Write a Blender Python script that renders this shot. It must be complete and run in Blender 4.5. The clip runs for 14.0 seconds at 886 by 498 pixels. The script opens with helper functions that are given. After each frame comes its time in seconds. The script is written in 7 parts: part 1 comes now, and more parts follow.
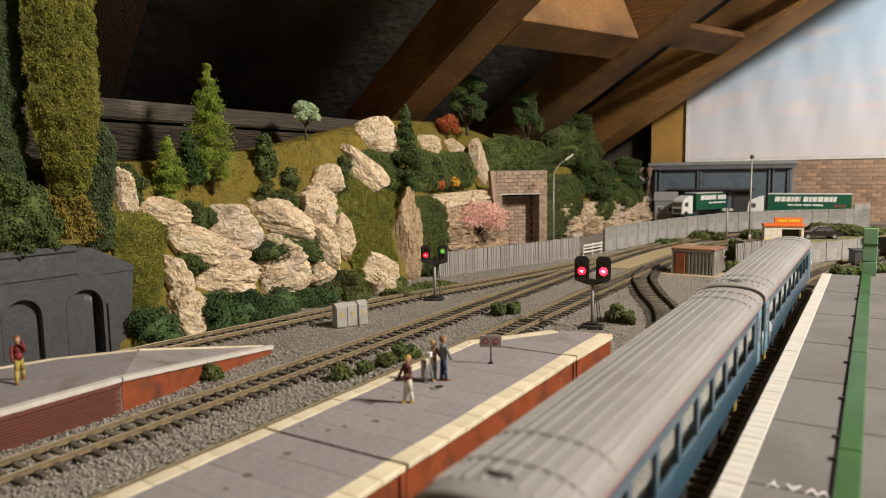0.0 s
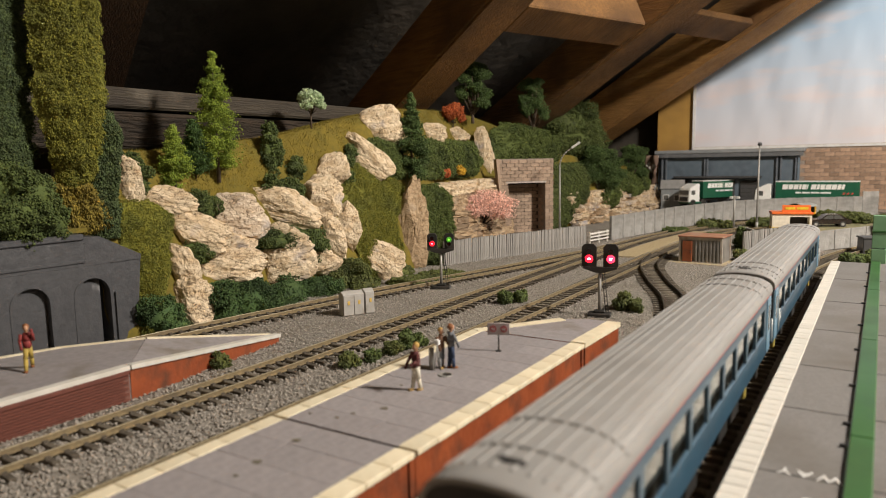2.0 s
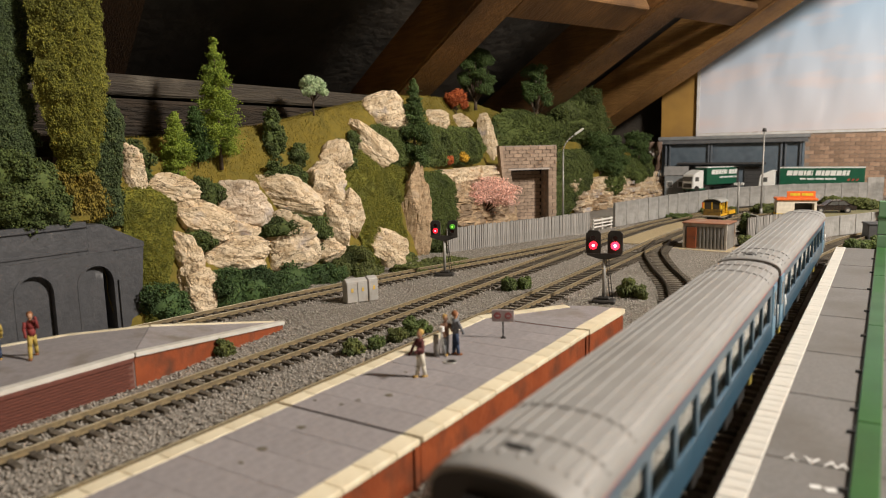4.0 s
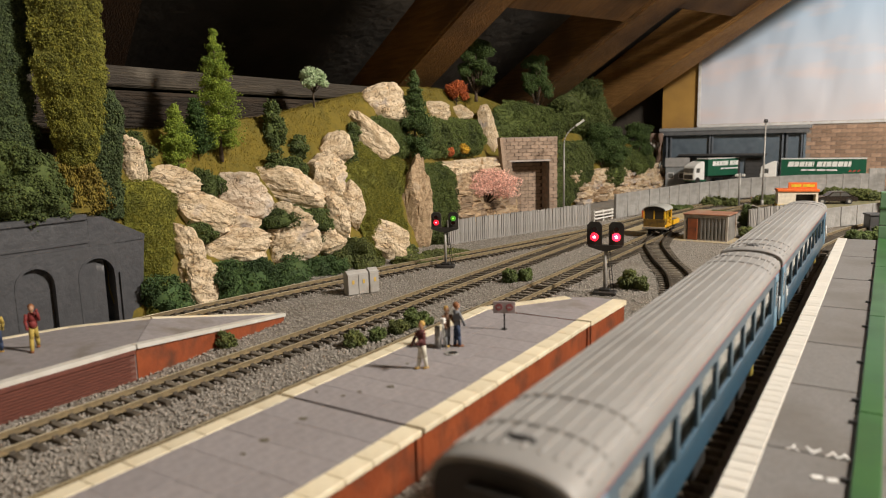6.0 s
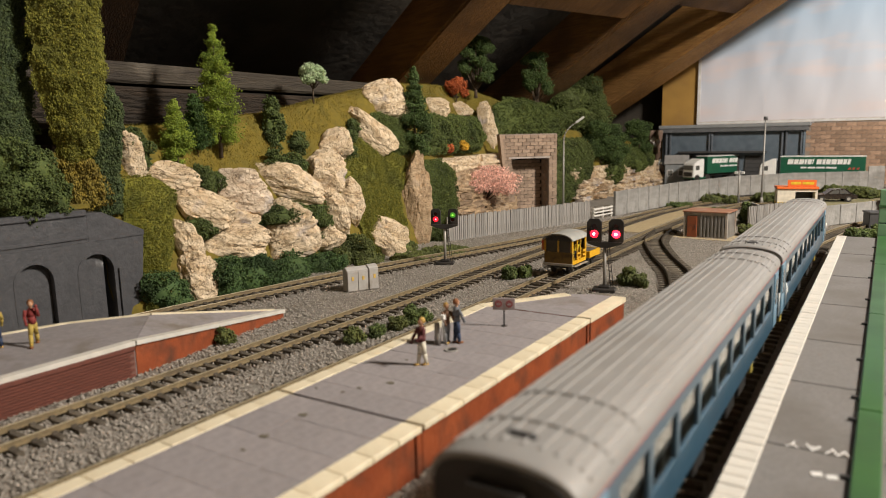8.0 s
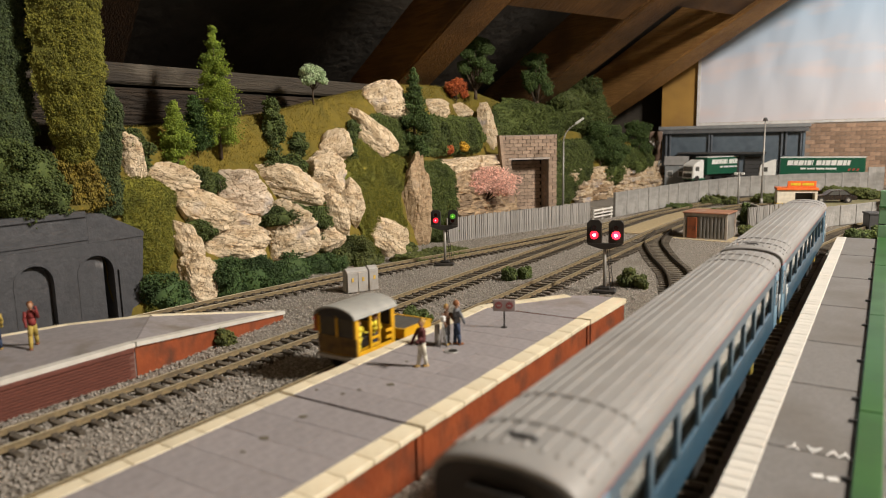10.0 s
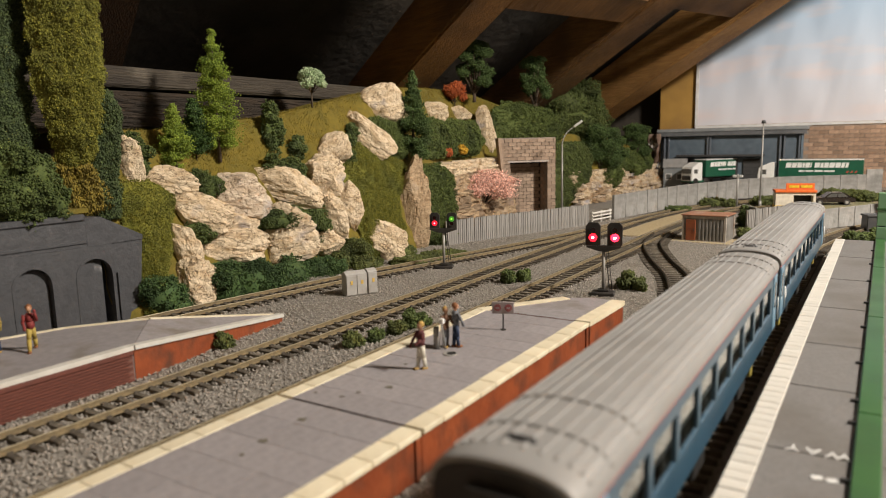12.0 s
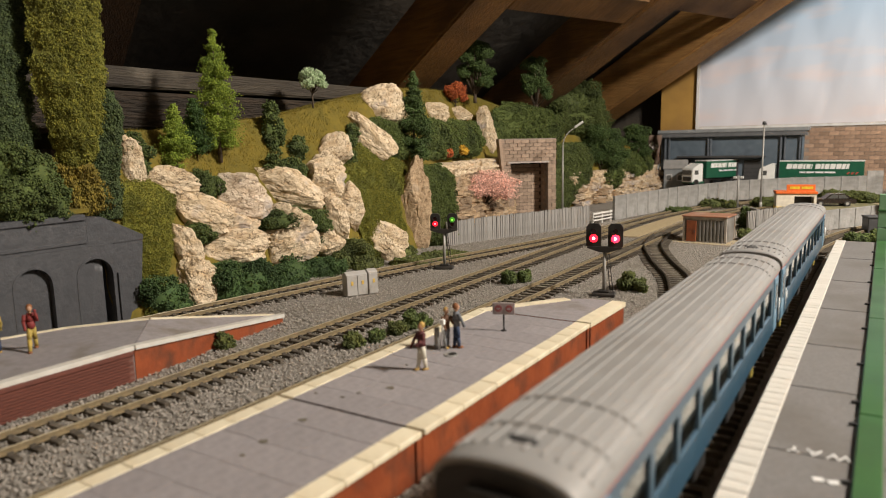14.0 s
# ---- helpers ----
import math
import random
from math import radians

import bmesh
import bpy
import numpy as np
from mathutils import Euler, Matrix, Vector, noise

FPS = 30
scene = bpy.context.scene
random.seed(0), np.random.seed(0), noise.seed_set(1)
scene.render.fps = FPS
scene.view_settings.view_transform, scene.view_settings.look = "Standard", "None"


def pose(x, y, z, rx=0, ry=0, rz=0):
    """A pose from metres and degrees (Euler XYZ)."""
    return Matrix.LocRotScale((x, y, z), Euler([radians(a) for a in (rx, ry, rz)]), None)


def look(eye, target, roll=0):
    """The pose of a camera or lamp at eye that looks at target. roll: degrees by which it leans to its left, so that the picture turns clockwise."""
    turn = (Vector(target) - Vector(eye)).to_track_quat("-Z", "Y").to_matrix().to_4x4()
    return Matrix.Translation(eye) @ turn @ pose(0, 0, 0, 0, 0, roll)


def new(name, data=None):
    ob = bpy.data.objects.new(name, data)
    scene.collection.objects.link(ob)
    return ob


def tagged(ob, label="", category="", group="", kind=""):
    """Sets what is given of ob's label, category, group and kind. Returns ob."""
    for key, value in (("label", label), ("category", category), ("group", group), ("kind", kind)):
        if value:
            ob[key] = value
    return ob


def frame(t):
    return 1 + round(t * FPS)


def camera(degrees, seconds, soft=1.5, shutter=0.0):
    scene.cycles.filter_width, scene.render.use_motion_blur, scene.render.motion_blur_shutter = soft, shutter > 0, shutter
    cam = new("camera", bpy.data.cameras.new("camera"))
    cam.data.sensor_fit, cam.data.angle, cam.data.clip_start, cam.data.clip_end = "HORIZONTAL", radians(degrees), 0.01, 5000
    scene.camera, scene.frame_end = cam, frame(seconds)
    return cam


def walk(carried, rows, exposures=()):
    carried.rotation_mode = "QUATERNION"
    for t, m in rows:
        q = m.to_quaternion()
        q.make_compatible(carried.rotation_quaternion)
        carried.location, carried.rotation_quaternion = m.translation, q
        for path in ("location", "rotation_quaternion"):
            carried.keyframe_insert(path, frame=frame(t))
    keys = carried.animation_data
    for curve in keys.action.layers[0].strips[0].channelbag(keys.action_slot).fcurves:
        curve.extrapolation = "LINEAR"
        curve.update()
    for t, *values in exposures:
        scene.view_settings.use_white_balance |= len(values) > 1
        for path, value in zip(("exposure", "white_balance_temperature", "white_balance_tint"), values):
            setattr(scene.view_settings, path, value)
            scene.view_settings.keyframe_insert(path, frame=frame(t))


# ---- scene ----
PATH = [
    (0, look((0.0047, -0.0014, 0.1143), (-0.5245, 0.8398, 0.0031), -0.88)),
    (0.5, look((0.0047, -0.0014, 0.1140), (-0.5262, 0.8385, 0.0011), -0.92)),
    (1, look((0.0040, -0.0011, 0.1135), (-0.5284, 0.8372, -0.0040), -0.98)),
    (1.5, look((0.0032, -0.0010, 0.1133), (-0.5303, 0.8360, -0.0087), -1.00)),
    (2, look((0.0029, -0.0009, 0.1132), (-0.5317, 0.8346, -0.0133), -1.06)),
    (2.5, look((0.0025, -0.0004, 0.1128), (-0.5331, 0.8339, -0.0178), -1.14)),
    (3, look((0.0021, -0.0002, 0.1127), (-0.5341, 0.8329, -0.0228), -1.19)),
    (5.5, look((0.0007, 0.0004, 0.1121), (-0.5359, 0.8301, -0.0413), -1.32)),
    (6, look((0.0008, 0.0003, 0.1121), (-0.5359, 0.8297, -0.0434), -1.36)),
    (6.5, look((0.0007, 0.0002, 0.1121), (-0.5357, 0.8295, -0.0448), -1.33)),
    (7, look((0.0005, 0.0005, 0.1119), (-0.5356, 0.8298, -0.0461), -1.31)),
    (7.5, look((0.0004, 0.0003, 0.1119), (-0.5354, 0.8295, -0.0474), -1.28)),
    (8, look((0.0003, 0.0003, 0.1119), (-0.5349, 0.8297, -0.0481), -1.22)),
    (10.5, look((0.0000, 0.0004, 0.1121), (-0.5347, 0.8306, -0.0452), -1.24)),
    (11, look((0.0000, 0.0001, 0.1120), (-0.5344, 0.8308, -0.0438), -1.27)),
    (11.5, look((0.0001, 0.0001, 0.1121), (-0.5341, 0.8310, -0.0438), -1.28)),
    (12, look((0.0002, 0.0003, 0.1119), (-0.5339, 0.8315, -0.0425), -1.31)),
    (12.5, look((0.0002, 0.0004, 0.1120), (-0.5345, 0.8312, -0.0425), -1.29)),
    (13, look((-0.0000, -0.0000, 0.1120), (-0.5341, 0.8312, -0.0421), -1.20)),
    (13.5, look((-0.0001, 0.0004, 0.1119), (-0.5344, 0.8317, -0.0414), -1.26)),
    (14, look((-0.0001, 0.0003, 0.1119), (-0.5346, 0.8314, -0.0416), -1.21)),
]
cam = camera(65.67, 14.0, soft=1.0, shutter=0.5)
walk(cam, PATH)
cam.data.dof.use_dof = True
cam.data.dof.focus_distance = 0.62
cam.data.dof.aperture_fstop = 14.0

# ---------------------------------------------------------------- light
world = bpy.data.worlds.new("loft_gloom")
scene.world = world
world.use_nodes = True
world.node_tree.nodes["Background"].inputs[0].default_value = (1.0, 0.82, 0.62, 1)
world.node_tree.nodes["Background"].inputs[1].default_value = 0.02
scene.view_settings.exposure = 0.0


bulb = bpy.data.lights.new("loft_bulb", "POINT")
bulb.energy, bulb.shadow_soft_size, bulb.color = 103.0, 0.07, (1.0, 0.915, 0.80)
new("loft_bulb", bulb).location = (0.707, 0.577, 0.79)

# ---------------------------------------------------------------- materials
MATS = {}


def nodes_of(name):
    m = bpy.data.materials.new(name)
    m.use_nodes = True
    nt = m.node_tree
    return m, nt, nt.nodes["Principled BSDF"]


def mat(name, base, other=None, scale=200.0, rough=0.7, metal=0.0, bump=0.0, bscale=None, detail=6.0,
        dirt=None, dscale=25.0, dlow=0.5, dhigh=0.75, jitter=0.0, stretch=(1, 1, 1), coat=0.0, island=False, rspread=0.12):
    """A surface with two scales of colour change, changing gloss and fine relief."""
    if name in MATS:
        return MATS[name]
    m, nt, b = nodes_of(name)
    n, l = nt.nodes, nt.links
    tc = n.new("ShaderNodeTexCoord")
    mp = n.new("ShaderNodeMapping")
    mp.inputs["Scale"].default_value = stretch
    l.new(tc.outputs["Object"], mp.inputs[0])
    n1 = n.new("ShaderNodeTexNoise")
    n1.inputs["Scale"].default_value, n1.inputs["Detail"].default_value = scale, detail
    l.new(mp.outputs[0], n1.inputs["Vector"])
    r1 = n.new("ShaderNodeValToRGB")
    r1.color_ramp.elements[0].position, r1.color_ramp.elements[1].position = 0.32, 0.68
    o = other or tuple(c * 0.75 for c in base)
    r1.color_ramp.elements[0].color, r1.color_ramp.elements[1].color = (*o, 1), (*base, 1)
    l.new(n1.outputs[0], r1.inputs[0])
    col = r1.outputs[0]
    n2 = n.new("ShaderNodeTexNoise")
    n2.inputs["Scale"].default_value, n2.inputs["Detail"].default_value = dscale, 5.0
    l.new(tc.outputs["Object"], n2.inputs["Vector"])
    if dirt:
        mr = n.new("ShaderNodeMapRange")
        mr.inputs[1].default_value, mr.inputs[2].default_value = dlow, dhigh
        l.new(n2.outputs[0], mr.inputs[0])
        mx = n.new("ShaderNodeMix")
        mx.data_type = "RGBA"
        mx.inputs[7].default_value = (*dirt, 1)
        l.new(mr.outputs[0], mx.inputs[0])
        l.new(col, mx.inputs[6])
        col = mx.outputs[2]
    if jitter:
        src = n.new("ShaderNodeNewGeometry").outputs["Random Per Island"] if island else n.new("ShaderNodeObjectInfo").outputs["Random"]
        mr = n.new("ShaderNodeMapRange")
        mr.inputs[3].default_value, mr.inputs[4].default_value = 1 - jitter, 1 + jitter
        l.new(src, mr.inputs[0])
        hs = n.new("ShaderNodeHueSaturation")
        l.new(mr.outputs[0], hs.inputs["Value"])
        l.new(col, hs.inputs["Color"])
        col = hs.outputs[0]
    l.new(col, b.inputs["Base Color"])
    mr = n.new("ShaderNodeMapRange")
    mr.inputs[3].default_value, mr.inputs[4].default_value = max(rough - rspread, 0.03), min(rough + rspread, 1)
    l.new(n2.outputs[0], mr.inputs[0])
    l.new(mr.outputs[0], b.inputs["Roughness"])
    b.inputs["Metallic"].default_value = metal
    b.inputs["Coat Weight"].default_value = coat
    if bump:
        n3 = n.new("ShaderNodeTexNoise")
        n3.inputs["Scale"].default_value, n3.inputs["Detail"].default_value = bscale or scale, 8.0
        l.new(mp.outputs[0], n3.inputs["Vector"])
        bp = n.new("ShaderNodeBump")
        bp.inputs["Strength"].default_value, bp.inputs["Distance"].default_value = bump, 0.6 / (bscale or scale)
        l.new(n3.outputs[0], bp.inputs["Height"])
        l.new(bp.outputs[0], b.inputs["Normal"])
    MATS[name] = m
    return m


def glow(name, colour, strength):
    m, nt, b = nodes_of(name)
    b.inputs["Base Color"].default_value = (*colour, 1)
    b.inputs["Emission Color"].default_value = (*colour, 1)
    b.inputs["Emission Strength"].default_value = strength
    return m


def glass(name, tint=(0.9, 0.95, 0.95), rough=0.03, ior=1.5):
    m, nt, b = nodes_of(name)
    b.inputs["Base Color"].default_value = (*tint, 1)
    b.inputs["Transmission Weight"].default_value = 1.0
    b.inputs["Roughness"].default_value = rough
    b.inputs["IOR"].default_value = ior
    return m


BALLAST = mat("ballast_bed", (0.27, 0.245, 0.215), (0.16, 0.145, 0.125), 700, 0.95, bump=0.8, bscale=800, dirt=(0.13, 0.105, 0.07), dscale=14)
STONE_CHIP = mat("ballast_chip", (0.355, 0.325, 0.29), (0.27, 0.245, 0.215), 300, 0.9, jitter=0.26, island=True)
SAND = mat("sandy_bed", (0.42, 0.34, 0.20), (0.30, 0.23, 0.13), 400, 0.95, bump=0.5, bscale=900)
SLEEPER = mat("sleeper", (0.095, 0.078, 0.058), (0.055, 0.045, 0.034), 300, 0.85, jitter=0.25, bump=0.3, dirt=(0.17, 0.145, 0.11), dscale=70)
RAIL = mat("rail_side", (0.265, 0.205, 0.115), (0.175, 0.135, 0.078), 500, 0.55, metal=0.25, bump=0.1, dirt=(0.13, 0.10, 0.065), dscale=50)
RAIL_TOP = mat("rail_top", (0.49, 0.43, 0.30), (0.36, 0.31, 0.21), 400, 0.36, metal=0.6)
PAVING = mat("platform_paving", (0.285, 0.262, 0.270), (0.225, 0.208, 0.215), 320, 0.72, bump=0.2, bscale=1500, dirt=(0.165, 0.142, 0.118), dscale=44, dlow=0.50, dhigh=0.74, jitter=0.06)
TARMAC = mat("platform_tarmac", (0.175, 0.168, 0.165), (0.135, 0.130, 0.127), 700, 0.75, bump=0.2, bscale=1800, dirt=(0.115, 0.105, 0.095), dscale=26, dlow=0.46, dhigh=0.74)
CREAM = mat("cream_edging", (0.72, 0.655, 0.50), (0.62, 0.54, 0.385), 120, 0.6, dirt=(0.45, 0.37, 0.24), dscale=60, dlow=0.56, dhigh=0.8, jitter=0.07, bump=0.15)
WHITE_EDGE = mat("white_edging", (0.60, 0.58, 0.54), (0.50, 0.48, 0.435), 120, 0.6, dirt=(0.42, 0.39, 0.33), dscale=70, dlow=0.58, dhigh=0.85, jitter=0.05, bump=0.1)
RED_WALL = mat("red_platform_wall", (0.27, 0.066, 0.022), (0.19, 0.044, 0.016), 70, 0.5, dirt=(0.10, 0.035, 0.018), dscale=85, dlow=0.48, dhigh=0.72, bump=0.2, bscale=400)
BRICK_RED = mat("red_brick", (0.135, 0.042, 0.028), (0.10, 0.032, 0.023), 300, 0.6, jitter=0.08, dirt=(0.085, 0.040, 0.030), dscale=40)
MORTAR = mat("mortar", (0.18, 0.085, 0.065), (0.14, 0.065, 0.05), 300, 0.85)
ROOF_GREY = mat("coach_roof_grey", (0.275, 0.27, 0.265), (0.24, 0.235, 0.231), 60, 0.5, dirt=(0.215, 0.205, 0.195), dscale=18, dlow=0.5, dhigh=0.8, bump=0.04, bscale=300)
COACH_BLUE = mat("coach_blue", (0.038, 0.090, 0.140), (0.031, 0.075, 0.118), 80, 0.32, dirt=(0.035, 0.07, 0.105), dscale=40, coat=0.2)
COACH_RED = mat("cantrail_red", (0.42, 0.075, 0.05), (0.36, 0.06, 0.045), 90, 0.4)
COACH_WHITE = mat("coach_lettering_white", (0.75, 0.75, 0.74), (0.68, 0.68, 0.67), 90, 0.4)
BLACK = mat("black_plastic", (0.022, 0.02, 0.019), (0.014, 0.013, 0.012), 150, 0.55, dirt=(0.05, 0.043, 0.036), dscale=60)
DARK_GREY = mat("dark_grey_plastic", (0.06, 0.06, 0.062), (0.045, 0.045, 0.047), 150, 0.5)
SEAT = mat("coach_seat", (0.20, 0.19, 0.17), (0.15, 0.14, 0.125), 150, 0.8)
PANE = glass("clear_pane", (0.62, 0.66, 0.66), 0.02, 1.8)
GREEN_PAINT = mat("green_paint", (0.036, 0.118, 0.030), (0.028, 0.096, 0.026), 60, 0.42, dirt=(0.026, 0.075, 0.026), dscale=25, dlow=0.5, dhigh=0.8, coat=0.15)
# darkest of three rafter tones: the shade on the left is in the colour
SHADED_TIMBER = mat("rafter_timber", (0.085, 0.043, 0.016), (0.048, 0.024, 0.010), 22, 0.72, bump=0.35, bscale=40, stretch=(1, 14, 14), dirt=(0.045, 0.024, 0.012), dscale=7, dlow=0.45, dhigh=0.75)
TIMBER_GREY = mat("plate_timber", (0.055, 0.044, 0.031), (0.030, 0.023, 0.017), 20, 0.8, bump=0.4, bscale=50, stretch=(14, 1, 14), dirt=(0.14, 0.12, 0.095), dscale=20, dlow=0.62, dhigh=0.8)
BARK_BOARD = mat("rough_board", (0.045, 0.030, 0.019), (0.018, 0.013, 0.009), 26, 0.9, bump=0.9, bscale=60, stretch=(8, 1, 8))
FELT = mat("roof_felt", (0.050, 0.042, 0.034), (0.030, 0.026, 0.021), 15, 0.85, bump=0.3, bscale=40, dirt=(0.085, 0.068, 0.052), dscale=5)
YELLOW_BOARD = mat("ochre_board", (0.42, 0.245, 0.06), (0.36, 0.205, 0.05), 30, 0.6, dirt=(0.30, 0.17, 0.05), dscale=12)
GREY_STONEWALL = mat("viaduct_grey", (0.074, 0.075, 0.082), (0.056, 0.057, 0.063), 220, 0.38, dirt=(0.30, 0.30, 0.31), dscale=42, dlow=0.66, dhigh=0.78, bump=0.3, bscale=420)
FENCE_GREY = mat("weathered_fence", (0.31, 0.295, 0.28), (0.21, 0.20, 0.185), 150, 0.85, jitter=0.16, dirt=(0.20, 0.18, 0.155), dscale=60, bump=0.25, stretch=(1, 1, 0.25))
WALL_GREY = mat("concrete_wall", (0.36, 0.35, 0.335), (0.25, 0.245, 0.235), 60, 0.85, dirt=(0.15, 0.145, 0.135), dscale=34, dlow=0.44, dhigh=0.66, bump=0.3, bscale=250, jitter=0.08)
BRICK_TAN = mat("tan_brick", (0.36, 0.24, 0.165), (0.26, 0.17, 0.12), 120, 0.8, jitter=0.28, dirt=(0.20, 0.13, 0.10), dscale=30, bump=0.3)
BRICK_PINK = mat("brownish_stone_block", (0.37, 0.275, 0.205), (0.26, 0.185, 0.135), 200, 0.85, jitter=0.2, bump=0.4, bscale=500, dirt=(0.46, 0.40, 0.33), dscale=60, dlow=0.6, dhigh=0.8)
BRICK_JOINT = mat("pale_joint", (0.30, 0.25, 0.21), (0.22, 0.18, 0.15), 200, 0.9)
GRASS_BASE = mat("hill_turf", (0.185, 0.135, 0.013), (0.125, 0.096, 0.012), 160, 0.95, bump=0.35, bscale=500, dirt=(0.085, 0.080, 0.014), dscale=16, dlow=0.5, dhigh=0.75)
# pale board tone, raised so unseen loft surfaces bounce fill light
BOUNCE_BOARD = mat("loft_board", (0.34, 0.26, 0.17), (0.26, 0.19, 0.12), 12, 0.85)

# ---------------------------------------------------------------- mesh helpers


def part(name, bm, material, parent=None, label="", m=None, smooth=False):
    """One mesh object from a bmesh, under a thing or a part."""
    me = bpy.data.meshes.new(name)
    bm.to_mesh(me)
    bm.free()
    for k in (material if isinstance(material, (list, tuple)) else (material,)):
        me.materials.append(k)
    if smooth:
        me.shade_smooth()
    ob = new(name, me)
    ob.parent = parent
    if m is not None:
        ob.matrix_basis = m
    if label:
        ob["label"] = label
    return ob


def again(ob, m, parent=None):
    """Another object on the same mesh."""
    o = new(ob.name.split(".")[0], ob.data)
    o.parent = parent or ob.parent
    o.matrix_basis = m
    return o


def thing(name, label, category, group="", kind="", m=None):
    e = new(name)
    e.empty_display_size = 0.01
    if m is not None:
        e.matrix_basis = m
    return tagged(e, label, category, group, kind)


def box(bm, x0, x1, y0, y1, z0, z1, bevel=0.0, mi=0):
    vs = [bm.verts.new((x, y, z)) for x in (x0, x1) for y in (y0, y1) for z in (z0, z1)]
    fs = [bm.faces.new([vs[i] for i in q]) for q in ((0, 1, 3, 2), (4, 6, 7, 5), (0, 4, 5, 1), (2, 3, 7, 6), (0, 2, 6, 4), (1, 5, 7, 3))]
    for f in fs:
        f.material_index = mi
    if bevel:
        es = list({e for f in fs for e in f.edges})
        r = bmesh.ops.bevel(bm, geom=es, offset=bevel, segments=1, affect="EDGES", profile=0.5)
        for f in r["faces"]:
            f.material_index = mi
    return bm


def boxed(*a, bevel=0.0):
    return box(bmesh.new(), *a, bevel=bevel)


def tube(bm, p0, p1, r0, r1=None, n=8, mi=0, caps=True):
    p0, p1 = Vector(p0), Vector(p1)
    r1 = r0 if r1 is None else r1
    q = (p1 - p0).to_track_quat("Z", "Y")
    rings = []
    for p, r in ((p0, r0), (p1, r1)):
        rings.append([bm.verts.new(p + q @ Vector((r * math.cos(2 * math.pi * i / n), r * math.sin(2 * math.pi * i / n), 0))) for i in range(n)])
    for i in range(n):
        f = bm.faces.new((rings[0][i], rings[0][(i + 1) % n], rings[1][(i + 1) % n], rings[1][i]))
        f.smooth, f.material_index = True, mi
    if caps:
        bm.faces.new(rings[0][::-1]).material_index = mi
        bm.faces.new(rings[1]).material_index = mi
    return bm


def prism(bm, outline, axis, a, b, mi=0):
    """An outline in the plane across axis, drawn out from a to b."""
    def at(u, v, w):
        return {"x": (w, u, v), "y": (u, w, v), "z": (u, v, w)}[axis]
    lo = [bm.verts.new(at(u, v, a)) for u, v in outline]
    hi = [bm.verts.new(at(u, v, b)) for u, v in outline]
    n = len(outline)
    fs = [bm.faces.new((lo[i], lo[(i + 1) % n], hi[(i + 1) % n], hi[i])) for i in range(n)]
    fs += [bm.faces.new(lo[::-1]), bm.faces.new(hi)]
    for f in fs:
        f.material_index = mi
    bmesh.ops.recalc_face_normals(bm, faces=fs)
    return bm


def sweep(bm, pts, profile, mi=0):
    """A profile of (side, up) points drawn along a line on the ground."""
    rings = []
    for i, p in enumerate(pts):
        d = (Vector(pts[min(i + 1, len(pts) - 1)]) - Vector(pts[max(i - 1, 0)])).normalized()
        s = Vector((d.y, -d.x, 0)).normalized()
        rings.append([bm.verts.new(Vector(p) + s * u + Vector((0, 0, v))) for u, v in profile])
    n = len(profile)
    fs = []
    for a, b in zip(rings, rings[1:]):
        fs += [bm.faces.new((a[i], b[i], b[(i + 1) % n], a[(i + 1) % n])) for i in range(n)]
    fs += [bm.faces.new(rings[0]), bm.faces.new(rings[-1][::-1])]
    for f in fs:
        f.material_index = mi
    bmesh.ops.recalc_face_normals(bm, faces=fs)
    return bm


def smooth_line(knots, step=0.01):
    """A smooth line through the knots (x, y), at even steps."""
    k = [Vector((*p, 0)) for p in knots]
    k = [k[0] * 2 - k[1]] + k + [k[-1] * 2 - k[-2]]
    out = []
    for a, b, c, d in zip(k, k[1:], k[2:], k[3:]):
        n = max(2, int((c - b).length / step))
        for i in range(n):
            t = i / n
            out.append(0.5 * (2 * b + (c - a) * t + (2 * a - 5 * b + 4 * c - d) * t * t + (3 * b - a - 3 * c + d) * t ** 3))
    out.append(k[-2])
    return out


def numpy_mesh(name, verts, faces, material, smooth=False):
    """A mesh from arrays of corners and of triangles or quads."""
    me = bpy.data.meshes.new(name)
    me.vertices.add(len(verts))
    me.vertices.foreach_set("co", np.asarray(verts, dtype=np.float32).ravel())
    k = faces.shape[1]
    me.loops.add(faces.size)
    me.loops.foreach_set("vertex_index", faces.astype(np.int32).ravel())
    me.polygons.add(len(faces))
    me.polygons.foreach_set("loop_start", np.arange(0, faces.size, k, dtype=np.int32))
    me.update(calc_edges=True)
    me.materials.append(material)
    if smooth:
        me.shade_smooth()
    return me


# ---------------------------------------------------------------- baseboard and ballast
GROUND = -0.0042


def build_ground():
    bm = bmesh.new()
    nx, ny = 60, 110
    grid = [[bm.verts.new((-0.95 + 1.75 * i / nx, -0.45 + 2.25 * j / ny, GROUND - 0.0006 + 0.0012 * noise.noise((i * 0.7, j * 0.7, 0)))) for j in range(ny + 1)] for i in range(nx + 1)]
    for i in range(nx):
        for j in range(ny):
            bm.faces.new((grid[i][j], grid[i + 1][j], grid[i + 1][j + 1], grid[i][j + 1])).smooth = True
    tagged(part("ground", bm, BALLAST), "grey-brown ballasted baseboard of a model railway", "ground", kind="structure")
    tagged(part("baseboard", boxed(-0.95, 0.8, -0.45, 1.72, -0.03, -0.008), BOUNCE_BOARD), "pale brown board under the model railway", "baseboard", kind="structure")


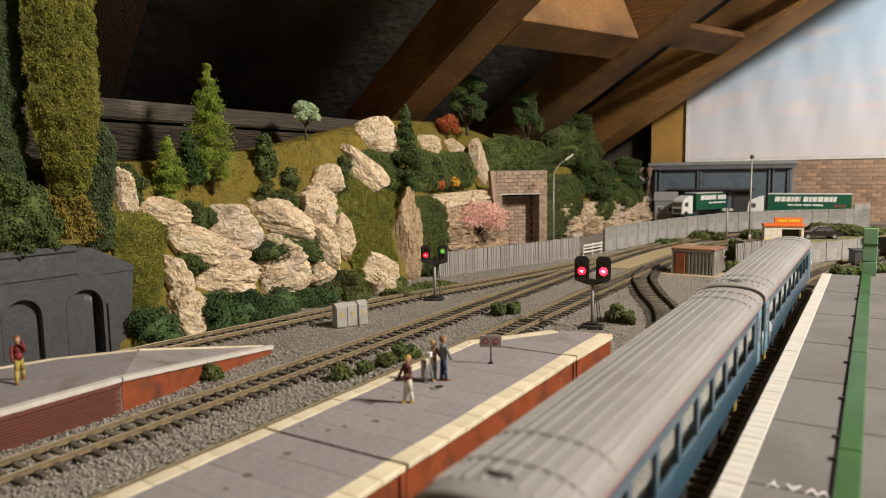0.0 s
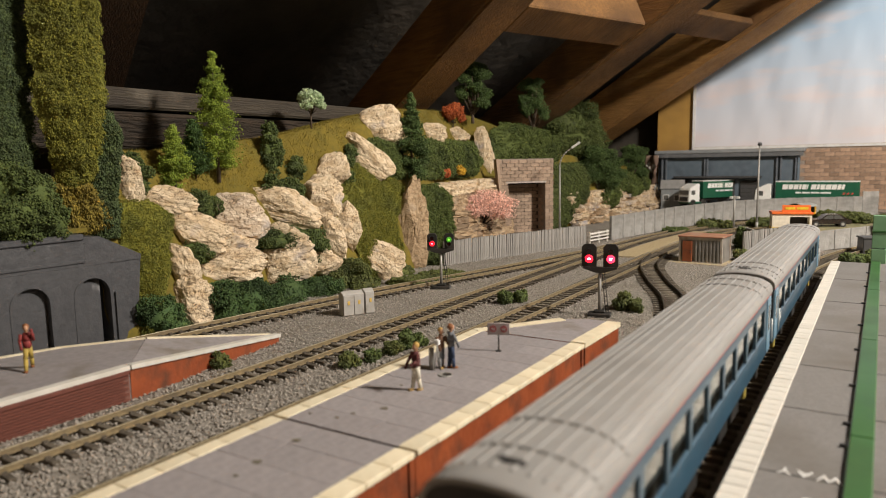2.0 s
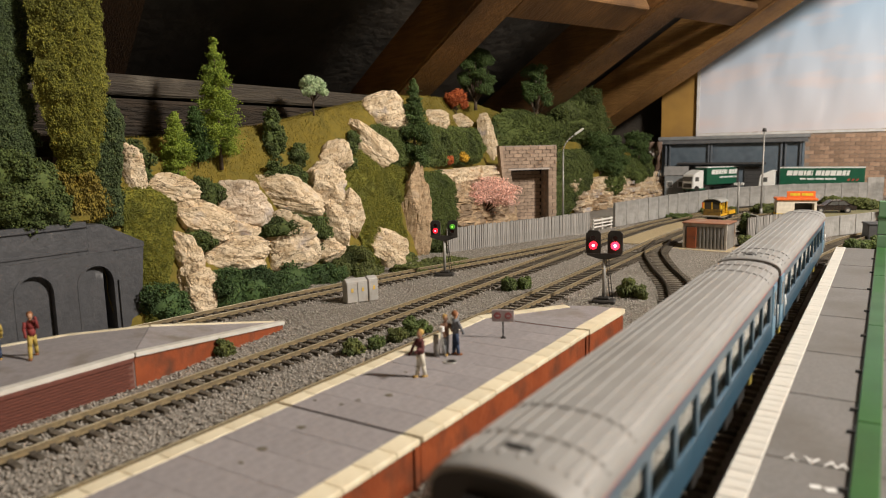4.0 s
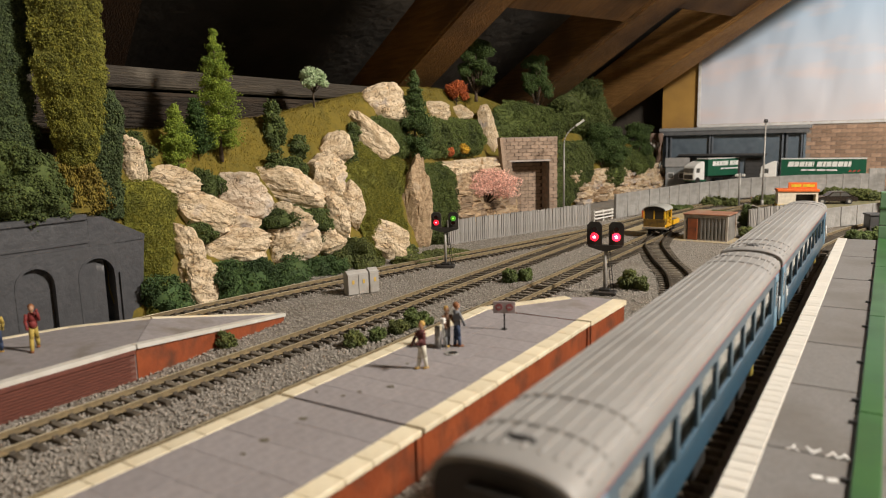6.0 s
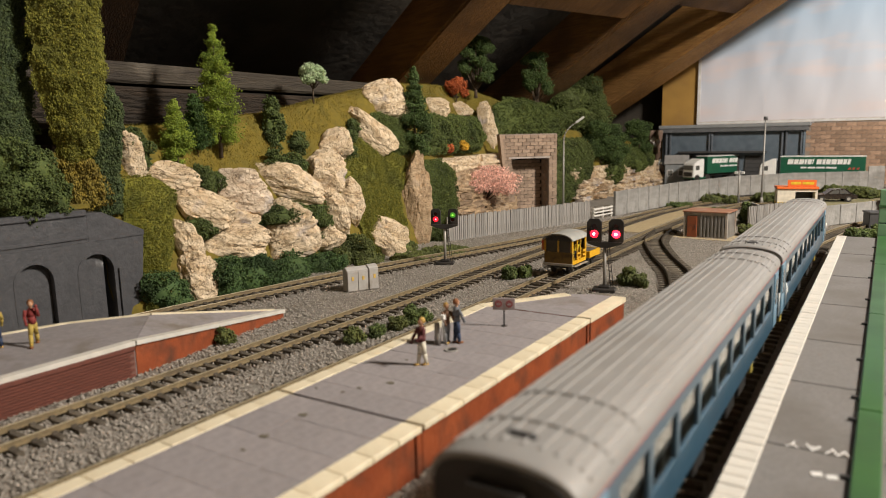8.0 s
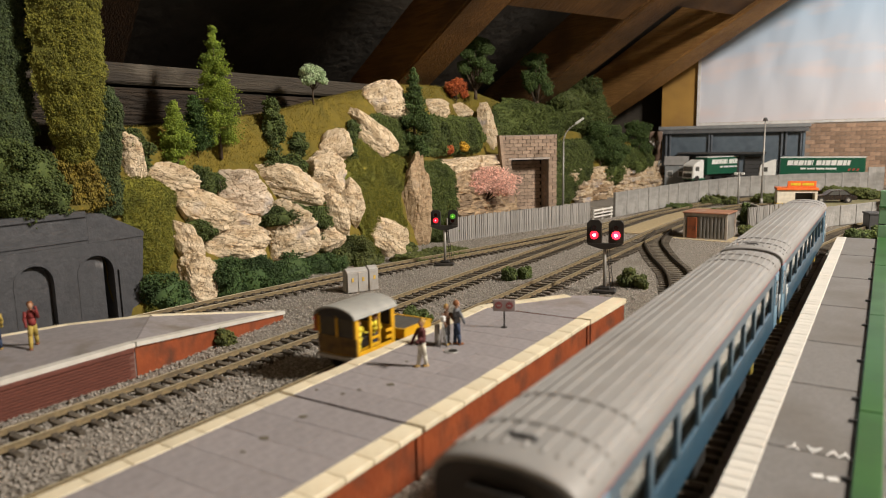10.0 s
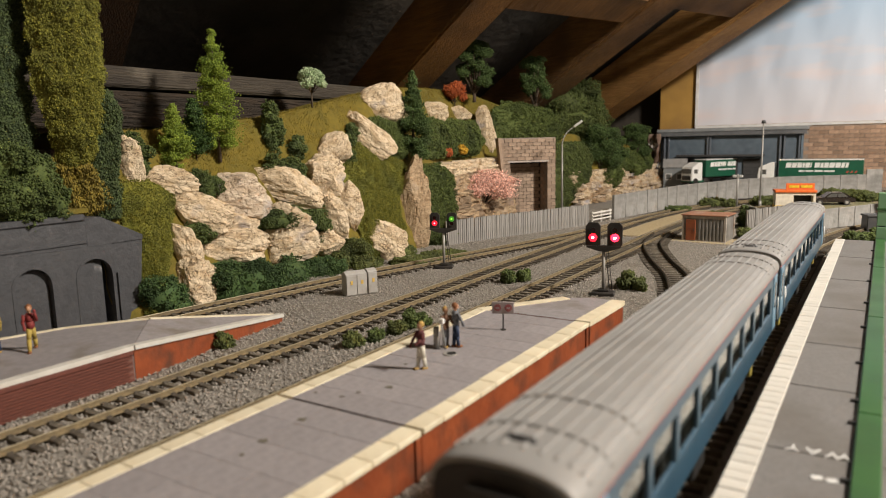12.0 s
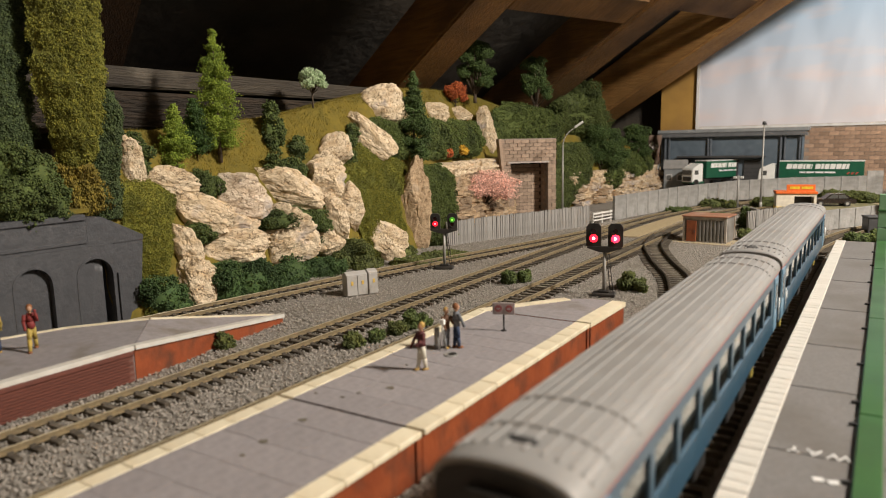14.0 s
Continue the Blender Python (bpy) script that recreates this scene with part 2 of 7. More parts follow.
def scatter_stones(name, n, inside, size, material, label):
    """Loose chips of stone, joined, over a stretch of ground."""
    rng = np.random.default_rng(4)
    base = np.array([(1, 0, 0), (-1, 0, 0), (0, 1, 0), (0, -1, 0), (0, 0, 1), (0, 0, -0.6)], dtype=float)
    tri = np.array([(0, 2, 4), (2, 1, 4), (1, 3, 4), (3, 0, 4), (2, 0, 5), (1, 2, 5), (3, 1, 5), (0, 3, 5)])
    xy = inside(rng, n)
    n = len(xy)
    s = size * rng.uniform(0.5, 1.3, (n, 1, 1)) * rng.uniform(0.6, 1.2, (n, 6, 1))
    a = rng.uniform(0, 6.28, n)
    rot = np.zeros((n, 3, 3))
    rot[:, 0, 0], rot[:, 0, 1], rot[:, 1, 0], rot[:, 1, 1], rot[:, 2, 2] = np.cos(a), -np.sin(a), np.sin(a), np.cos(a), 0.75
    v = np.einsum("nij,nkj->nki", rot, base[None] * s)
    v[:, :, 0] += xy[:, :1]
    v[:, :, 1] += xy[:, 1:2]
    v[:, :, 2] += GROUND + rng.uniform(-0.0003, 0.0006, (n, 1))
    f = (tri[None] + 6 * np.arange(n)[:, None, None]).reshape(-1, 3)
    tagged(new(name, numpy_mesh(name, v.reshape(-1, 3), f, material)), label, "ballast", kind="stuff")


build_ground()


def near_ballast(rng, n):
    y = 0.03 + 1.05 * rng.uniform(0, 1, n) ** 1.5
    x = rng.uniform(-0.43, -0.05, n)
    return np.stack([x, y], 1)[(x < -0.02) & ~((x > -0.196) & (x < -0.129) & (y < 0.34))]


scatter_stones("ballast", 170000, near_ballast, 0.00079, STONE_CHIP, "loose grey stone ballast round the model tracks")

# ---------------------------------------------------------------- tracks
GAUGE = 0.0165
RAIL_PROFILE = [(-0.0010, -0.0026), (0.0010, -0.0026), (0.0010, -0.0022), (0.0004, -0.0019), (0.0004, -0.0008), (0.0006, -0.0006), (0.0006, -0.00005), (-0.0006, -0.00005), (-0.0006, -0.0006), (-0.0004, -0.0008), (-0.0004, -0.0019), (-0.0010, -0.0022)]
HEAD_PROFILE = [(-0.00055, -0.0002), (0.00055, -0.0002), (0.00045, 0.0001), (-0.00045, 0.0001)]


def sleeper_mesh():
    bm = boxed(-0.0165, 0.0165, -0.0015, 0.0015, -0.0050, -0.0026, bevel=0.0002)
    for s in (-1, 1):
        box(bm, s * 0.0083 - 0.0019, s * 0.0083 + 0.0019, -0.0011, 0.0011, -0.0027, -0.0019)
    return bm


def railway_track(label, knots, rail_paint=None):
    line = smooth_line(knots, 0.008)
    th = thing("railway_track", label, "railway track", "model railway tracks")
    for s in (-1, 1):
        off = []
        for i, p in enumerate(line):
            d = (line[min(i + 1, len(line) - 1)] - line[max(i - 1, 0)]).normalized()
            off.append(p + Vector((d.y, -d.x, 0)) * s * (GAUGE / 2 + 0.0005))
        r = part("rail", sweep(bmesh.new(), off, RAIL_PROFILE), rail_paint or RAIL, th)
        part("rail_head", sweep(bmesh.new(), off, HEAD_PROFILE), rail_paint or RAIL_TOP, r, "worn bright rail head")
    first, gone, due = None, 0.0, 0.0
    for a, b in zip(line, line[1:]):
        gone += (b - a).length
        if gone >= due:
            due += 0.0074
            turn = math.atan2(b.y - a.y, b.x - a.x) - math.pi / 2
            m = Matrix.Translation(b) @ Matrix.Rotation(turn + random.uniform(-0.02, 0.02), 4, "Z")
            if first is None:
                first = part("sleeper", sleeper_mesh(), SLEEPER, th, m=m)
            else:
                again(first, m, th)
    return th


LINE_B = [(-0.220, -0.45), (-0.220, 0.0), (-0.220, 0.4), (-0.220, 0.72), (-0.220, 0.85), (-0.212, 1.0), (-0.193, 1.13), (-0.150, 1.225), (-0.092, 1.31), (-0.032, 1.385), (0.03, 1.435), (0.12, 1.475)]
railway_track("straight model track with brown rails on dark sleepers", [(-0.285, -0.15), (-0.285, 0.3), (-0.287, 0.7), (-0.286, 0.92), (-0.274, 1.04), (-0.245, 1.17), (-0.19, 1.285), (-0.125, 1.365), (-0.05, 1.42)])
railway_track("model track with brown rails along the island platform", LINE_B)
railway_track("curving model track with brown rails below the rock face", [(-0.425, 0.0), (-0.412, 0.2), (-0.398, 0.33), (-0.371, 0.49), (-0.343, 0.605), (-0.318, 0.72), (-0.298, 0.83), (-0.288, 0.92)])
railway_track("curved dark turnout track branching beside the container hut", [(-0.218, 0.82), (-0.205, 0.735), (-0.172, 0.645), (-0.135, 0.56), (-0.109, 0.46), (-0.100, 0.36), (-0.099, 0.2), (-0.099, -0.1)], mat("dark_rail", (0.060, 0.048, 0.034), (0.035, 0.029, 0.022), 400, 0.5, metal=0.3))
railway_track("model track under the passenger coaches", [(-0.0598, -0.15), (-0.0598, 0.3), (-0.0598, 0.70), (-0.050, 0.82), (-0.018, 0.96), (0.04, 1.08), (0.12, 1.16)])

# ---------------------------------------------------------------- loft: rafters, roof, gable
SLOPE = 0.485
ROOF_C = 0.660
LOFT = Matrix.Rotation(math.radians(-21.8), 4, "Z")  # the roof stands askew to the layout


def rafter_z(x):
    return ROOF_C + SLOPE * x


def build_loft():
    roof = bmesh.new()
    up = 0.176
    prism(roof, [(-1.5, rafter_z(-1.5) + up), (1.0, rafter_z(1.0) + up), (1.0, rafter_z(1.0) + up + 0.02), (-1.5, rafter_z(-1.5) + up + 0.02)], "y", -1.6, 2.6)
    tagged(part("ceiling", roof, FELT, m=LOFT), "dark felted underside of the loft roof", "ceiling", kind="structure")
    other = bmesh.new()
    prism(other, [(1.0, rafter_z(1.0) + up), (3.4, 0.05), (3.4, 0.07), (1.0, rafter_z(1.0) + up + 0.02)], "y", -1.6, 2.9)
    tagged(part("ceiling", other, FELT, m=LOFT), "dark felted underside of the far roof slope", "ceiling", kind="structure")
    # south wall and floor are out of view, added to throw light back
    tagged(part("wall_south", boxed(-2.0, 3.4, -0.64, -0.6, -0.6, 1.3), BOUNCE_BOARD), "unseen boarded loft wall, pale to bounce light", "wall", kind="structure")
    tagged(part("wall_north", boxed(-2.0, 3.4, 1.80, 1.85, -0.6, 1.3), FELT), "dark felted gable wall", "wall", kind="structure")
    tagged(part("floor", boxed(-2.0, 3.4, -0.64, 1.85, -0.64, -0.6), BOUNCE_BOARD), "unseen boarded loft floor, pale to bounce light", "floor", kind="structure")


def rafter(y0, y1, lo, hi, label, wood, deep=0.084, lift=0.0):
    """A sloping roof timber between two lines across the loft."""
    n = math.hypot(1, SLOPE)
    bm = bmesh.new()
    steps = 22
    rings = []
    for i in range(steps + 1):
        x = lo + (hi - lo) * i / steps
        w = 0.0016 * noise.noise((x * 9, y0 * 7, 0))
        pts = [(y0, 0), (y1, 0), (y1, deep), (y0, deep)]
        rings.append([bm.verts.new((x - SLOPE / n * v, u + w, rafter_z(x) + lift + v / n + w)) for u, v in pts])
    for a, b in zip(rings, rings[1:]):
        for i in range(4):
            bm.faces.new((a[i], a[(i + 1) % 4], b[(i + 1) % 4], b[i]))
    bm.faces.new(rings[0])
    bm.faces.new(rings[-1][::-1])
    bmesh.ops.recalc_face_normals(bm, faces=bm.faces[:])
    bmesh.ops.bevel(bm, geom=[e for e in bm.edges if abs((e.verts[0].co - e.verts[1].co).normalized().y) < 0.1 and abs((e.verts[0].co - e.verts[1].co).normalized().x) > 0.8], offset=0.004, segments=2, affect="EDGES")
    return tagged(part("rafter", bm, wood, m=LOFT), label, "rafter", "loft rafters")


build_loft()
# same rafter wood in two paler tones, lamplight towards the gable painted in
LIT_TIMBER = mat("golden_timber", (0.29, 0.145, 0.044), (0.165, 0.080, 0.026), 22, 0.7, bump=0.4, bscale=40, stretch=(1, 14, 14), dirt=(0.085, 0.042, 0.017), dscale=9, dlow=0.44, dhigh=0.72)
BRIGHT_LIT_TIMBER = mat("pale_golden_timber", (0.50, 0.27, 0.085), (0.33, 0.165, 0.052), 22, 0.7, bump=0.4, bscale=40, stretch=(1, 14, 14), dirt=(0.17, 0.085, 0.032), dscale=9, dlow=0.44, dhigh=0.72)
rafter(-0.33, -0.26, -1.3, 0.9, "brown sawn timber rafter under the dark roof", SHADED_TIMBER)
rafter(0.118, 0.188, -1.3, 0.9, "brown sawn timber rafter behind the ivy", SHADED_TIMBER)
rafter(0.589, 0.659, -1.25, 0.9, "brown sawn timber rafter under the dark roof", LIT_TIMBER)
rafter(0.912, 0.980, -1.20, 0.9, "broad brown sawn timber rafter under the dark roof", LIT_TIMBER)
rafter(1.296, 1.376, -1.180, 0.9, "brown timber rafter before the gable picture, painted as brightly lit", BRIGHT_LIT_TIMBER, 0.094, 0.0657)
for yy0, yy1, xx, lift, words in ((0.661, 0.910, -0.735, 0.004, "short brown timber between two rafters, painted as lit"), (0.982, 1.294, -0.755, 0.066, "short brown timber between two rafters"), (0.982, 1.294, -0.60, 0.066, "short brown timber between two rafters")):
    tagged(part("nogging", boxed(-0.030, 0.030, yy0, yy1, lift, 0.080, bevel=0.002), LIT_TIMBER, m=LOFT @ pose(xx, 0, rafter_z(xx), 0, -25.9, 0)), words, "timber")
tagged(part("wall_plate", boxed(-0.565, -0.53, -0.2, 0.715, 0.162, 0.179, bevel=0.002), TIMBER_GREY), "pale dusty timber wall plate along the loft eaves", "timber")
tagged(part("eaves_board", boxed(-0.565, -0.535, -0.2, 0.735, 0.129, 0.160, bevel=0.002), BARK_BOARD), "dark rough board under the wall plate", "timber")


def sky_material():
    m, nt, b = nodes_of("sky_print")
    n, l = nt.nodes, nt.links
    tc = n.new("ShaderNodeTexCoord")
    sep = n.new("ShaderNodeSeparateXYZ")
    l.new(tc.outputs["Object"], sep.inputs[0])
    mr = n.new("ShaderNodeMapRange")
    mr.inputs[1].default_value, mr.inputs[2].default_value = 0.12, 0.42
    l.new(sep.outputs["Z"], mr.inputs[0])
    ramp = n.new("ShaderNodeValToRGB")
    e = ramp.color_ramp.elements
    e[0].color, e[1].color = (0.69, 0.665, 0.705, 1), (0.42, 0.565, 0.75, 1)
    e[1].position = 0.9
    l.new(mr.outputs[0], ramp.inputs[0])
    mp = n.new("ShaderNodeMapping")
    mp.inputs["Scale"].default_value = (5, 1, 16)
    l.new(tc.outputs["Object"], mp.inputs[0])
    cl = n.new("ShaderNodeTexNoise")
    cl.inputs["Scale"].default_value, cl.inputs["Detail"].default_value = 1.1, 4
    l.new(mp.outputs[0], cl.inputs["Vector"])
    mr2 = n.new("ShaderNodeMapRange")
    mr2.inputs[1].default_value, mr2.inputs[2].default_value, mr2.inputs[4].default_value = 0.52, 0.72, 0.75
    l.new(cl.outputs[0], mr2.inputs[0])
    mx = n.new("ShaderNodeMix")
    mx.data_type = "RGBA"
    mx.inputs[7].default_value = (0.74, 0.62, 0.62, 1)
    l.new(mr2.outputs[0], mx.inputs[0])
    l.new(ramp.outputs[0], mx.inputs[6])
    l.new(mx.outputs[2], b.inputs["Base Color"])
    b.inputs["Roughness"].default_value = 0.42
    return m


def build_gable():
    """The end of the layout: ochre board, rippled sky print, brick-paper wall."""
    yb = 1.73
    tagged(part("ochre_board", boxed(-0.47, 0.62, yb, yb + 0.012, -0.01, 0.5), YELLOW_BOARD), "ochre painted backing board at the layout's end", "board")
    bm = bmesh.new()
    nx, nz = 90, 30
    g = []
    for i in range(nx + 1):
        x = -0.380 + 1.0 * i / nx
        col = []
        for j in range(nz + 1):
            z = 0.1355 + 0.45 * j / nz
            w = 0.0035 * noise.noise((x * 22 + z * 5, 3.1, z * 2.2)) * min(1, j / 6 + 0.15) + 0.002 * noise.noise((x * 60 - z * 14, 8, z * 5))
            col.append(bm.verts.new((x, yb - 0.006 + w, z)))
        g.append(col)
    for i in range(nx):
        for j in range(nz):
            bm.faces.new((g[i][j], g[i + 1][j], g[i + 1][j + 1], g[i][j + 1])).smooth = True
    bm2 = part("sky_backdrop", bm, sky_material())
    tagged(bm2, "rippled glossy print of a pale cloudy sky", "backdrop picture")
    frame_bm = box(bmesh.new(), -0.385, 0.62, yb - 0.010, yb - 0.008, 0.1295, 0.135)
    box(frame_bm, -0.3855, -0.3795, yb - 0.010, yb - 0.008, 0.135, 0.585)
    part("border", frame_bm, mat("paper_white", (0.78, 0.77, 0.76), None, 60, 0.5), bm2, "white paper border")
    th = thing("brick_wall", "tan brick-paper retaining wall below the sky print", "wall", kind="structure")
    part("mortar_bed", boxed(-0.145, 0.6, 1.63, 1.66, -0.004, 0.127), BRICK_JOINT, th)
    return th


brick_wall = build_gable()

# ---------------------------------------------------------------- platforms
PTOP = 0.0135
SLAB = 0.0006


def slab_row(th, mesh_name, material, x0, x1, y0, y1, step, top, gap=0.00022):
    """Edging slabs, one by one."""
    n = max(1, round((y1 - y0) / step))
    s = (y1 - y0) / n
    first = None
    for i in range(n):
        m = Matrix.Translation((x0, y0 + s * i, top + random.uniform(-0.00012, 0.00012)))
        if first is None:
            first = part(mesh_name, boxed(0, x1 - x0, gap / 2, s - gap / 2, -0.0022, 0, bevel=0.00025), material, th, m=m)
        else:
            again(first, m, th)


def island_platform():
    th = thing("island_platform", "grey paved island platform with cream edges and red sides", "platform")
    xl, xr = -0.1975, -0.1295
    for y0, y1 in ((-0.18, 0.184), (0.1855, 0.3445)):
        part("wall_panel", boxed(xr - 0.004, xr, y0, y1, -0.0045, PTOP - 0.002, bevel=0.0003), RED_WALL, th, "red painted side panel")
        part("wall_panel", boxed(xl, xl + 0.004, y0, y1, -0.0045, PTOP - 0.002, bevel=0.0003), RED_WALL, th, "red painted side panel")
        part("pilaster", boxed(xr - 0.0005, xr + 0.0008, y1 - 0.003, y1, -0.0045, PTOP - 0.0021), RED_WALL, th)
        part("core", boxed(xl + 0.0042, xr - 0.0042, y0, y1, -0.0045, PTOP - 0.0026), PAVING, th)
        slab_row(th, "edging_slab", CREAM, xr - 0.0072, xr + 0.0012, y0, y1, 0.0135, PTOP + 0.0002)
        slab_row(th, "edging_slab", CREAM, xl - 0.0008, xl + 0.0062, y0, y1, 0.0135, PTOP + 0.0002)
        ny, nx = round((y1 - y0) / 0.0165), 3
        sx, sy = (xr - 0.0072 - xl - 0.0062) / nx, (y1 - y0) / ny
        first = None
        for i in range(nx):
            for j in range(ny):
                m = Matrix.Translation((xl + 0.0062 + sx * i, y0 + sy * j, PTOP + random.uniform(-0.00004, 0.00004)))
                if first is None:
                    first = part("paving_slab", boxed(0.00008, sx - 0.00008, 0.00008, sy - 0.00008, -0.0024, 0), PAVING, th, m=m)
                else:
                    again(first, m, th)
    # tapering ramp at the end
    bm = bmesh.new()
    end = [(xl + 0.0005, 0.346, 1.0), (xr, 0.346, 1.0), (xr, 0.405, 0.93), (xr - 0.02, 0.408, 0.9), (-0.166, 0.398, 0.93)]
    top = [bm.verts.new((x, y, PTOP * k)) for x, y, k in end]
    low = [bm.verts.new((x, y, -0.0045)) for x, y, k in end]
    n = len(end)
    for i in range(n):
        bm.faces.new((top[i], low[i], low[(i + 1) % n], top[(i + 1) % n])).material_index = 1
    bm.faces.new(top)
    bmesh.ops.recalc_face_normals(bm, faces=bm.faces[:])
    part("ramp", bm, (PAVING, RED_WALL), th, "tapered grey platform end")

    def strip(pts, w):
        b = bmesh.new()
        a = [Vector(p) for p in pts]
        d = (a[-1] - a[0]).normalized()
        s = Vector((-d.y, d.x, 0)) * w
        vs = [b.verts.new(q + Vector((0, 0, h))) for h in (0.0006, -0.0022) for q in (a[0], a[-1], a[-1] + s, a[0] + s)]
        for q in ((0, 1, 2, 3), (4, 7, 6, 5), (0, 4, 5, 1), (1, 5, 6, 2), (2, 6, 7, 3), (3, 7, 4, 0)):
            b.faces.new([vs[i] for i in q])
        bmesh.ops.recalc_face_normals(b, faces=b.faces[:])
        return b
    part("edging_slab", strip([(xr + 0.0012, 0.3455, PTOP), (xr + 0.0012, 0.405, PTOP * 0.93)], 0.0084), CREAM, th)
    part("edging_slab", strip([(-0.166, 0.399, PTOP * 0.93), (xl - 0.0006, 0.345, PTOP)], 0.0066), CREAM, th)
    part("pilaster", boxed(xr - 0.0005, xr + 0.0008, 0.3462, 0.349, -0.0045, PTOP - 0.0021), RED_WALL, th)
    return th


def far_platform():
    """The platform by the arches, with a brick front and a ramp down."""
    th = thing("low_platform", "grey platform with white edge, brick front and ramp", "platform")
    xf = -0.313
    bm = bmesh.new()
    back = [(-0.395, -0.2), (-0.392, 0.16), (-0.380, 0.20), (-0.356, 0.235)]
    top = [bm.verts.new((x, y, PTOP)) for x, y in [(xf, -0.2), (xf, 0.1965)] + back[::-1]]
    low = [bm.verts.new((v.co.x, v.co.y, -0.0045)) for v in top]
    for i in range(len(top)):
        bm.faces.new((top[i], low[i], low[(i + 1) % len(top)], top[(i + 1) % len(top)]))
    bm.faces.new(top)
    bmesh.ops.recalc_face_normals(bm, faces=bm.faces[:])
    part("deck", bm, PAVING, th, "grey paved deck")
    bm = bmesh.new()
    tip = [(xf, 0.197, PTOP), (-0.331, 0.316, 0.0005), (-0.337, 0.314, 0.0005), (-0.356, 0.2355, PTOP)]
    t = [bm.verts.new(p) for p in tip]
    b = [bm.verts.new((p[0], p[1], -0.0045)) for p in tip]
    bm.faces.new(t)
    for i in range(4):
        bm.faces.new((t[i], b[i], b[(i + 1) % 4], t[(i + 1) % 4])).material_index = 1
    bmesh.ops.recalc_face_normals(bm, faces=bm.faces[:])
    part("ramp", bm, (PAVING, RED_WALL), th, "grey ramp with red side running down to the ballast")

    def lip(p, q, w):
        b = bmesh.new()
        d = (Vector(q) - Vector(p)).normalized()
        s = Vector((-d.y, d.x, 0))
        vs = [b.verts.new(Vector(k) + s * o + Vector((0, 0, h))) for h in (0.0007, -0.0016) for k, o in ((p, -0.0012), (q, -0.0012), (q, w), (p, w))]
        for f in ((0, 1, 2, 3), (4, 7, 6, 5), (0, 4, 5, 1), (1, 5, 6, 2), (2, 6, 7, 3), (3, 7, 4, 0)):
            b.faces.new([vs[i] for i in f])
        bmesh.ops.recalc_face_normals(b, faces=b.faces[:])
        return b
    part("edging", lip((xf, -0.2, PTOP), (xf, 0.1965, PTOP), 0.0035), WHITE_EDGE, th, "white painted edge")
    part("edging", lip((xf, 0.1972, PTOP), (-0.331, 0.3165, 0.0007), 0.0035), WHITE_EDGE, th, "white painted edge")
    part("edging", lip((-0.380, 0.20, PTOP), (-0.392, 0.16, PTOP), 0.001), CREAM, th)
    part("edging", lip((-0.337, 0.314, 0.0005), (-0.356, 0.236, PTOP), 0.001), CREAM, th)
    part("edging", lip((-0.356, 0.235, PTOP), (-0.380, 0.20, PTOP), 0.001), CREAM, th)
    # brick courses on the front
    front = part("brick_front", boxed(xf - 0.001, xf + 0.0002, -0.2, 0.1962, -0.0045, PTOP - 0.002), MORTAR, th, "dark red brick front")
    part("coping", boxed(xf, xf + 0.0011, -0.2, 0.1962, PTOP - 0.0042, PTOP - 0.0017, bevel=0.0003), BRICK_RED, front)
    brick = None
    for r in range(9):
        z = -0.004 + r * 0.00148
        y = 0.075 + (r % 2) * 0.0021
        while y < 0.192:
            m = Matrix.Translation((xf + 0.0003, y, z))
            if brick is None:
                brick = part("brick", boxed(-0.0003, 0.0005, 0, 0.00424, 0, 0.00118), BRICK_RED, front, m=m)
            else:
                again(brick, m, front)
            y += 0.0043
    return th


def near_platform():
    th = thing("side_platform", "grey tarmac platform with white slab edge beside the coaches", "platform")
    part("deck", boxed(-0.0262, 0.16, -0.2, 0.735, -0.0045, PTOP - 0.0002), TARMAC, th)
    part("wall", boxed(-0.0325, -0.0264, -0.2, 0.735, -0.0045, PTOP - 0.0024), mat("grimy_brown_wall", (0.075, 0.05, 0.032), None, 200, 0.8), th, "grimy dark platform side")
    slab_row(th, "edging_slab", WHITE_EDGE, -0.0340, -0.0262, -0.06, 0.735, 0.0062, PTOP + 0.0003, 0.0003)
    for y in (0.10, 0.165, 0.23, 0.295, 0.36, 0.44, 0.53, 0.63):
        part("joint", boxed(-0.026, 0.02, y, y + 0.0004, PTOP - 0.001, PTOP + 0.00003), mat("joint_tar", (0.11, 0.105, 0.10), None, 300, 0.8), th)
    return th


island_platform()
far_platform()
near_platform()

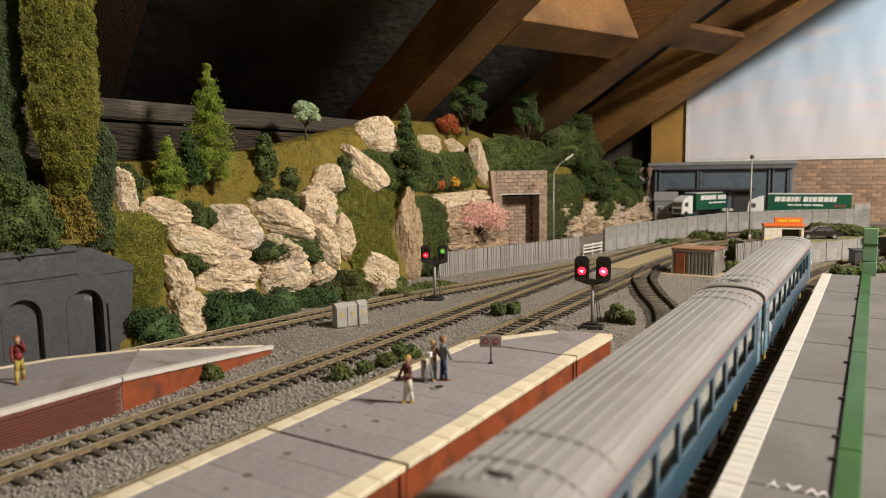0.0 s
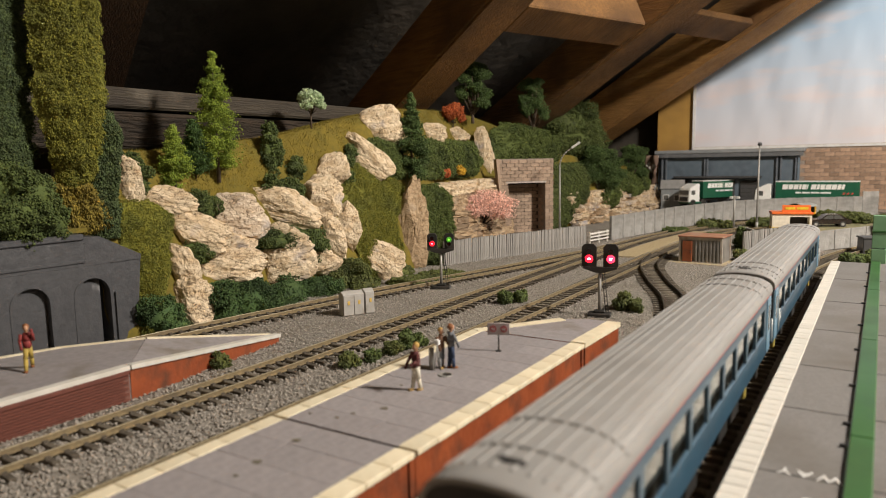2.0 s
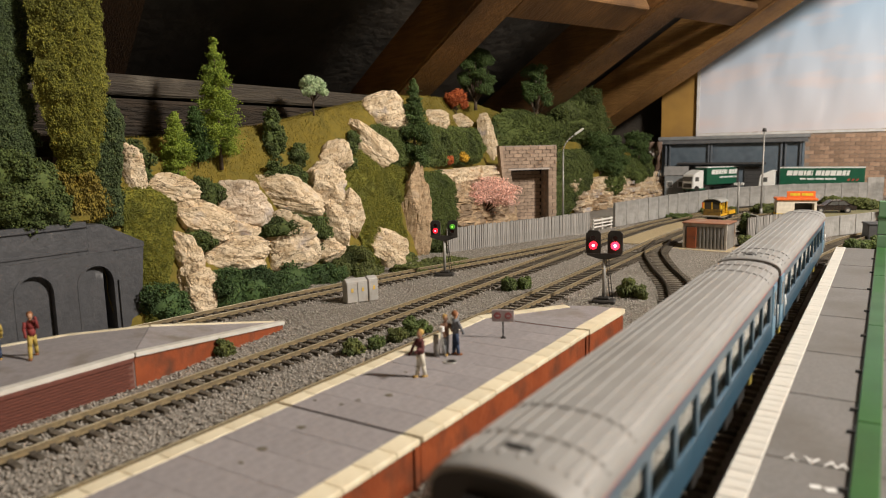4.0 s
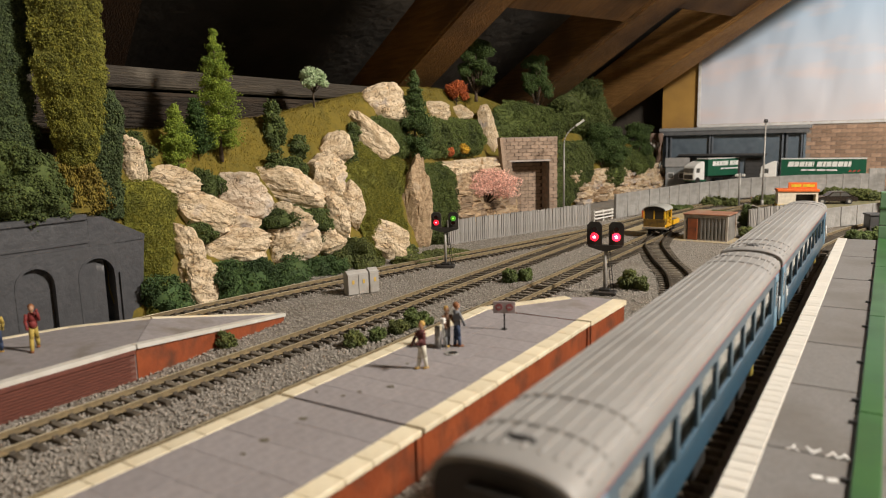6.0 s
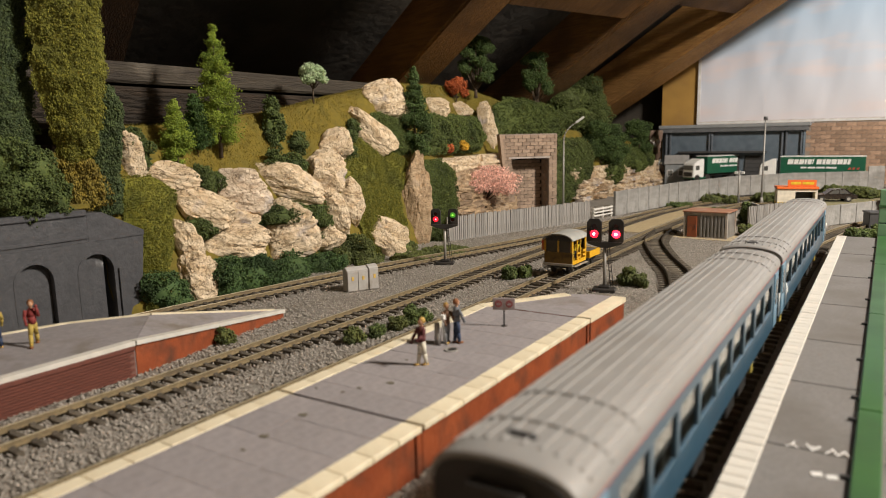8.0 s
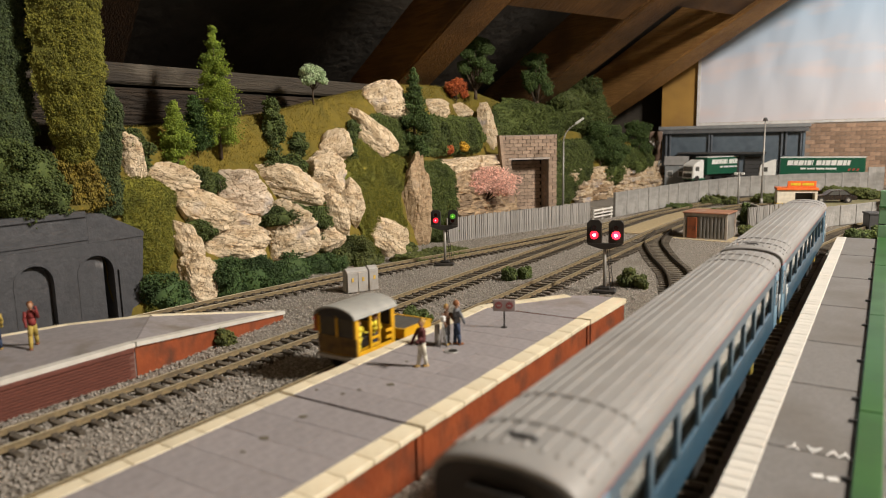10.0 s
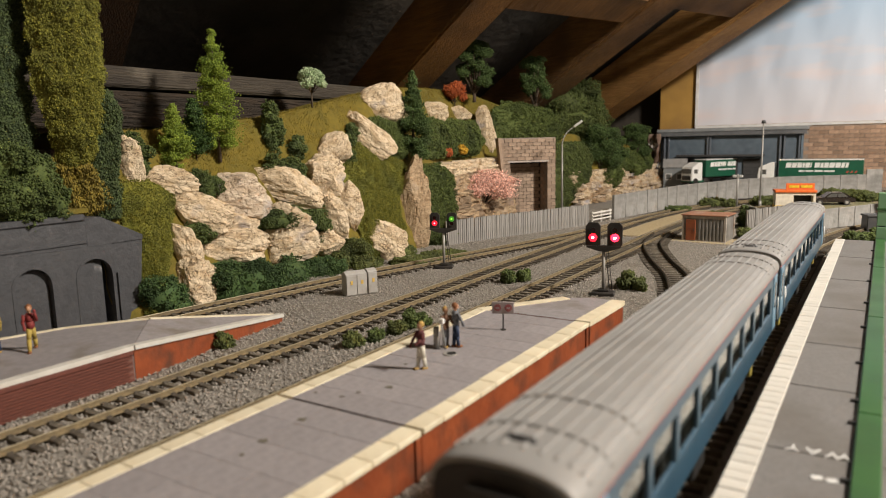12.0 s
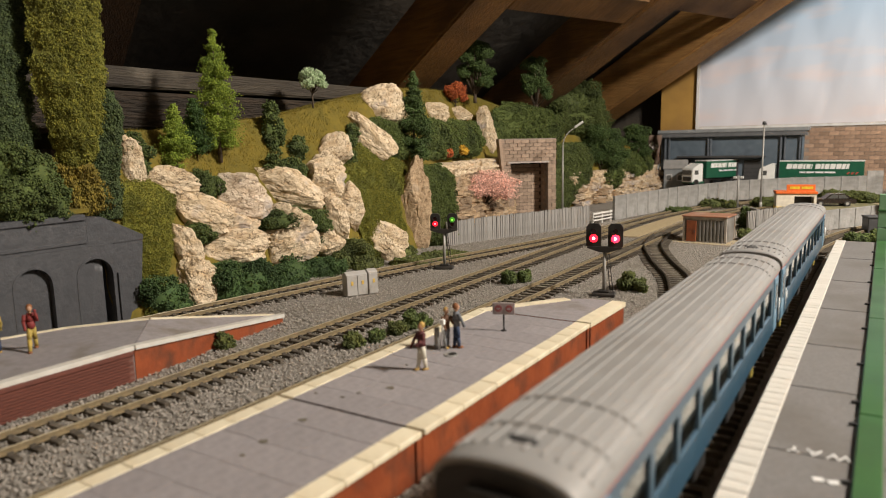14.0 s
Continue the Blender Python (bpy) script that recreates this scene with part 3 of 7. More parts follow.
# ---------------------------------------------------------------- green fence on the side platform


def green_kerb():
    th = thing("green_kerb", "low green painted kerb running along the platform", "kerb")
    for y0, y1 in ((-0.15, 0.13), (0.1305, 0.27), (0.2705, 0.42), (0.4205, 0.58), (0.5805, 0.735)):
        part("rail", boxed(-0.0022, 0.0054, y0, y1, PTOP - 0.0006, 0.0152, bevel=0.0005), GREEN_PAINT, th)
    first = None
    # short dark blocks set along the kerb's left edge
    for y in (0.215, 0.262, 0.285, 0.335, 0.40, 0.46, 0.53, 0.60, 0.67):
        m = Matrix.Translation((-0.0022, y, PTOP))
        if first is None:
            first = part("bracket", boxed(-0.0026, 0.0002, -0.0005, 0.0005, -0.0002, 0.0011, bevel=0.0002), DARK_GREY, th, "small dark block at the kerb's edge", m=m)
        else:
            again(first, m, th)
    post = thing("green_post", "banded pale green post at the platform's end", "post", m=pose(0.0035, 0.742, GROUND))
    pale = mat("pale_green_paint", (0.16, 0.30, 0.17), (0.12, 0.24, 0.13), 80, 0.5)
    for i in range(4):
        part("segment", boxed(-0.0058, 0.0058, -0.004, 0.004, 0.0155 * i, 0.0155 * (i + 1) - 0.0007, bevel=0.0005), pale, post)
    part("collar", boxed(-0.0064, 0.0064, -0.0046, 0.0046, 0.046, 0.0474), GREEN_PAINT, post)


green_kerb()

# ---------------------------------------------------------------- coaches
GUT = 0.043
HALF = 0.0160


def roof_curve(n=28, half=HALF + 0.0006, rise=0.0078, z=GUT):
    """An arched roof section with shallow lengthwise ribs."""
    out = []
    for i in range(n + 1):
        a = math.pi * i / n
        c = math.cos(a)
        out.append((half * (abs(c) ** 0.9) * (1 if c >= 0 else -1), z + rise * math.sin(a) ** 0.72))
    return out


def passenger_coach(y0, y1, label):
    th = thing("passenger_coach", label, "railway coach", "coaches of the train", m=Matrix.Translation((-0.0587, y0, 0)))
    L = y1 - y0
    # roof shell
    bm = bmesh.new()
    prof = roof_curve()
    ends = ((0, 0.10), (0.0005, 0.05), (0.0012, 0.02), (0.003, 0.006), (0.008, 0.0))
    steps = [y for y, k in ends] + [L * 0.25, L * 0.5, L * 0.75] + [L - y for y, k in ends[::-1]]
    ins = [k for y, k in ends] + [0, 0, 0] + [k for y, k in ends[::-1]]
    rings = [[bm.verts.new((u * (1 - s * 0.10), y, GUT + (v - GUT) * (1 - s))) for u, v in prof] for y, s in zip(steps, ins)]
    for a, b in zip(rings, rings[1:]):
        for i in range(len(prof) - 1):
            bm.faces.new((a[i], b[i], b[i + 1], a[i + 1])).smooth = True
    bm.faces.new(rings[0])
    bm.faces.new(rings[-1][::-1])
    bmesh.ops.recalc_face_normals(bm, faces=bm.faces[:])
    roof = part("roof", bm, ROOF_GREY, th, "pale grey ribbed roof")
    first = None
    for i in range(3, 26, 2):
        (u, v), (u2, v2) = prof[i], prof[i + 1]
        t = math.atan2(v2 - v, u2 - u)
        m = Matrix.Translation(((u + u2) / 2, 0, (v + v2) / 2)) @ Matrix.Rotation(-t, 4, "Y")
        if first is None:
            first = part("roof_rib", boxed(-0.00045, 0.00045, 0.007, L - 0.007, -0.0004, 0.0011, bevel=0.0002), ROOF_GREY, roof, m=m)
        else:
            again(first, m, roof)
    for y in (0.018, 0.036, L - 0.036, L - 0.018):
        b = bmesh.new()
        arc = [[b.verts.new((u * k, yy, GUT + (v - GUT) * k + h)) for k, yy, h in ((1, y, -0.0003), (1.004, y, 0.0004), (1.004, y + 0.0008, 0.0004), (1, y + 0.0008, -0.0003))] for u, v in prof[2:-2]]
        for p, q in zip(arc, arc[1:]):
            for k in range(3):
                b.faces.new((p[k], q[k], q[k + 1], p[k + 1]))
        part("roof_band", b, ROOF_GREY, roof)
    part("ventilator", boxed(-0.0042, 0.0030, 0.0098, 0.0118, GUT + 0.006, GUT + 0.0086, bevel=0.0006), DARK_GREY, roof, "low dark roof vent")
    # sides: sill panel, head panel and pillars leave the window openings
    zs, zh = 0.0238, 0.0376
    nwin = 9
    door = 0.022
    pitch = (L - 2 * door) / nwin
    for s in (-1, 1):
        xo, xi = s * HALF, s * (HALF - 0.0012)
        a, b = min(xo, xi), max(xo, xi)
        side = part("side", boxed(a, b, 0.001, L - 0.001, 0.0125, zs, bevel=0.0003), COACH_BLUE, th, "blue painted coach side")
        part("head_panel", boxed(a, b, 0.001, L - 0.001, zh, GUT - 0.0012), COACH_BLUE, side)
        part("cantrail", boxed(a - 0.00015, b + 0.00015, 0.001, L - 0.001, GUT - 0.0012, GUT - 0.0001), COACH_RED, side, "thin red line under the roof")
        part("end_pillar", boxed(a, b, 0.001, door - 0.001, zs, zh), COACH_BLUE, side)
        part("end_pillar", boxed(a, b, L - door + 0.001, L - 0.001, zs, zh), COACH_BLUE, side)
        first = pane = None
        for i in range(nwin + 1):
            m = Matrix.Translation((0, door + pitch * i, 0))
            if first is None:
                first = part("pillar", boxed(a, b, -0.0019, 0.0019, zs, zh), COACH_BLUE, side, m=m)
            else:
                again(first, m, side)
        for i in range(nwin):
            m = Matrix.Translation((0, door + pitch * (i + 0.5), 0))
            if pane is None:
                pane = part("window_pane", boxed(s * (HALF - 0.0009) - 0.0002, s * (HALF - 0.0009) + 0.0002, -pitch / 2 + 0.0016, pitch / 2 - 0.0016, zs - 0.0004, zh + 0.0004), PANE, side, m=m)
            else:
                pane2 = again(pane, m, side)
        for y in (0.004, L - 0.016):
            part("door", boxed(s * (HALF + 0.0001) - 0.00035, s * (HALF + 0.0001) + 0.00035, y, y + 0.0115, 0.0135, GUT - 0.0018, bevel=0.0002), mat("door_pale_blue", (0.16, 0.27, 0.36), (0.12, 0.22, 0.31), 90, 0.35), side, "paler blue passenger door")
            part("door_window", boxed(s * (HALF + 0.0005) - 0.0001, s * (HALF + 0.0005) + 0.0001, y + 0.003, y + 0.0085, zs + 0.001, zh), mat("window_dark", (0.03, 0.035, 0.04), None, 90, 0.12), side)
            part("handrail", tube(bmesh.new(), (s * (HALF + 0.0011), y + 0.0125, 0.017), (s * (HALF + 0.0011), y + 0.0125, 0.029), 0.0003, n=6), COACH_WHITE, side, "white handrail")
        for k, y in enumerate((0.030, 0.0325)):
            part("lettering_bar", boxed(s * (HALF + 0.0001) - 0.0001, s * (HALF + 0.0001) + 0.0001, y, y + 0.0016, 0.020, 0.0235), COACH_WHITE, side)
    part("seat_row", boxed(-0.0135, -0.003, 0.024, L - 0.024, 0.0165, 0.031), SEAT, th, "pale seats inside")
    first = None
    for i in range(nwin * 2):
        m = Matrix.Translation((0, door + pitch * (i + 0.5) / 2, 0))
        if first is None:
            first = part("seat", boxed(0.003, 0.0138, -0.0030, 0.0030, 0.0165, 0.0350, bevel=0.0008), SEAT, th, m=m)
        else:
            again(first, m, th)
    for y, s in ((0.0, 1), (L, -1)):
        part("end_wall", boxed(-HALF + 0.0004, HALF - 0.0004, min(y, y + s * 0.0014), max(y, y + s * 0.0014), 0.0125, GUT - 0.0002), BLACK, th, "black coach end")
        hood = [(u * 0.90, GUT + (v - GUT) * 0.80) for u, v in prof]
        part("end_hood", prism(bmesh.new(), hood, "y", min(y, y - s * 0.0007), max(y, y - s * 0.0007)), BLACK, th, "black panel under the roof end")
        b = bmesh.new()
        outer = [(0.0085, 0.013), (0.0085, 0.042), (0.006, 0.0455), (-0.006, 0.0455), (-0.0085, 0.042), (-0.0085, 0.013)]
        prism(b, outer, "y", min(y, y - s * 0.0035), max(y, y - s * 0.0035))
        part("gangway", b, BLACK, th, "black corridor connection")
    part("floor_pan", boxed(-HALF + 0.0015, HALF - 0.0015, 0.0015, L - 0.0015, 0.0108, 0.0163), BLACK, th)
    for y in (L * 0.36, L * 0.55, L * 0.64):
        part("battery_box", boxed(-0.0148, 0.0148, y, y + 0.016, 0.0045, 0.0109, bevel=0.0006), BLACK, th)
    for yc in (0.045, L - 0.045):
        bg = part("bogie", boxed(-0.0125, 0.0125, yc - 0.023, yc + 0.023, 0.006, 0.0100, bevel=0.0006), BLACK, th, "black bogie frame")
        for s in (-1, 1):
            for dy in (-0.017, 0.017):
                part("axlebox", boxed(s * 0.0125 - 0.0016, s * 0.0125 + 0.0016, yc + dy - 0.0026, yc + dy + 0.0026, 0.0038, 0.0102, bevel=0.0005), mat("axlebox_ochre", (0.32, 0.25, 0.05), None, 200, 0.6) if dy < 0 else BLACK, bg)
                b = tube(bmesh.new(), (s * 0.0072, yc + dy, 0.0066), (s * 0.0096, yc + dy, 0.0066), 0.0066, n=20)
                part("wheel", b, DARK_GREY, bg)
    return th


passenger_coach(0.1105, 0.388, "blue passenger coach with a pale grey ribbed roof and black end")
passenger_coach(0.397, 0.705, "blue passenger coach with a grey roof, coupled behind")

# ---------------------------------------------------------------- hill, rock face and greenery


def knot(pts, t):
    """Straight steps between knots (t, value)."""
    for (a, va), (b, vb) in zip(pts, pts[1:]):
        if t <= b:
            k = min(max((t - a) / (b - a), 0), 1)
            return va + (vb - va) * k
    return pts[-1][1]


FOOT = [(0.20, -0.436), (0.262, -0.428), (0.30, -0.424), (0.60, -0.424), (0.66, -0.430), (0.85, -0.475), (0.985, -0.505), (1.06, -0.470), (1.15, -0.455), (1.30, -0.440), (1.55, -0.430)]
LEDGE = [(0.20, 0.085), (0.42, 0.085), (0.50, 0.12), (0.62, 0.15), (0.75, 0.13), (0.9, 0.12), (1.1, 0.075), (1.55, 0.06)]
CROWN = [(0.2, 0.125), (0.348, 0.126), (0.365, 0.128), (0.428, 0.135), (0.474, 0.14), (0.504, 0.146), (0.559, 0.157), (0.611, 0.167), (0.695, 0.179), (0.831, 0.187), (0.942, 0.191), (1.012, 0.189), (1.048, 0.174), (1.065, 0.163), (1.2, 0.125), (1.55, 0.09)]


def hill_x(y, z):
    """The hill's face: where it stands at that height."""
    k = knot(LEDGE, y)
    return knot(FOOT, y) - 0.35 * min(max(z, 0), k) - 0.62 * max(0, z - k)


def rock_material(name, pale, tan, grey, amount):
    m, nt, b = nodes_of(name)
    n, l = nt.nodes, nt.links
    tc = n.new("ShaderNodeTexCoord")
    mp = n.new("ShaderNodeMapping")
    mp.inputs["Scale"].default_value = (1, 1, 1.6)
    l.new(tc.outputs["Object"], mp.inputs[0])
    n1 = n.new("ShaderNodeTexNoise")
    n1.inputs["Scale"].default_value, n1.inputs["Detail"].default_value = 90, 7
    l.new(mp.outputs[0], n1.inputs["Vector"])
    r = n.new("ShaderNodeValToRGB")
    e = r.color_ramp.elements
    e[0].position, e[1].position = 0.36, 0.60
    e[0].color, e[1].color = (*tan, 1), (*pale, 1)
    l.new(n1.outputs[0], r.inputs[0])
    n2 = n.new("ShaderNodeTexNoise")
    n2.inputs["Scale"].default_value, n2.inputs["Detail"].default_value = 42, 5
    oi = n.new("ShaderNodeObjectInfo")
    va = n.new("ShaderNodeVectorMath")
    l.new(tc.outputs["Object"], va.inputs[0])
    l.new(oi.outputs["Random"], va.inputs[1])
    l.new(va.outputs[0], n2.inputs["Vector"])
    mr = n.new("ShaderNodeMapRange")
    mr.inputs[1].default_value, mr.inputs[2].default_value = amount, amount + 0.12
    l.new(n2.outputs[0], mr.inputs[0])
    mx = n.new("ShaderNodeMix")
    mx.data_type = "RGBA"
    mx.inputs[7].default_value = (*grey, 1)
    l.new(mr.outputs[0], mx.inputs[0])
    l.new(r.outputs[0], mx.inputs[6])
    # dark fissures with a shape of their own
    warp = n.new("ShaderNodeTexNoise")
    warp.inputs["Scale"].default_value, warp.inputs["Detail"].default_value = 120, 4
    l.new(mp.outputs[0], warp.inputs["Vector"])
    sc = n.new("ShaderNodeVectorMath")
    sc.operation = "MULTIPLY_ADD"
    sc.inputs[1].default_value = (0.022, 0.022, 0.022)
    l.new(warp.outputs[1], sc.inputs[0])
    l.new(mp.outputs[0], sc.inputs[2])
    vo = n.new("ShaderNodeTexVoronoi")
    vo.feature = "DISTANCE_TO_EDGE"
    vo.inputs["Scale"].default_value = 125
    l.new(sc.outputs[0], vo.inputs["Vector"])
    cr = n.new("ShaderNodeMapRange")
    cr.inputs[1].default_value, cr.inputs[2].default_value = 0.004, 0.040
    l.new(vo.outputs["Distance"], cr.inputs[0])
    mk = n.new("ShaderNodeMapRange")
    mk.inputs[1].default_value, mk.inputs[2].default_value = 0.55, 0.62
    l.new(n2.outputs[0], mk.inputs[0])
    mxx = n.new("ShaderNodeMath")
    mxx.operation = "MAXIMUM"
    l.new(cr.outputs[0], mxx.inputs[0])
    l.new(mk.outputs[0], mxx.inputs[1])
    m2 = n.new("ShaderNodeMix")
    m2.data_type = "RGBA"
    m2.inputs[6].default_value = (0.24, 0.165, 0.10, 1)
    l.new(mxx.outputs[0], m2.inputs[0])
    l.new(mx.outputs[2], m2.inputs[7])
    l.new(m2.outputs[2], b.inputs["Base Color"])
    b.inputs["Roughness"].default_value = 0.9
    n3 = n.new("ShaderNodeTexNoise")
    n3.inputs["Scale"].default_value, n3.inputs["Detail"].default_value = 260, 9
    l.new(mp.outputs[0], n3.inputs["Vector"])
    ad = n.new("ShaderNodeMath")
    ad.operation = "MULTIPLY_ADD"
    ad.inputs[1].default_value = 0.6
    l.new(mxx.outputs[0], ad.inputs[0])
    l.new(n3.outputs[0], ad.inputs[2])
    bp = n.new("ShaderNodeBump")
    bp.inputs["Strength"].default_value, bp.inputs["Distance"].default_value = 0.75, 0.0022
    l.new(ad.outputs[0], bp.inputs["Height"])
    l.new(bp.outputs[0], b.inputs["Normal"])
    return m


ROCK_PALE = rock_material("cream_rock", (0.69, 0.565, 0.405), (0.54, 0.405, 0.255), (0.36, 0.31, 0.28), 0.62)
ROCK_GREY = rock_material("grey_veined_rock", (0.66, 0.55, 0.43), (0.50, 0.39, 0.28), (0.30, 0.28, 0.29), 0.54)
ROCK_TAN = rock_material("tan_rock", (0.46, 0.335, 0.21), (0.33, 0.225, 0.13), (0.32, 0.26, 0.20), 0.60)
ROCK_BROWN = rock_material("brown_rock", (0.28, 0.20, 0.13), (0.19, 0.13, 0.08), (0.24, 0.20, 0.16), 0.60)


def leaf_material(name, light, dark, scale=260, big=28.0, third=None):
    m = mat(name, light, dark, scale, 0.85, jitter=0.34, island=True, dirt=third or tuple(c * 0.6 for c in dark), dscale=big, dlow=0.5, dhigh=0.72, rspread=0.08)
    return m


LEAF = {
    "dark": leaf_material("foliage_dark", (0.088, 0.118, 0.024), (0.043, 0.066, 0.016)),
    "hedge": leaf_material("foliage_hedge", (0.068, 0.118, 0.028), (0.032, 0.068, 0.020)),
    "olive": leaf_material("foliage_olive", (0.190, 0.182, 0.018), (0.122, 0.125, 0.015), third=(0.080, 0.090, 0.013)),
    "low": leaf_material("foliage_low", (0.115, 0.125, 0.028), (0.06, 0.08, 0.02)),
    "mid": leaf_material("foliage_mid", (0.105, 0.132, 0.025), (0.056, 0.082, 0.018)),
    "deep": leaf_material("foliage_deep", (0.098, 0.122, 0.026), (0.055, 0.076, 0.018)),
    "teal": leaf_material("foliage_teal", (0.066, 0.094, 0.027), (0.034, 0.054, 0.018)),
    "gold": leaf_material("foliage_gold", (0.23, 0.17, 0.02), (0.14, 0.11, 0.016)),
    "bright": leaf_material("foliage_bright", (0.235, 0.305, 0.028), (0.140, 0.205, 0.020), third=(0.055, 0.105, 0.016)),
    "conifer": leaf_material("foliage_conifer", (0.060, 0.115, 0.020), (0.034, 0.072, 0.014)),
    "oak": leaf_material("foliage_oak", (0.080, 0.126, 0.027), (0.040, 0.072, 0.018)),
    "orange": leaf_material("foliage_orange", (0.48, 0.12, 0.03), (0.33, 0.07, 0.02), third=(0.22, 0.06, 0.02)),
    "yellow": leaf_material("foliage_yellow", (0.60, 0.36, 0.03), (0.45, 0.25, 0.02)),
    "pink": leaf_material("blossom_pink", (0.90, 0.60, 0.50), (0.80, 0.45, 0.36), third=(0.70, 0.36, 0.28)),
    "white": leaf_material("blossom_white", (0.58, 0.66, 0.45), (0.24, 0.36, 0.16), third=(0.13, 0.24, 0.08)),
    "turf": leaf_material("turf_tufts", (0.245, 0.180, 0.015), (0.155, 0.120, 0.013), big=14.0, third=(0.115, 0.100, 0.014)),
}
BARK = mat("bark", (0.10, 0.07, 0.045), (0.055, 0.038, 0.026), 300, 0.9, bump=0.4)

OCTA = np.array([(1, 0, 0), (-1, 0, 0), (0, 1, 0), (0, -1, 0), (0, 0, 1), (0, 0, -1)], dtype=float)
OCTA_F = np.array([(0, 2, 4), (2, 1, 4), (1, 3, 4), (3, 0, 4), (2, 0, 5), (1, 2, 5), (3, 1, 5), (0, 3, 5)])


def turns(rng, n):
    q = rng.normal(size=(n, 4))
    q /= np.linalg.norm(q, axis=1)[:, None]
    w, x, y, z = q.T
    return np.stack([1 - 2 * (y * y + z * z), 2 * (x * y - z * w), 2 * (x * z + y * w), 2 * (x * y + z * w), 1 - 2 * (x * x + z * z), 2 * (y * z - x * w), 2 * (x * z - y * w), 2 * (y * z + x * w), 1 - 2 * (x * x + y * y)], 1).reshape(-1, 3, 3)


def lumps(rng, at, size, stretch=0.55):
    """Small uneven crumbs of foliage at the given places: corners and triangles."""
    n = len(at)
    s = size * rng.uniform(0.55, 1.35, (n, 1, 1)) * rng.uniform(stretch, 1.25, (n, 6, 1))
    v = np.einsum("nij,nkj->nki", turns(rng, n), OCTA[None] * s * np.array([1.25, 0.9, 0.55])) + at[:, None]
    return v.reshape(-1, 3), (OCTA_F[None] + 6 * np.arange(n)[:, None, None]).reshape(-1, 3)


def joined(sets):
    vs, fs, k = [], [], 0
    for v, f in sets:
        vs.append(v)
        fs.append(f + k)
        k += len(v)
    return np.concatenate(vs), np.concatenate(fs)


def blob_points(rng, c, r, step, rough=0.16):
    """Places spread over a rough rounded clump, with a few inside."""
    r = np.array(r, dtype=float)
    area = 4 * math.pi * (((r[0] * r[1]) ** 1.6 + (r[0] * r[2]) ** 1.6 + (r[1] * r[2]) ** 1.6) / 3) ** (1 / 1.6)
    n = max(24, int(area / step ** 2))
    d = rng.normal(size=(n, 3))
    d /= np.linalg.norm(d, axis=1)[:, None]
    w = np.array([noise.noise(Vector(q * 2.3 + np.array(c) * 90)) + 0.6 * noise.noise(Vector(q * 6.1 + np.array(c) * 50)) for q in d])
    k = 1 + rough * w - np.abs(rng.normal(0, 0.05, n))
    return np.array(c) + d * r * k[:, None]


def foliage(name, blobs, material, step, seed, thick=0.75, size=None, smooth_face=False):
    """Clumps of crumbs, each (x, y, z, wide, high), as one mesh."""
    rng = np.random.default_rng(seed)
    sets = []
    for x, y, z, w, h in blobs:
        w, h = w * 1.16, h * 1.14
        r = (w * 0.5 * thick, w * 0.5, h * 0.5)
        sets.append(lumps(rng, blob_points(rng, (x, y, z), [k * 0.9 for k in r], step * (1.0 if smooth_face else 1.25), 0.22 if smooth_face else 0.3), size or step * 0.85))
        sub = min(w, h) * 0.5
        count = int(5 + 9 * (max(w, h) / min(w, h)))
        d = rng.normal(size=(count, 3))
        d /= np.linalg.norm(d, axis=1)[:, None]
        for q in (d[::3] if smooth_face else d):
            s = sub * rng.uniform(0.30, 0.62)
            sets.append(lumps(rng, blob_points(rng, np.array((x, y, z)) + q * np.array(r) * rng.uniform(0.68, 0.98), (s, s, s * rng.uniform(0.6, 0.95)), step, 0.4), size or step * 0.8))
        c = np.array([(math.cos(a) * math.cos(b) * r[0], math.sin(a) * math.cos(b) * r[1], math.sin(b) * r[2]) for b in np.linspace(-1.5, 1.5, 7) for a in np.linspace(0, 6.283, 12)[:-1]]) * 0.86 + np.array((x, y, z))
        f = np.array([(i * 11 + j, i * 11 + (j + 1) % 11, (i + 1) * 11 + (j + 1) % 11) for i in range(6) for j in range(11)] + [(i * 11 + j, (i + 1) * 11 + (j + 1) % 11, (i + 1) * 11 + j) for i in range(6) for j in range(11)])
        sets.append((c, f))
    v, f = joined(sets)
    return numpy_mesh(name, v, f, material)


SEED = [100]


def step_for(y):
    return 0.00105 if y < 0.45 else 0.0013 if y < 0.75 else 0.0018


BUSH_LABEL = {
    "dark": "dark green bush of foam foliage between the rocks",
    "hedge": "dense dark green hedge at the foot of the rock face",
    "olive": "olive green ivy trailing down the rock face",
    "low": "yellowish green low scrub at the trackside",
    "mid": "mid green trailing shrub on the hillside",
    "deep": "deep green shrub on the hill above the tunnel",
    "teal": "dark green ivy above the arches",
    "gold": "golden dry grass tuft above the arches",
    "orange": "small orange flowering shrub on the turf",
    "yellow": "small yellow flowering shrub on the turf",
}


def bush(kind, blobs):
    """A shrub in one or more clumps."""
    x, y, z = blobs[0][:3]
    th = thing("bush", BUSH_LABEL[kind], "bush", m=pose(x, y, z))
    for b in blobs:
        SEED[0] += 1
        local = (b[0] - x, b[1] - y, b[2] - z, b[3], b[4])
        ob = new("clump", foliage("clump", [local], LEAF[kind], step_for(y), SEED[0], smooth_face=kind == "olive"))
        ob.parent = th
    return th


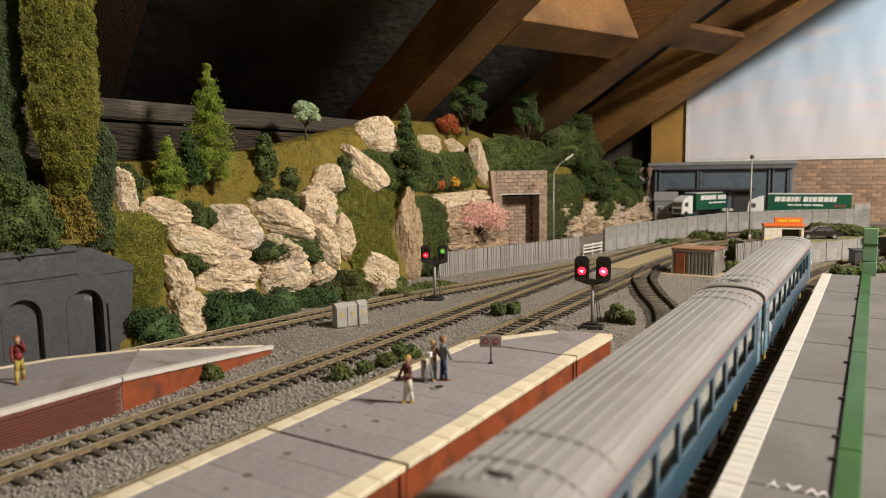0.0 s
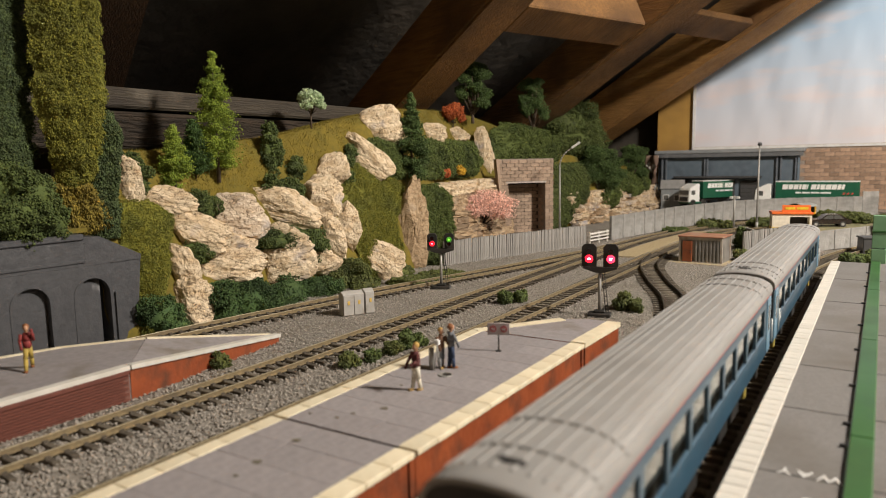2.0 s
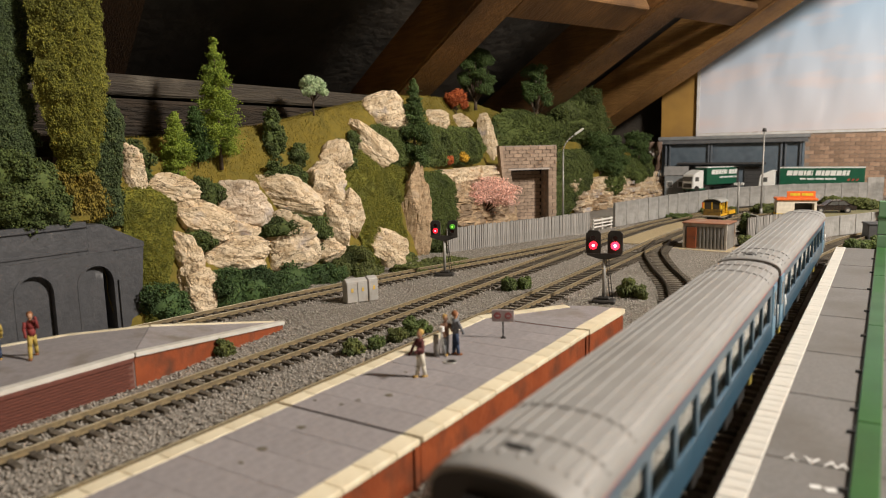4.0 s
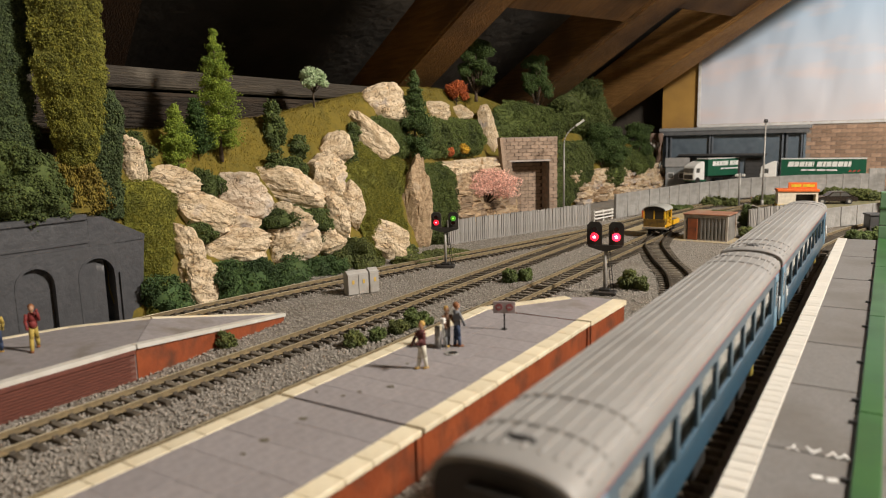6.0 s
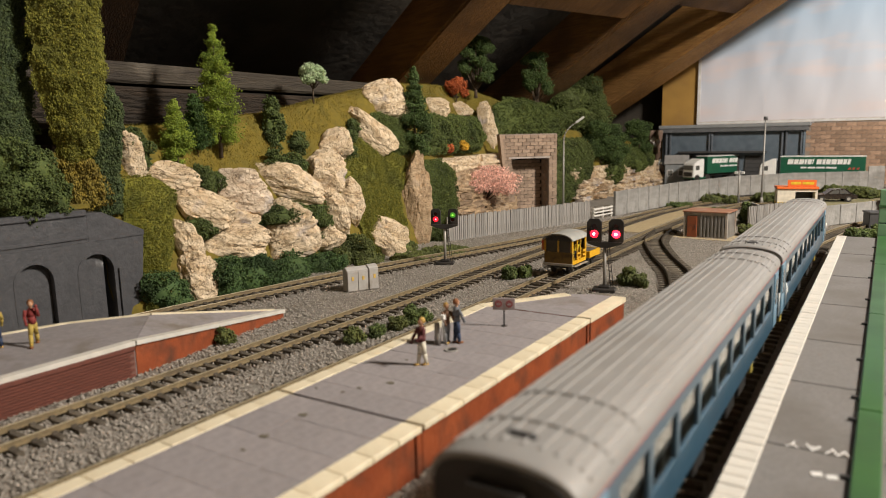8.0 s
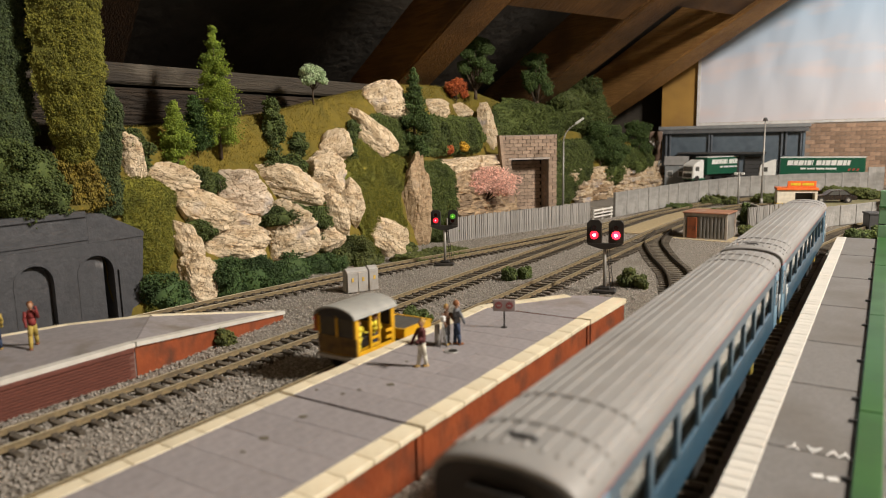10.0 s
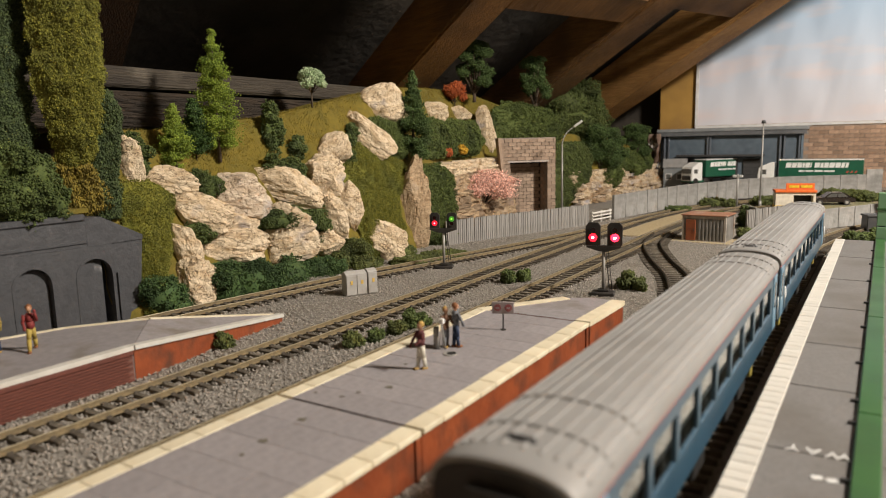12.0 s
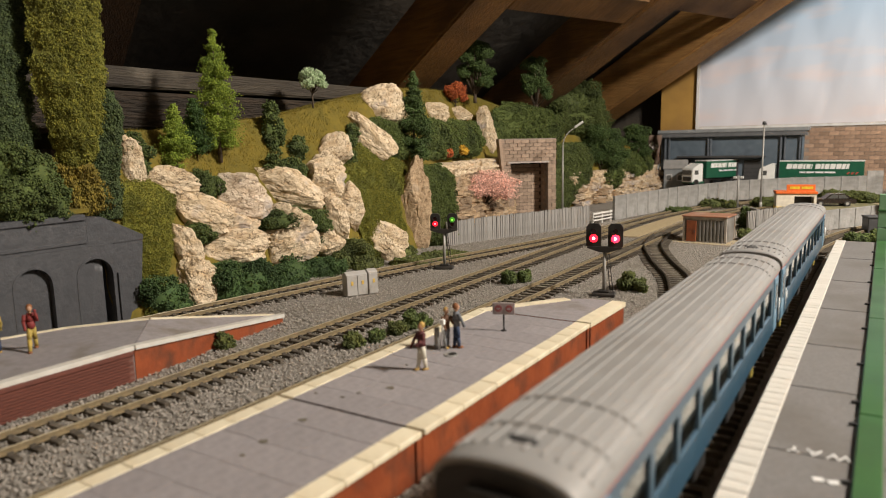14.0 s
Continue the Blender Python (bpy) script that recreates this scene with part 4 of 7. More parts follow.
def hanging(kind, rows, thick, surface=None, label="", droop=1.0):
    """A mat of ivy over a face. Rows from top to bottom: height, where it begins and ends along the face."""
    surface = surface or hill_x
    SEED[0] += 1
    rng = np.random.default_rng(SEED[0])
    zs = [r[0] for r in rows][::-1]
    lo, hi = [r[1] for r in rows][::-1], [r[2] for r in rows][::-1]
    ox, oy, oz = surface((lo[0] + hi[0]) / 2, zs[0]), (lo[0] + hi[0]) / 2, zs[0]
    off = SEED[0] * 1.7

    def at(u, z, deep):
        a, b = np.interp(z, zs, lo), np.interp(z, zs, hi)
        w = (b - a) * 0.09
        a += w * noise.noise((z * 95, off, 0)) + 0.4 * w * noise.noise((z * 300, off, 5))
        b += w * noise.noise((z * 95, off, 9)) + 0.4 * w * noise.noise((z * 300, off, 3))
        y = a + (b - a) * (u + 1) / 2
        k = (z - zs[0]) / (zs[-1] - zs[0])
        swell = (1 - abs(u) ** 2.6) * min(1, 0.35 + 5 * k) * min(1, 0.25 + 5 * (1 - k))
        rough = 0.30 * noise.noise((y * 60, z * 38, off)) + 0.26 * noise.noise((y * 170, z * 120, off)) + 0.12 * noise.noise((y * 420, z * 420, off))
        return surface(y, z) - 0.002 + thick * max(0.05, swell + rough) * deep, y, z
    step = step_for(oy)
    wide = np.mean(hi) - np.mean(lo)
    n = int((5.0 if kind == "olive" else 3.4) * wide * (zs[-1] - zs[0]) / step ** 2)
    us, ks = rng.uniform(-1.03, 1.03, n), rng.uniform(-0.02, 1.02, n)
    pts = np.array([at(u, zs[0] + k * (zs[-1] - zs[0]), 1.0 - 0.10 * abs(q)) for u, k, q in zip(us, ks, rng.normal(0, 1, n))]) - np.array((ox, oy, oz))
    pts += rng.normal(0, step * 0.45, pts.shape)
    v, f = lumps(rng, pts, step * (0.58 if kind == "olive" else 0.75), 0.4)
    v = v.reshape(-1, 6, 3)
    mid = v.mean(axis=1, keepdims=True)
    v = (mid + (v - mid) * np.array((1, 1, droop))).reshape(-1, 3)
    gu, gz = 18, 30
    g = np.array([at(-1 + 2 * i / gu, zs[0] + (zs[-1] - zs[0]) * j / gz, 0.80) for i in range(gu + 1) for j in range(gz + 1)]) - np.array((ox, oy, oz))
    gf = np.array([t for i in range(gu) for j in range(gz) for t in ((i * (gz + 1) + j, (i + 1) * (gz + 1) + j, (i + 1) * (gz + 1) + j + 1), (i * (gz + 1) + j, (i + 1) * (gz + 1) + j + 1, i * (gz + 1) + j + 1))])
    v, f = joined([(v, f), (g, gf)])
    th = new("ivy", numpy_mesh("ivy", v, f, LEAF[kind]))
    th.location = (ox, oy, oz)
    return tagged(th, label or BUSH_LABEL[kind], "ivy")


def outcrop(y0, y1, z0, z1, seed, label, course=0.0062, stones=None):
    """Layered stone: thin uneven ledges, one over the other."""
    rng = random.Random(seed)
    th = thing("rock_outcrop", label, "rock")
    z = z0
    while z < z1:
        h = course * rng.uniform(0.6, 1.35)
        y = y0 + rng.uniform(-0.008, 0.01)
        while y < y1:
            w = rng.uniform(0.014, 0.042)
            bm = bmesh.new()
            bmesh.ops.create_cube(bm, size=1)
            bmesh.ops.subdivide_edges(bm, edges=bm.edges[:], cuts=2, use_grid_fill=True)
            o = Vector((rng.uniform(0, 50), rng.uniform(0, 50), 0))
            for v in bm.verts:
                p = v.co
                k = 1 + 0.35 * noise.noise(p * 2.2 + o) + 0.2 * noise.noise(p * 6 + o)
                v.co = Vector((p.x * 0.020 * k, p.y * w * (0.9 + 0.2 * k), p.z * h * k))
            part("ledge_stone", bm, (ROCK_PALE if z > z1 - course * 1.6 else rng.choice(stones or (ROCK_PALE, ROCK_PALE, ROCK_TAN, ROCK_GREY))), th, m=pose(hill_x(y + w / 2, z) + rng.uniform(-0.005, 0.006), y + w / 2, z + h / 2, rng.uniform(-4, 4), rng.uniform(-6, 6), rng.uniform(-8, 8)))
            y += w * 0.97
        z += h * 0.92
    return th


def rock(x, y, z, wide, high, tilt, seed, material=None):
    """A craggy stone of plaster, flat-faced and split by ledges."""
    bm = bmesh.new()
    bmesh.ops.create_icosphere(bm, subdivisions=5, radius=1)
    rng = random.Random(seed)
    o = Vector((rng.uniform(-9, 9), rng.uniform(-9, 9), rng.uniform(-9, 9)))
    cuts = [Vector((rng.gauss(0, 1), rng.gauss(0, 1), rng.gauss(0, 1))).normalized() for _ in range(16)] + [Vector((rng.gauss(0, 0.25), 1, rng.gauss(0, 0.25))).normalized()]
    lim = [rng.uniform(0.66, 0.98) for _ in cuts]
    lay = rng.uniform(-0.6, 0.6)
    for v in bm.verts:
        p = v.co.copy()
        p /= (abs(p.x) ** 2.8 + abs(p.y) ** 2.8 + abs(p.z) ** 2.8) ** (1 / 2.8)
        for c, h in zip(cuts, lim):
            d = p.dot(c)
            if d > h:
                p -= c * (d - h) * 0.9
        f = 1 + 0.11 * noise.noise(p * 1.5 + o)
        q = Vector((p.x + lay * p.z, p.y, p.z - lay * p.x))
        for k, amp in ((1.9, 0.11), (4.2, 0.055), (8.5, 0.020)):
            f += amp * (0.30 - 1.5 * abs(noise.noise(Vector((q.x * 0.75, q.y, q.z * 1.5)) * k + o)))
        crack = abs(noise.noise(Vector((q.x * 1.5, q.y, q.z * 2.3)) + o * 2))
        f -= 0.085 * max(0, 1 - crack / 0.035)
        fine = abs(noise.noise(Vector((q.x * 2.6, q.y * 2, q.z * 6.0)) + o * 3))
        f -= 0.035 * max(0, 1 - fine / 0.06)
        f += 0.05 * (math.floor(3.2 * noise.noise(q * 1.7 - o)) / 3)
        v.co = p * f
    for f in bm.faces:
        f.smooth = False
    bmesh.ops.scale(bm, verts=bm.verts, vec=(wide * 0.645, min(wide, high) * 0.42, high * 0.645))
    face = math.degrees(math.atan2(y, x)) + 90
    m = pose(x, y, z, 0, 0, face + rng.uniform(-8, 8)) @ pose(0, 0, 0, 0, tilt, 0)
    mt = material or (ROCK_GREY if seed in (5, 12, 22) else ROCK_TAN if seed in (23, 24, 26) else ROCK_PALE)
    ob = part("rock", bm, mt, m=m)
    return tagged(ob, {ROCK_PALE: "cream coloured craggy rock in the hillside", ROCK_GREY: "grey and cream craggy rock in the hillside", ROCK_TAN: "tan weathered rock in the hillside"}[mt], "rock", "rocks of the hillside")


def build_hill():
    bm = bmesh.new()
    ys = [0.262 + (1.60 - 0.262) * i / 110 for i in range(111)]
    rows = []
    for y in ys:
        top = knot(CROWN, y)
        row = []
        for j in range(27):
            z = -0.004 + (top + 0.004) * j / 26
            n = 0.006 * noise.noise((y * 26, z * 34, 1.0)) + 0.003 * noise.noise((y * 80, z * 80, 4.0))
            row.append(bm.verts.new((hill_x(y, z) - 0.004 + n, y, z)))
        xt = hill_x(y, top)
        for j in range(1, 9):
            row.append(bm.verts.new((xt - 0.004 - 0.020 * j, y, top - 0.0016 * j + 0.003 * noise.noise((y * 30, j, 7)))))
        rows.append(row)
    for a, b in zip(rows, rows[1:]):
        for i in range(len(a) - 1):
            bm.faces.new((a[i], a[i + 1], b[i + 1], b[i])).smooth = True
    bmesh.ops.recalc_face_normals(bm, faces=bm.faces[:])
    tagged(part("hill", bm, GRASS_BASE), "steep model hillside covered in brown-green turf", "hill", kind="structure")
    # loose turf on the slopes
    rng = np.random.default_rng(7)
    n = 90000
    y = rng.uniform(0.27, 1.1, n)
    k = rng.uniform(0, 1, n)
    pts = []
    for a, b in zip(y, k):
        top = knot(CROWN, a)
        if b < 0.62:
            z = top * (0.5 + 0.5 * b / 0.62)
            pts.append((hill_x(a, z) - 0.003, a, z))
        else:
            j = (b - 0.62) / 0.38 * 4
            pts.append((hill_x(a, top) - 0.004 - 0.02 * j, a, top - 0.0016 * j))
    at = np.array(pts)
    m = len(at)
    s = rng.uniform(0.0008, 0.0019, (m, 1))
    lean = rng.normal(0, 0.0007, (m, 3)) + np.array([0.0004, 0, 0])
    wide = rng.normal(0, 0.00016, (m, 3))
    v = np.stack([at - wide, at + wide, at + lean + np.concatenate([np.zeros((m, 2)), s], 1)], 1).reshape(-1, 3)
    ob = new("turf", numpy_mesh("turf", v, np.arange(3 * m).reshape(-1, 3), LEAF["turf"]))
    tagged(ob, "brownish static grass over the hilltop", "grass", kind="stuff")


build_hill()


def limb(bm, p0, p1, r0, r1):
    return tube(bm, p0, p1, r0, r1, n=7)


def conifer(x, y, z, high, wide, kind, label, seed):
    rng = np.random.default_rng(seed)
    th = thing("conifer", label, "tree", "trees on the hill", m=pose(x, y, z - 0.002))
    part("trunk", limb(bmesh.new(), (0, 0, -0.003), (0, 0, high * 0.9), high * 0.018, high * 0.004), BARK, th, "brown twisted wire trunk")
    pts = []
    for k in range(int(70 + high * 620)):
        t = rng.uniform(0, 1) ** 0.9
        h = high * (0.06 + 0.93 * t)
        reach = wide * 0.5 * (min(1, (1.02 - t) * 1.45) ** 0.9) * (0.72 + 0.28 * math.sin(k * 2.1)) * (0.82 if t < 0.06 else 1)
        a = rng.uniform(0, 6.283)
        n = int(80 + reach * 6000)
        u = rng.uniform(0.05, 1, n) ** 0.6
        sp = 0.0011 + reach * 0.13
        q = np.stack([np.cos(a) * reach * u, np.sin(a) * reach * u, h + reach * 0.34 * u * (1 - 0.4 * u)], 1) + rng.normal(0, 1, (n, 3)) * np.array([sp, sp, sp * 0.7]) * (0.45 + 0.55 * u[:, None])
        pts.append(q)
    at = np.concatenate(pts)
    v, f = lumps(rng, at, 0.00085 if y < 0.5 else 0.00115, 0.4)
    ob = new("crown", numpy_mesh("crown", v, f, LEAF[kind]))
    ob.parent = th
    return th


def broadleaf(x, y, z, high, wide, kind, label, seed, clumps=11, bare=0.35, flat=0.62, dense=1.0, droop=False):
    rng = np.random.default_rng(seed)
    th = thing("tree", label, "tree", "trees on the hill", m=pose(x, y, z - 0.002))
    bm = limb(bmesh.new(), (0, 0, -0.003), (0, 0, high * bare), high * 0.028, high * 0.02)
    blobs = []
    step = step_for(y)
    for k in range(clumps):
        a = k * 2.4 + rng.uniform(-0.4, 0.4)
        t = (k + 0.5) / clumps
        rr = wide * 0.36 * math.sqrt(1 - t * 0.75) * rng.uniform(0.65, 1.1)
        c = (rr * math.cos(a), rr * math.sin(a), high * (bare + 0.12 + (0.86 - bare - 0.12) * t) + rng.uniform(-0.03, 0.03) * high)
        fork = Vector((c[0] * 0.25, c[1] * 0.25, high * (bare * 0.8 + 0.1 * t)))
        limb(bm, (0, 0, high * bare * 0.75), fork, high * 0.018, high * 0.011)
        limb(bm, fork, c, high * 0.011, high * 0.003)
        s = wide * rng.uniform(0.26, 0.40)
        blobs.append((*c, s, s * flat))
    part("trunk", bm, BARK, th, "brown branching trunk")
    sets = []
    for bx, by, bz, w, h in blobs:
        q = blob_points(rng, (bx, by, bz), (w / 2, w / 2, h / 2), step * 1.05 / math.sqrt(dense), 0.45)
        q = np.concatenate([q, np.array((bx, by, bz)) + (q - np.array((bx, by, bz))) * rng.uniform(0.3, 0.8, (len(q), 1))])
        if droop:
            q[:, 2] -= 0.25 * h * (np.hypot(q[:, 0], q[:, 1]) / (wide * 0.5)) ** 2 * 2
        sets.append(lumps(rng, q, step * 0.75, 0.4))
    v, f = joined(sets)
    ob = new("crown", numpy_mesh("crown", v, f, LEAF[kind]))
    ob.parent = th
    return th


conifer(-0.465, 0.385, 0.104, 0.104, 0.038, "bright", "tall bright green model conifer on the turf", 11)
conifer(-0.461, 0.340, 0.096, 0.050, 0.024, "bright", "small bright green model conifer on the turf", 12)
conifer(-0.470, 0.366, 0.106, 0.046, 0.024, "conifer", "short mid green model conifer beside the taller one", 13)
conifer(-0.455, 0.652, 0.089, 0.104, 0.040, "oak", "slender dark green model conifer before the rocks", 14)
broadleaf(-0.522, 1.120, 0.160, 0.108, 0.060, "oak", "upright green leafy model tree above the tunnel", 15, clumps=15, bare=0.14, flat=0.8, dense=0.8)
broadleaf(-0.486, 0.521, 0.153, 0.038, 0.036, "white", "small umbrella tree with whitish drooping blossom", 21, clumps=13, bare=0.42, droop=True)
broadleaf(-0.560, 0.975, 0.178, 0.108, 0.074, "oak", "dark green broadleaf model tree on the hilltop", 22, clumps=13, bare=0.14, flat=0.6)
broadleaf(-0.558, 0.912, 0.168, 0.037, 0.042, "orange", "small orange autumn tree on the hilltop", 23, clumps=12, bare=0.18, flat=0.8)
broadleaf(-0.478, 0.850, 0.0, 0.076, 0.118, "pink", "pink blossoming cherry tree behind the palisade", 24, clumps=13, bare=0.42, flat=0.42, dense=0.45)
broadleaf(-0.458, 1.290, 0.035, 0.112, 0.108, "oak", "dense dark green model tree beside the lamp post", 25, clumps=13, bare=0.2, flat=0.7)
broadleaf(-0.455, 1.480, 0.045, 0.108, 0.080, "oak", "dark green model tree with yellowish twigs", 26, clumps=11, bare=0.25, flat=0.7)

rock(-0.464, 0.302, 0.102, 0.0173, 0.0362, 8, 1, ROCK_PALE)
rock(-0.455, 0.326, 0.087, 0.0366, 0.0187, -4, 2, ROCK_PALE)
rock(-0.449, 0.385, 0.070, 0.0443, 0.0308, -6, 4, ROCK_GREY)
rock(-0.450, 0.437, 0.073, 0.0602, 0.0311, -12, 3, ROCK_PALE)
rock(-0.446, 0.343, 0.063, 0.0437, 0.0271, -22, 7, ROCK_PALE)
rock(-0.441, 0.379, 0.048, 0.0305, 0.0194, 5, 6, ROCK_PALE)
rock(-0.436, 0.363, 0.035, 0.0504, 0.0243, 0, 10, ROCK_PALE)
rock(-0.437, 0.422, 0.036, 0.0481, 0.0422, 0, 5, ROCK_PALE)
rock(-0.437, 0.325, 0.035, 0.0221, 0.0382, 12, 8, ROCK_PALE)
rock(-0.428, 0.323, 0.012, 0.0253, 0.0355, 0, 9, ROCK_PALE)
rock(-0.431, 0.467, 0.021, 0.0323, 0.0219, 5, 11, ROCK_PALE)
rock(-0.460, 0.514, 0.103, 0.0377, 0.0266, 35, 13, ROCK_PALE)
rock(-0.452, 0.493, 0.079, 0.0346, 0.0356, 0, 12, ROCK_PALE)
rock(-0.465, 0.579, 0.118, 0.0624, 0.0300, -46, 16, ROCK_PALE)
rock(-0.440, 0.493, 0.045, 0.0194, 0.0399, 14, 14, ROCK_PALE)
rock(-0.442, 0.519, 0.051, 0.0212, 0.0412, 9, 15, ROCK_PALE)
rock(-0.480, 0.625, 0.151, 0.0532, 0.0393, 15, 17, ROCK_PALE)
rock(-0.421, 0.548, 0.014, 0.0394, 0.0313, -25, 21, ROCK_PALE)
rock(-0.439, 0.621, 0.036, 0.0340, 0.0940, -3, 61, ROCK_TAN)
rock(-0.520, 0.795, 0.149, 0.0338, 0.0261, 0, 18, ROCK_PALE)
rock(-0.548, 0.901, 0.152, 0.0341, 0.0230, 0, 19, ROCK_PALE)
rock(-0.549, 0.994, 0.121, 0.0239, 0.0772, 12, 20, ROCK_PALE)
bush('dark', [(-0.453, 0.354, 0.081, 0.0276, 0.0232)])
bush('dark', [(-0.441, 0.336, 0.046, 0.0242, 0.0173)])
bush('dark', [(-0.441, 0.428, 0.048, 0.0594, 0.0218)])
bush('dark', [(-0.440, 0.463, 0.044, 0.0290, 0.0384)])
bush('dark', [(-0.473, 0.451, 0.121, 0.0175, 0.0516), (-0.456, 0.437, 0.091, 0.0151, 0.0251)])
bush('dark', [(-0.464, 0.473, 0.109, 0.0148, 0.0179)])
bush('dark', [(-0.455, 0.460, 0.087, 0.0187, 0.0228)])
bush('dark', [(-0.467, 0.309, 0.105, 0.0184, 0.0334)])
bush('dark', [(-0.463, 0.536, 0.108, 0.0205, 0.0285)])
bush('dark', [(-0.468, 0.560, 0.125, 0.0117, 0.0141)])
bush('hedge', [(-0.426, 0.347, 0.004, 0.0307, 0.0307), (-0.426, 0.378, 0.002, 0.0368, 0.0303), (-0.425, 0.415, 0.001, 0.0388, 0.0271), (-0.425, 0.457, -0.001, 0.0360, 0.0236)])
bush('hedge', [(-0.427, 0.295, 0.007, 0.0282, 0.0242), (-0.424, 0.306, -0.003, 0.0164, 0.0148)])
bush('low', [(-0.427, 0.508, 0.006, 0.0329, 0.0274), (-0.426, 0.482, 0.004, 0.0265, 0.0191), (-0.410, 0.504, -0.003, 0.0324, 0.0130)])
bush('low', [(-0.418, 0.575, -0.003, 0.0237, 0.0142)])
rock(-0.458, 0.370, 0.061, 0.0271, 0.0226, 10, 41)
rock(-0.455, 0.406, 0.052, 0.0286, 0.0190, 0, 42)
rock(-0.446, 0.347, 0.028, 0.0304, 0.0217, -10, 43)
rock(-0.443, 0.389, 0.019, 0.0278, 0.0185, 5, 44)
rock(-0.457, 0.472, 0.061, 0.0260, 0.0260, 0, 45)
rock(-0.448, 0.457, 0.032, 0.0255, 0.0204, 0, 46)
rock(-0.462, 0.333, 0.075, 0.0213, 0.0170, 0, 47)
rock(-0.440, 0.333, 0.010, 0.0170, 0.0255, 0, 50)
rock(-0.445, 0.499, 0.024, 0.0215, 0.0215, 0, 51)
# mats of ivy and hedge down the face
hanging("olive", [(0.088, 0.287, 0.322), (0.075, 0.284, 0.328), (0.055, 0.282, 0.323), (0.035, 0.282, 0.313), (0.016, 0.282, 0.302), (-0.003, 0.280, 0.297)], 0.010)
hanging("olive", [(0.111, 0.543, 0.573), (0.094, 0.526, 0.623), (0.076, 0.515, 0.649), (0.054, 0.515, 0.606), (0.025, 0.525, 0.584), (-0.003, 0.525, 0.578)], 0.012)
hanging("olive", [(0.060, 0.560, 0.580), (0.045, 0.552, 0.592), (0.020, 0.550, 0.592), (-0.003, 0.552, 0.586)], 0.018)
hanging("mid", [(0.084, 0.690, 0.745), (0.069, 0.658, 0.760), (0.024, 0.633, 0.722), (-0.004, 0.625, 0.700)], 0.026, label="dense green ivy column beside the tall tan rock")
hanging("mid", [(0.140, 0.598, 0.655), (0.120, 0.582, 0.660), (0.095, 0.600, 0.650)], 0.012, label="clipped green hedge on the rock ledge")
hanging("mid", [(0.143, 0.739, 0.985), (0.117, 0.715, 0.976), (0.092, 0.701, 0.919)], 0.020, label="clipped green hedge on the rock ledge")
hanging("mid", [(0.176, 1.060, 1.120), (0.160, 1.030, 1.190), (0.145, 1.010, 1.230), (0.125, 1.003, 1.190), (0.098, 1.030, 1.120)], 0.036, label="green ivy draped over the tunnel portal")
hanging("deep", [(0.098, 1.150, 1.200), (0.055, 1.112, 1.165), (0.013, 1.084, 1.135), (-0.004, 1.075, 1.125)], 0.020, label="dark ivy column between portal and lamp post")
hanging("deep", [(0.105, 1.165, 1.290), (0.070, 1.150, 1.260), (0.045, 1.140, 1.220), (0.025, 1.130, 1.180)], 0.020, label="dark green ivy beside the lamp post")
hanging("mid", [(0.090, 1.350, 1.590), (0.062, 1.330, 1.600), (0.040, 1.370, 1.560)], 0.022, label="green ivy over the layered rocks")
bush("deep", [(-0.540, 1.345, 0.190, 0.090, 0.074), (-0.538, 1.290, 0.178, 0.076, 0.066), (-0.536, 1.395, 0.180, 0.064, 0.062), (-0.545, 1.33, 0.140, 0.18, 0.07)])
bush("mid", [(-0.448, 1.300, 0.046, 0.050, 0.040), (-0.446, 1.430, 0.046, 0.060, 0.030)])
bush("gold", [(-0.470, 1.44, 0.075, 0.050, 0.030), (-0.465, 1.36, 0.100, 0.030, 0.022)])
outcrop(0.727, 0.975, 0.0, 0.080, 5, "tan craggy stone wall with pale top beside the portal", 0.009, (ROCK_TAN, ROCK_TAN, ROCK_BROWN))
outcrop(1.135, 1.340, -0.004, 0.048, 6, "cream layered rock outcrop behind the fence")
outcrop(1.340, 1.600, -0.004, 0.046, 7, "cream layered rock outcrop behind the fence")
# trailing ivy and shrubs over the arches


def bank_face(y, z):
    return -0.449


hanging("olive", [(0.245, 0.234, 0.282), (0.205, 0.233, 0.280), (0.184, 0.233, 0.281), (0.159, 0.232, 0.281), (0.141, 0.236, 0.278), (0.123, 0.240, 0.274), (0.101, 0.241, 0.264), (0.084, 0.241, 0.256)], 0.014, bank_face, "olive green ivy column hanging over the arched wall", 1.5)
hanging("teal", [(0.245, 0.150, 0.240), (0.167, 0.150, 0.237), (0.130, 0.150, 0.238), (0.073, 0.150, 0.240)], 0.007, lambda y, z: -0.462, "dark blue-green ivy behind the hanging column")
hanging("teal", [(0.150, 0.271, 0.285), (0.131, 0.264, 0.290), (0.104, 0.258, 0.286), (0.066, 0.258, 0.283)], 0.011, bank_face, "dark blue-green ivy at the wall's end", 1.5)
bush("dark", [(-0.443, 0.205, 0.104, 0.030, 0.028), (-0.440, 0.222, 0.098, 0.024, 0.024), (-0.438, 0.206, 0.084, 0.034, 0.024), (-0.436, 0.226, 0.080, 0.024, 0.018)])
hanging("gold", [(0.106, 0.238, 0.266), (0.083, 0.235, 0.276), (0.069, 0.235, 0.280)], 0.013, bank_face, "golden dry grass hanging above the arches", 2.0)
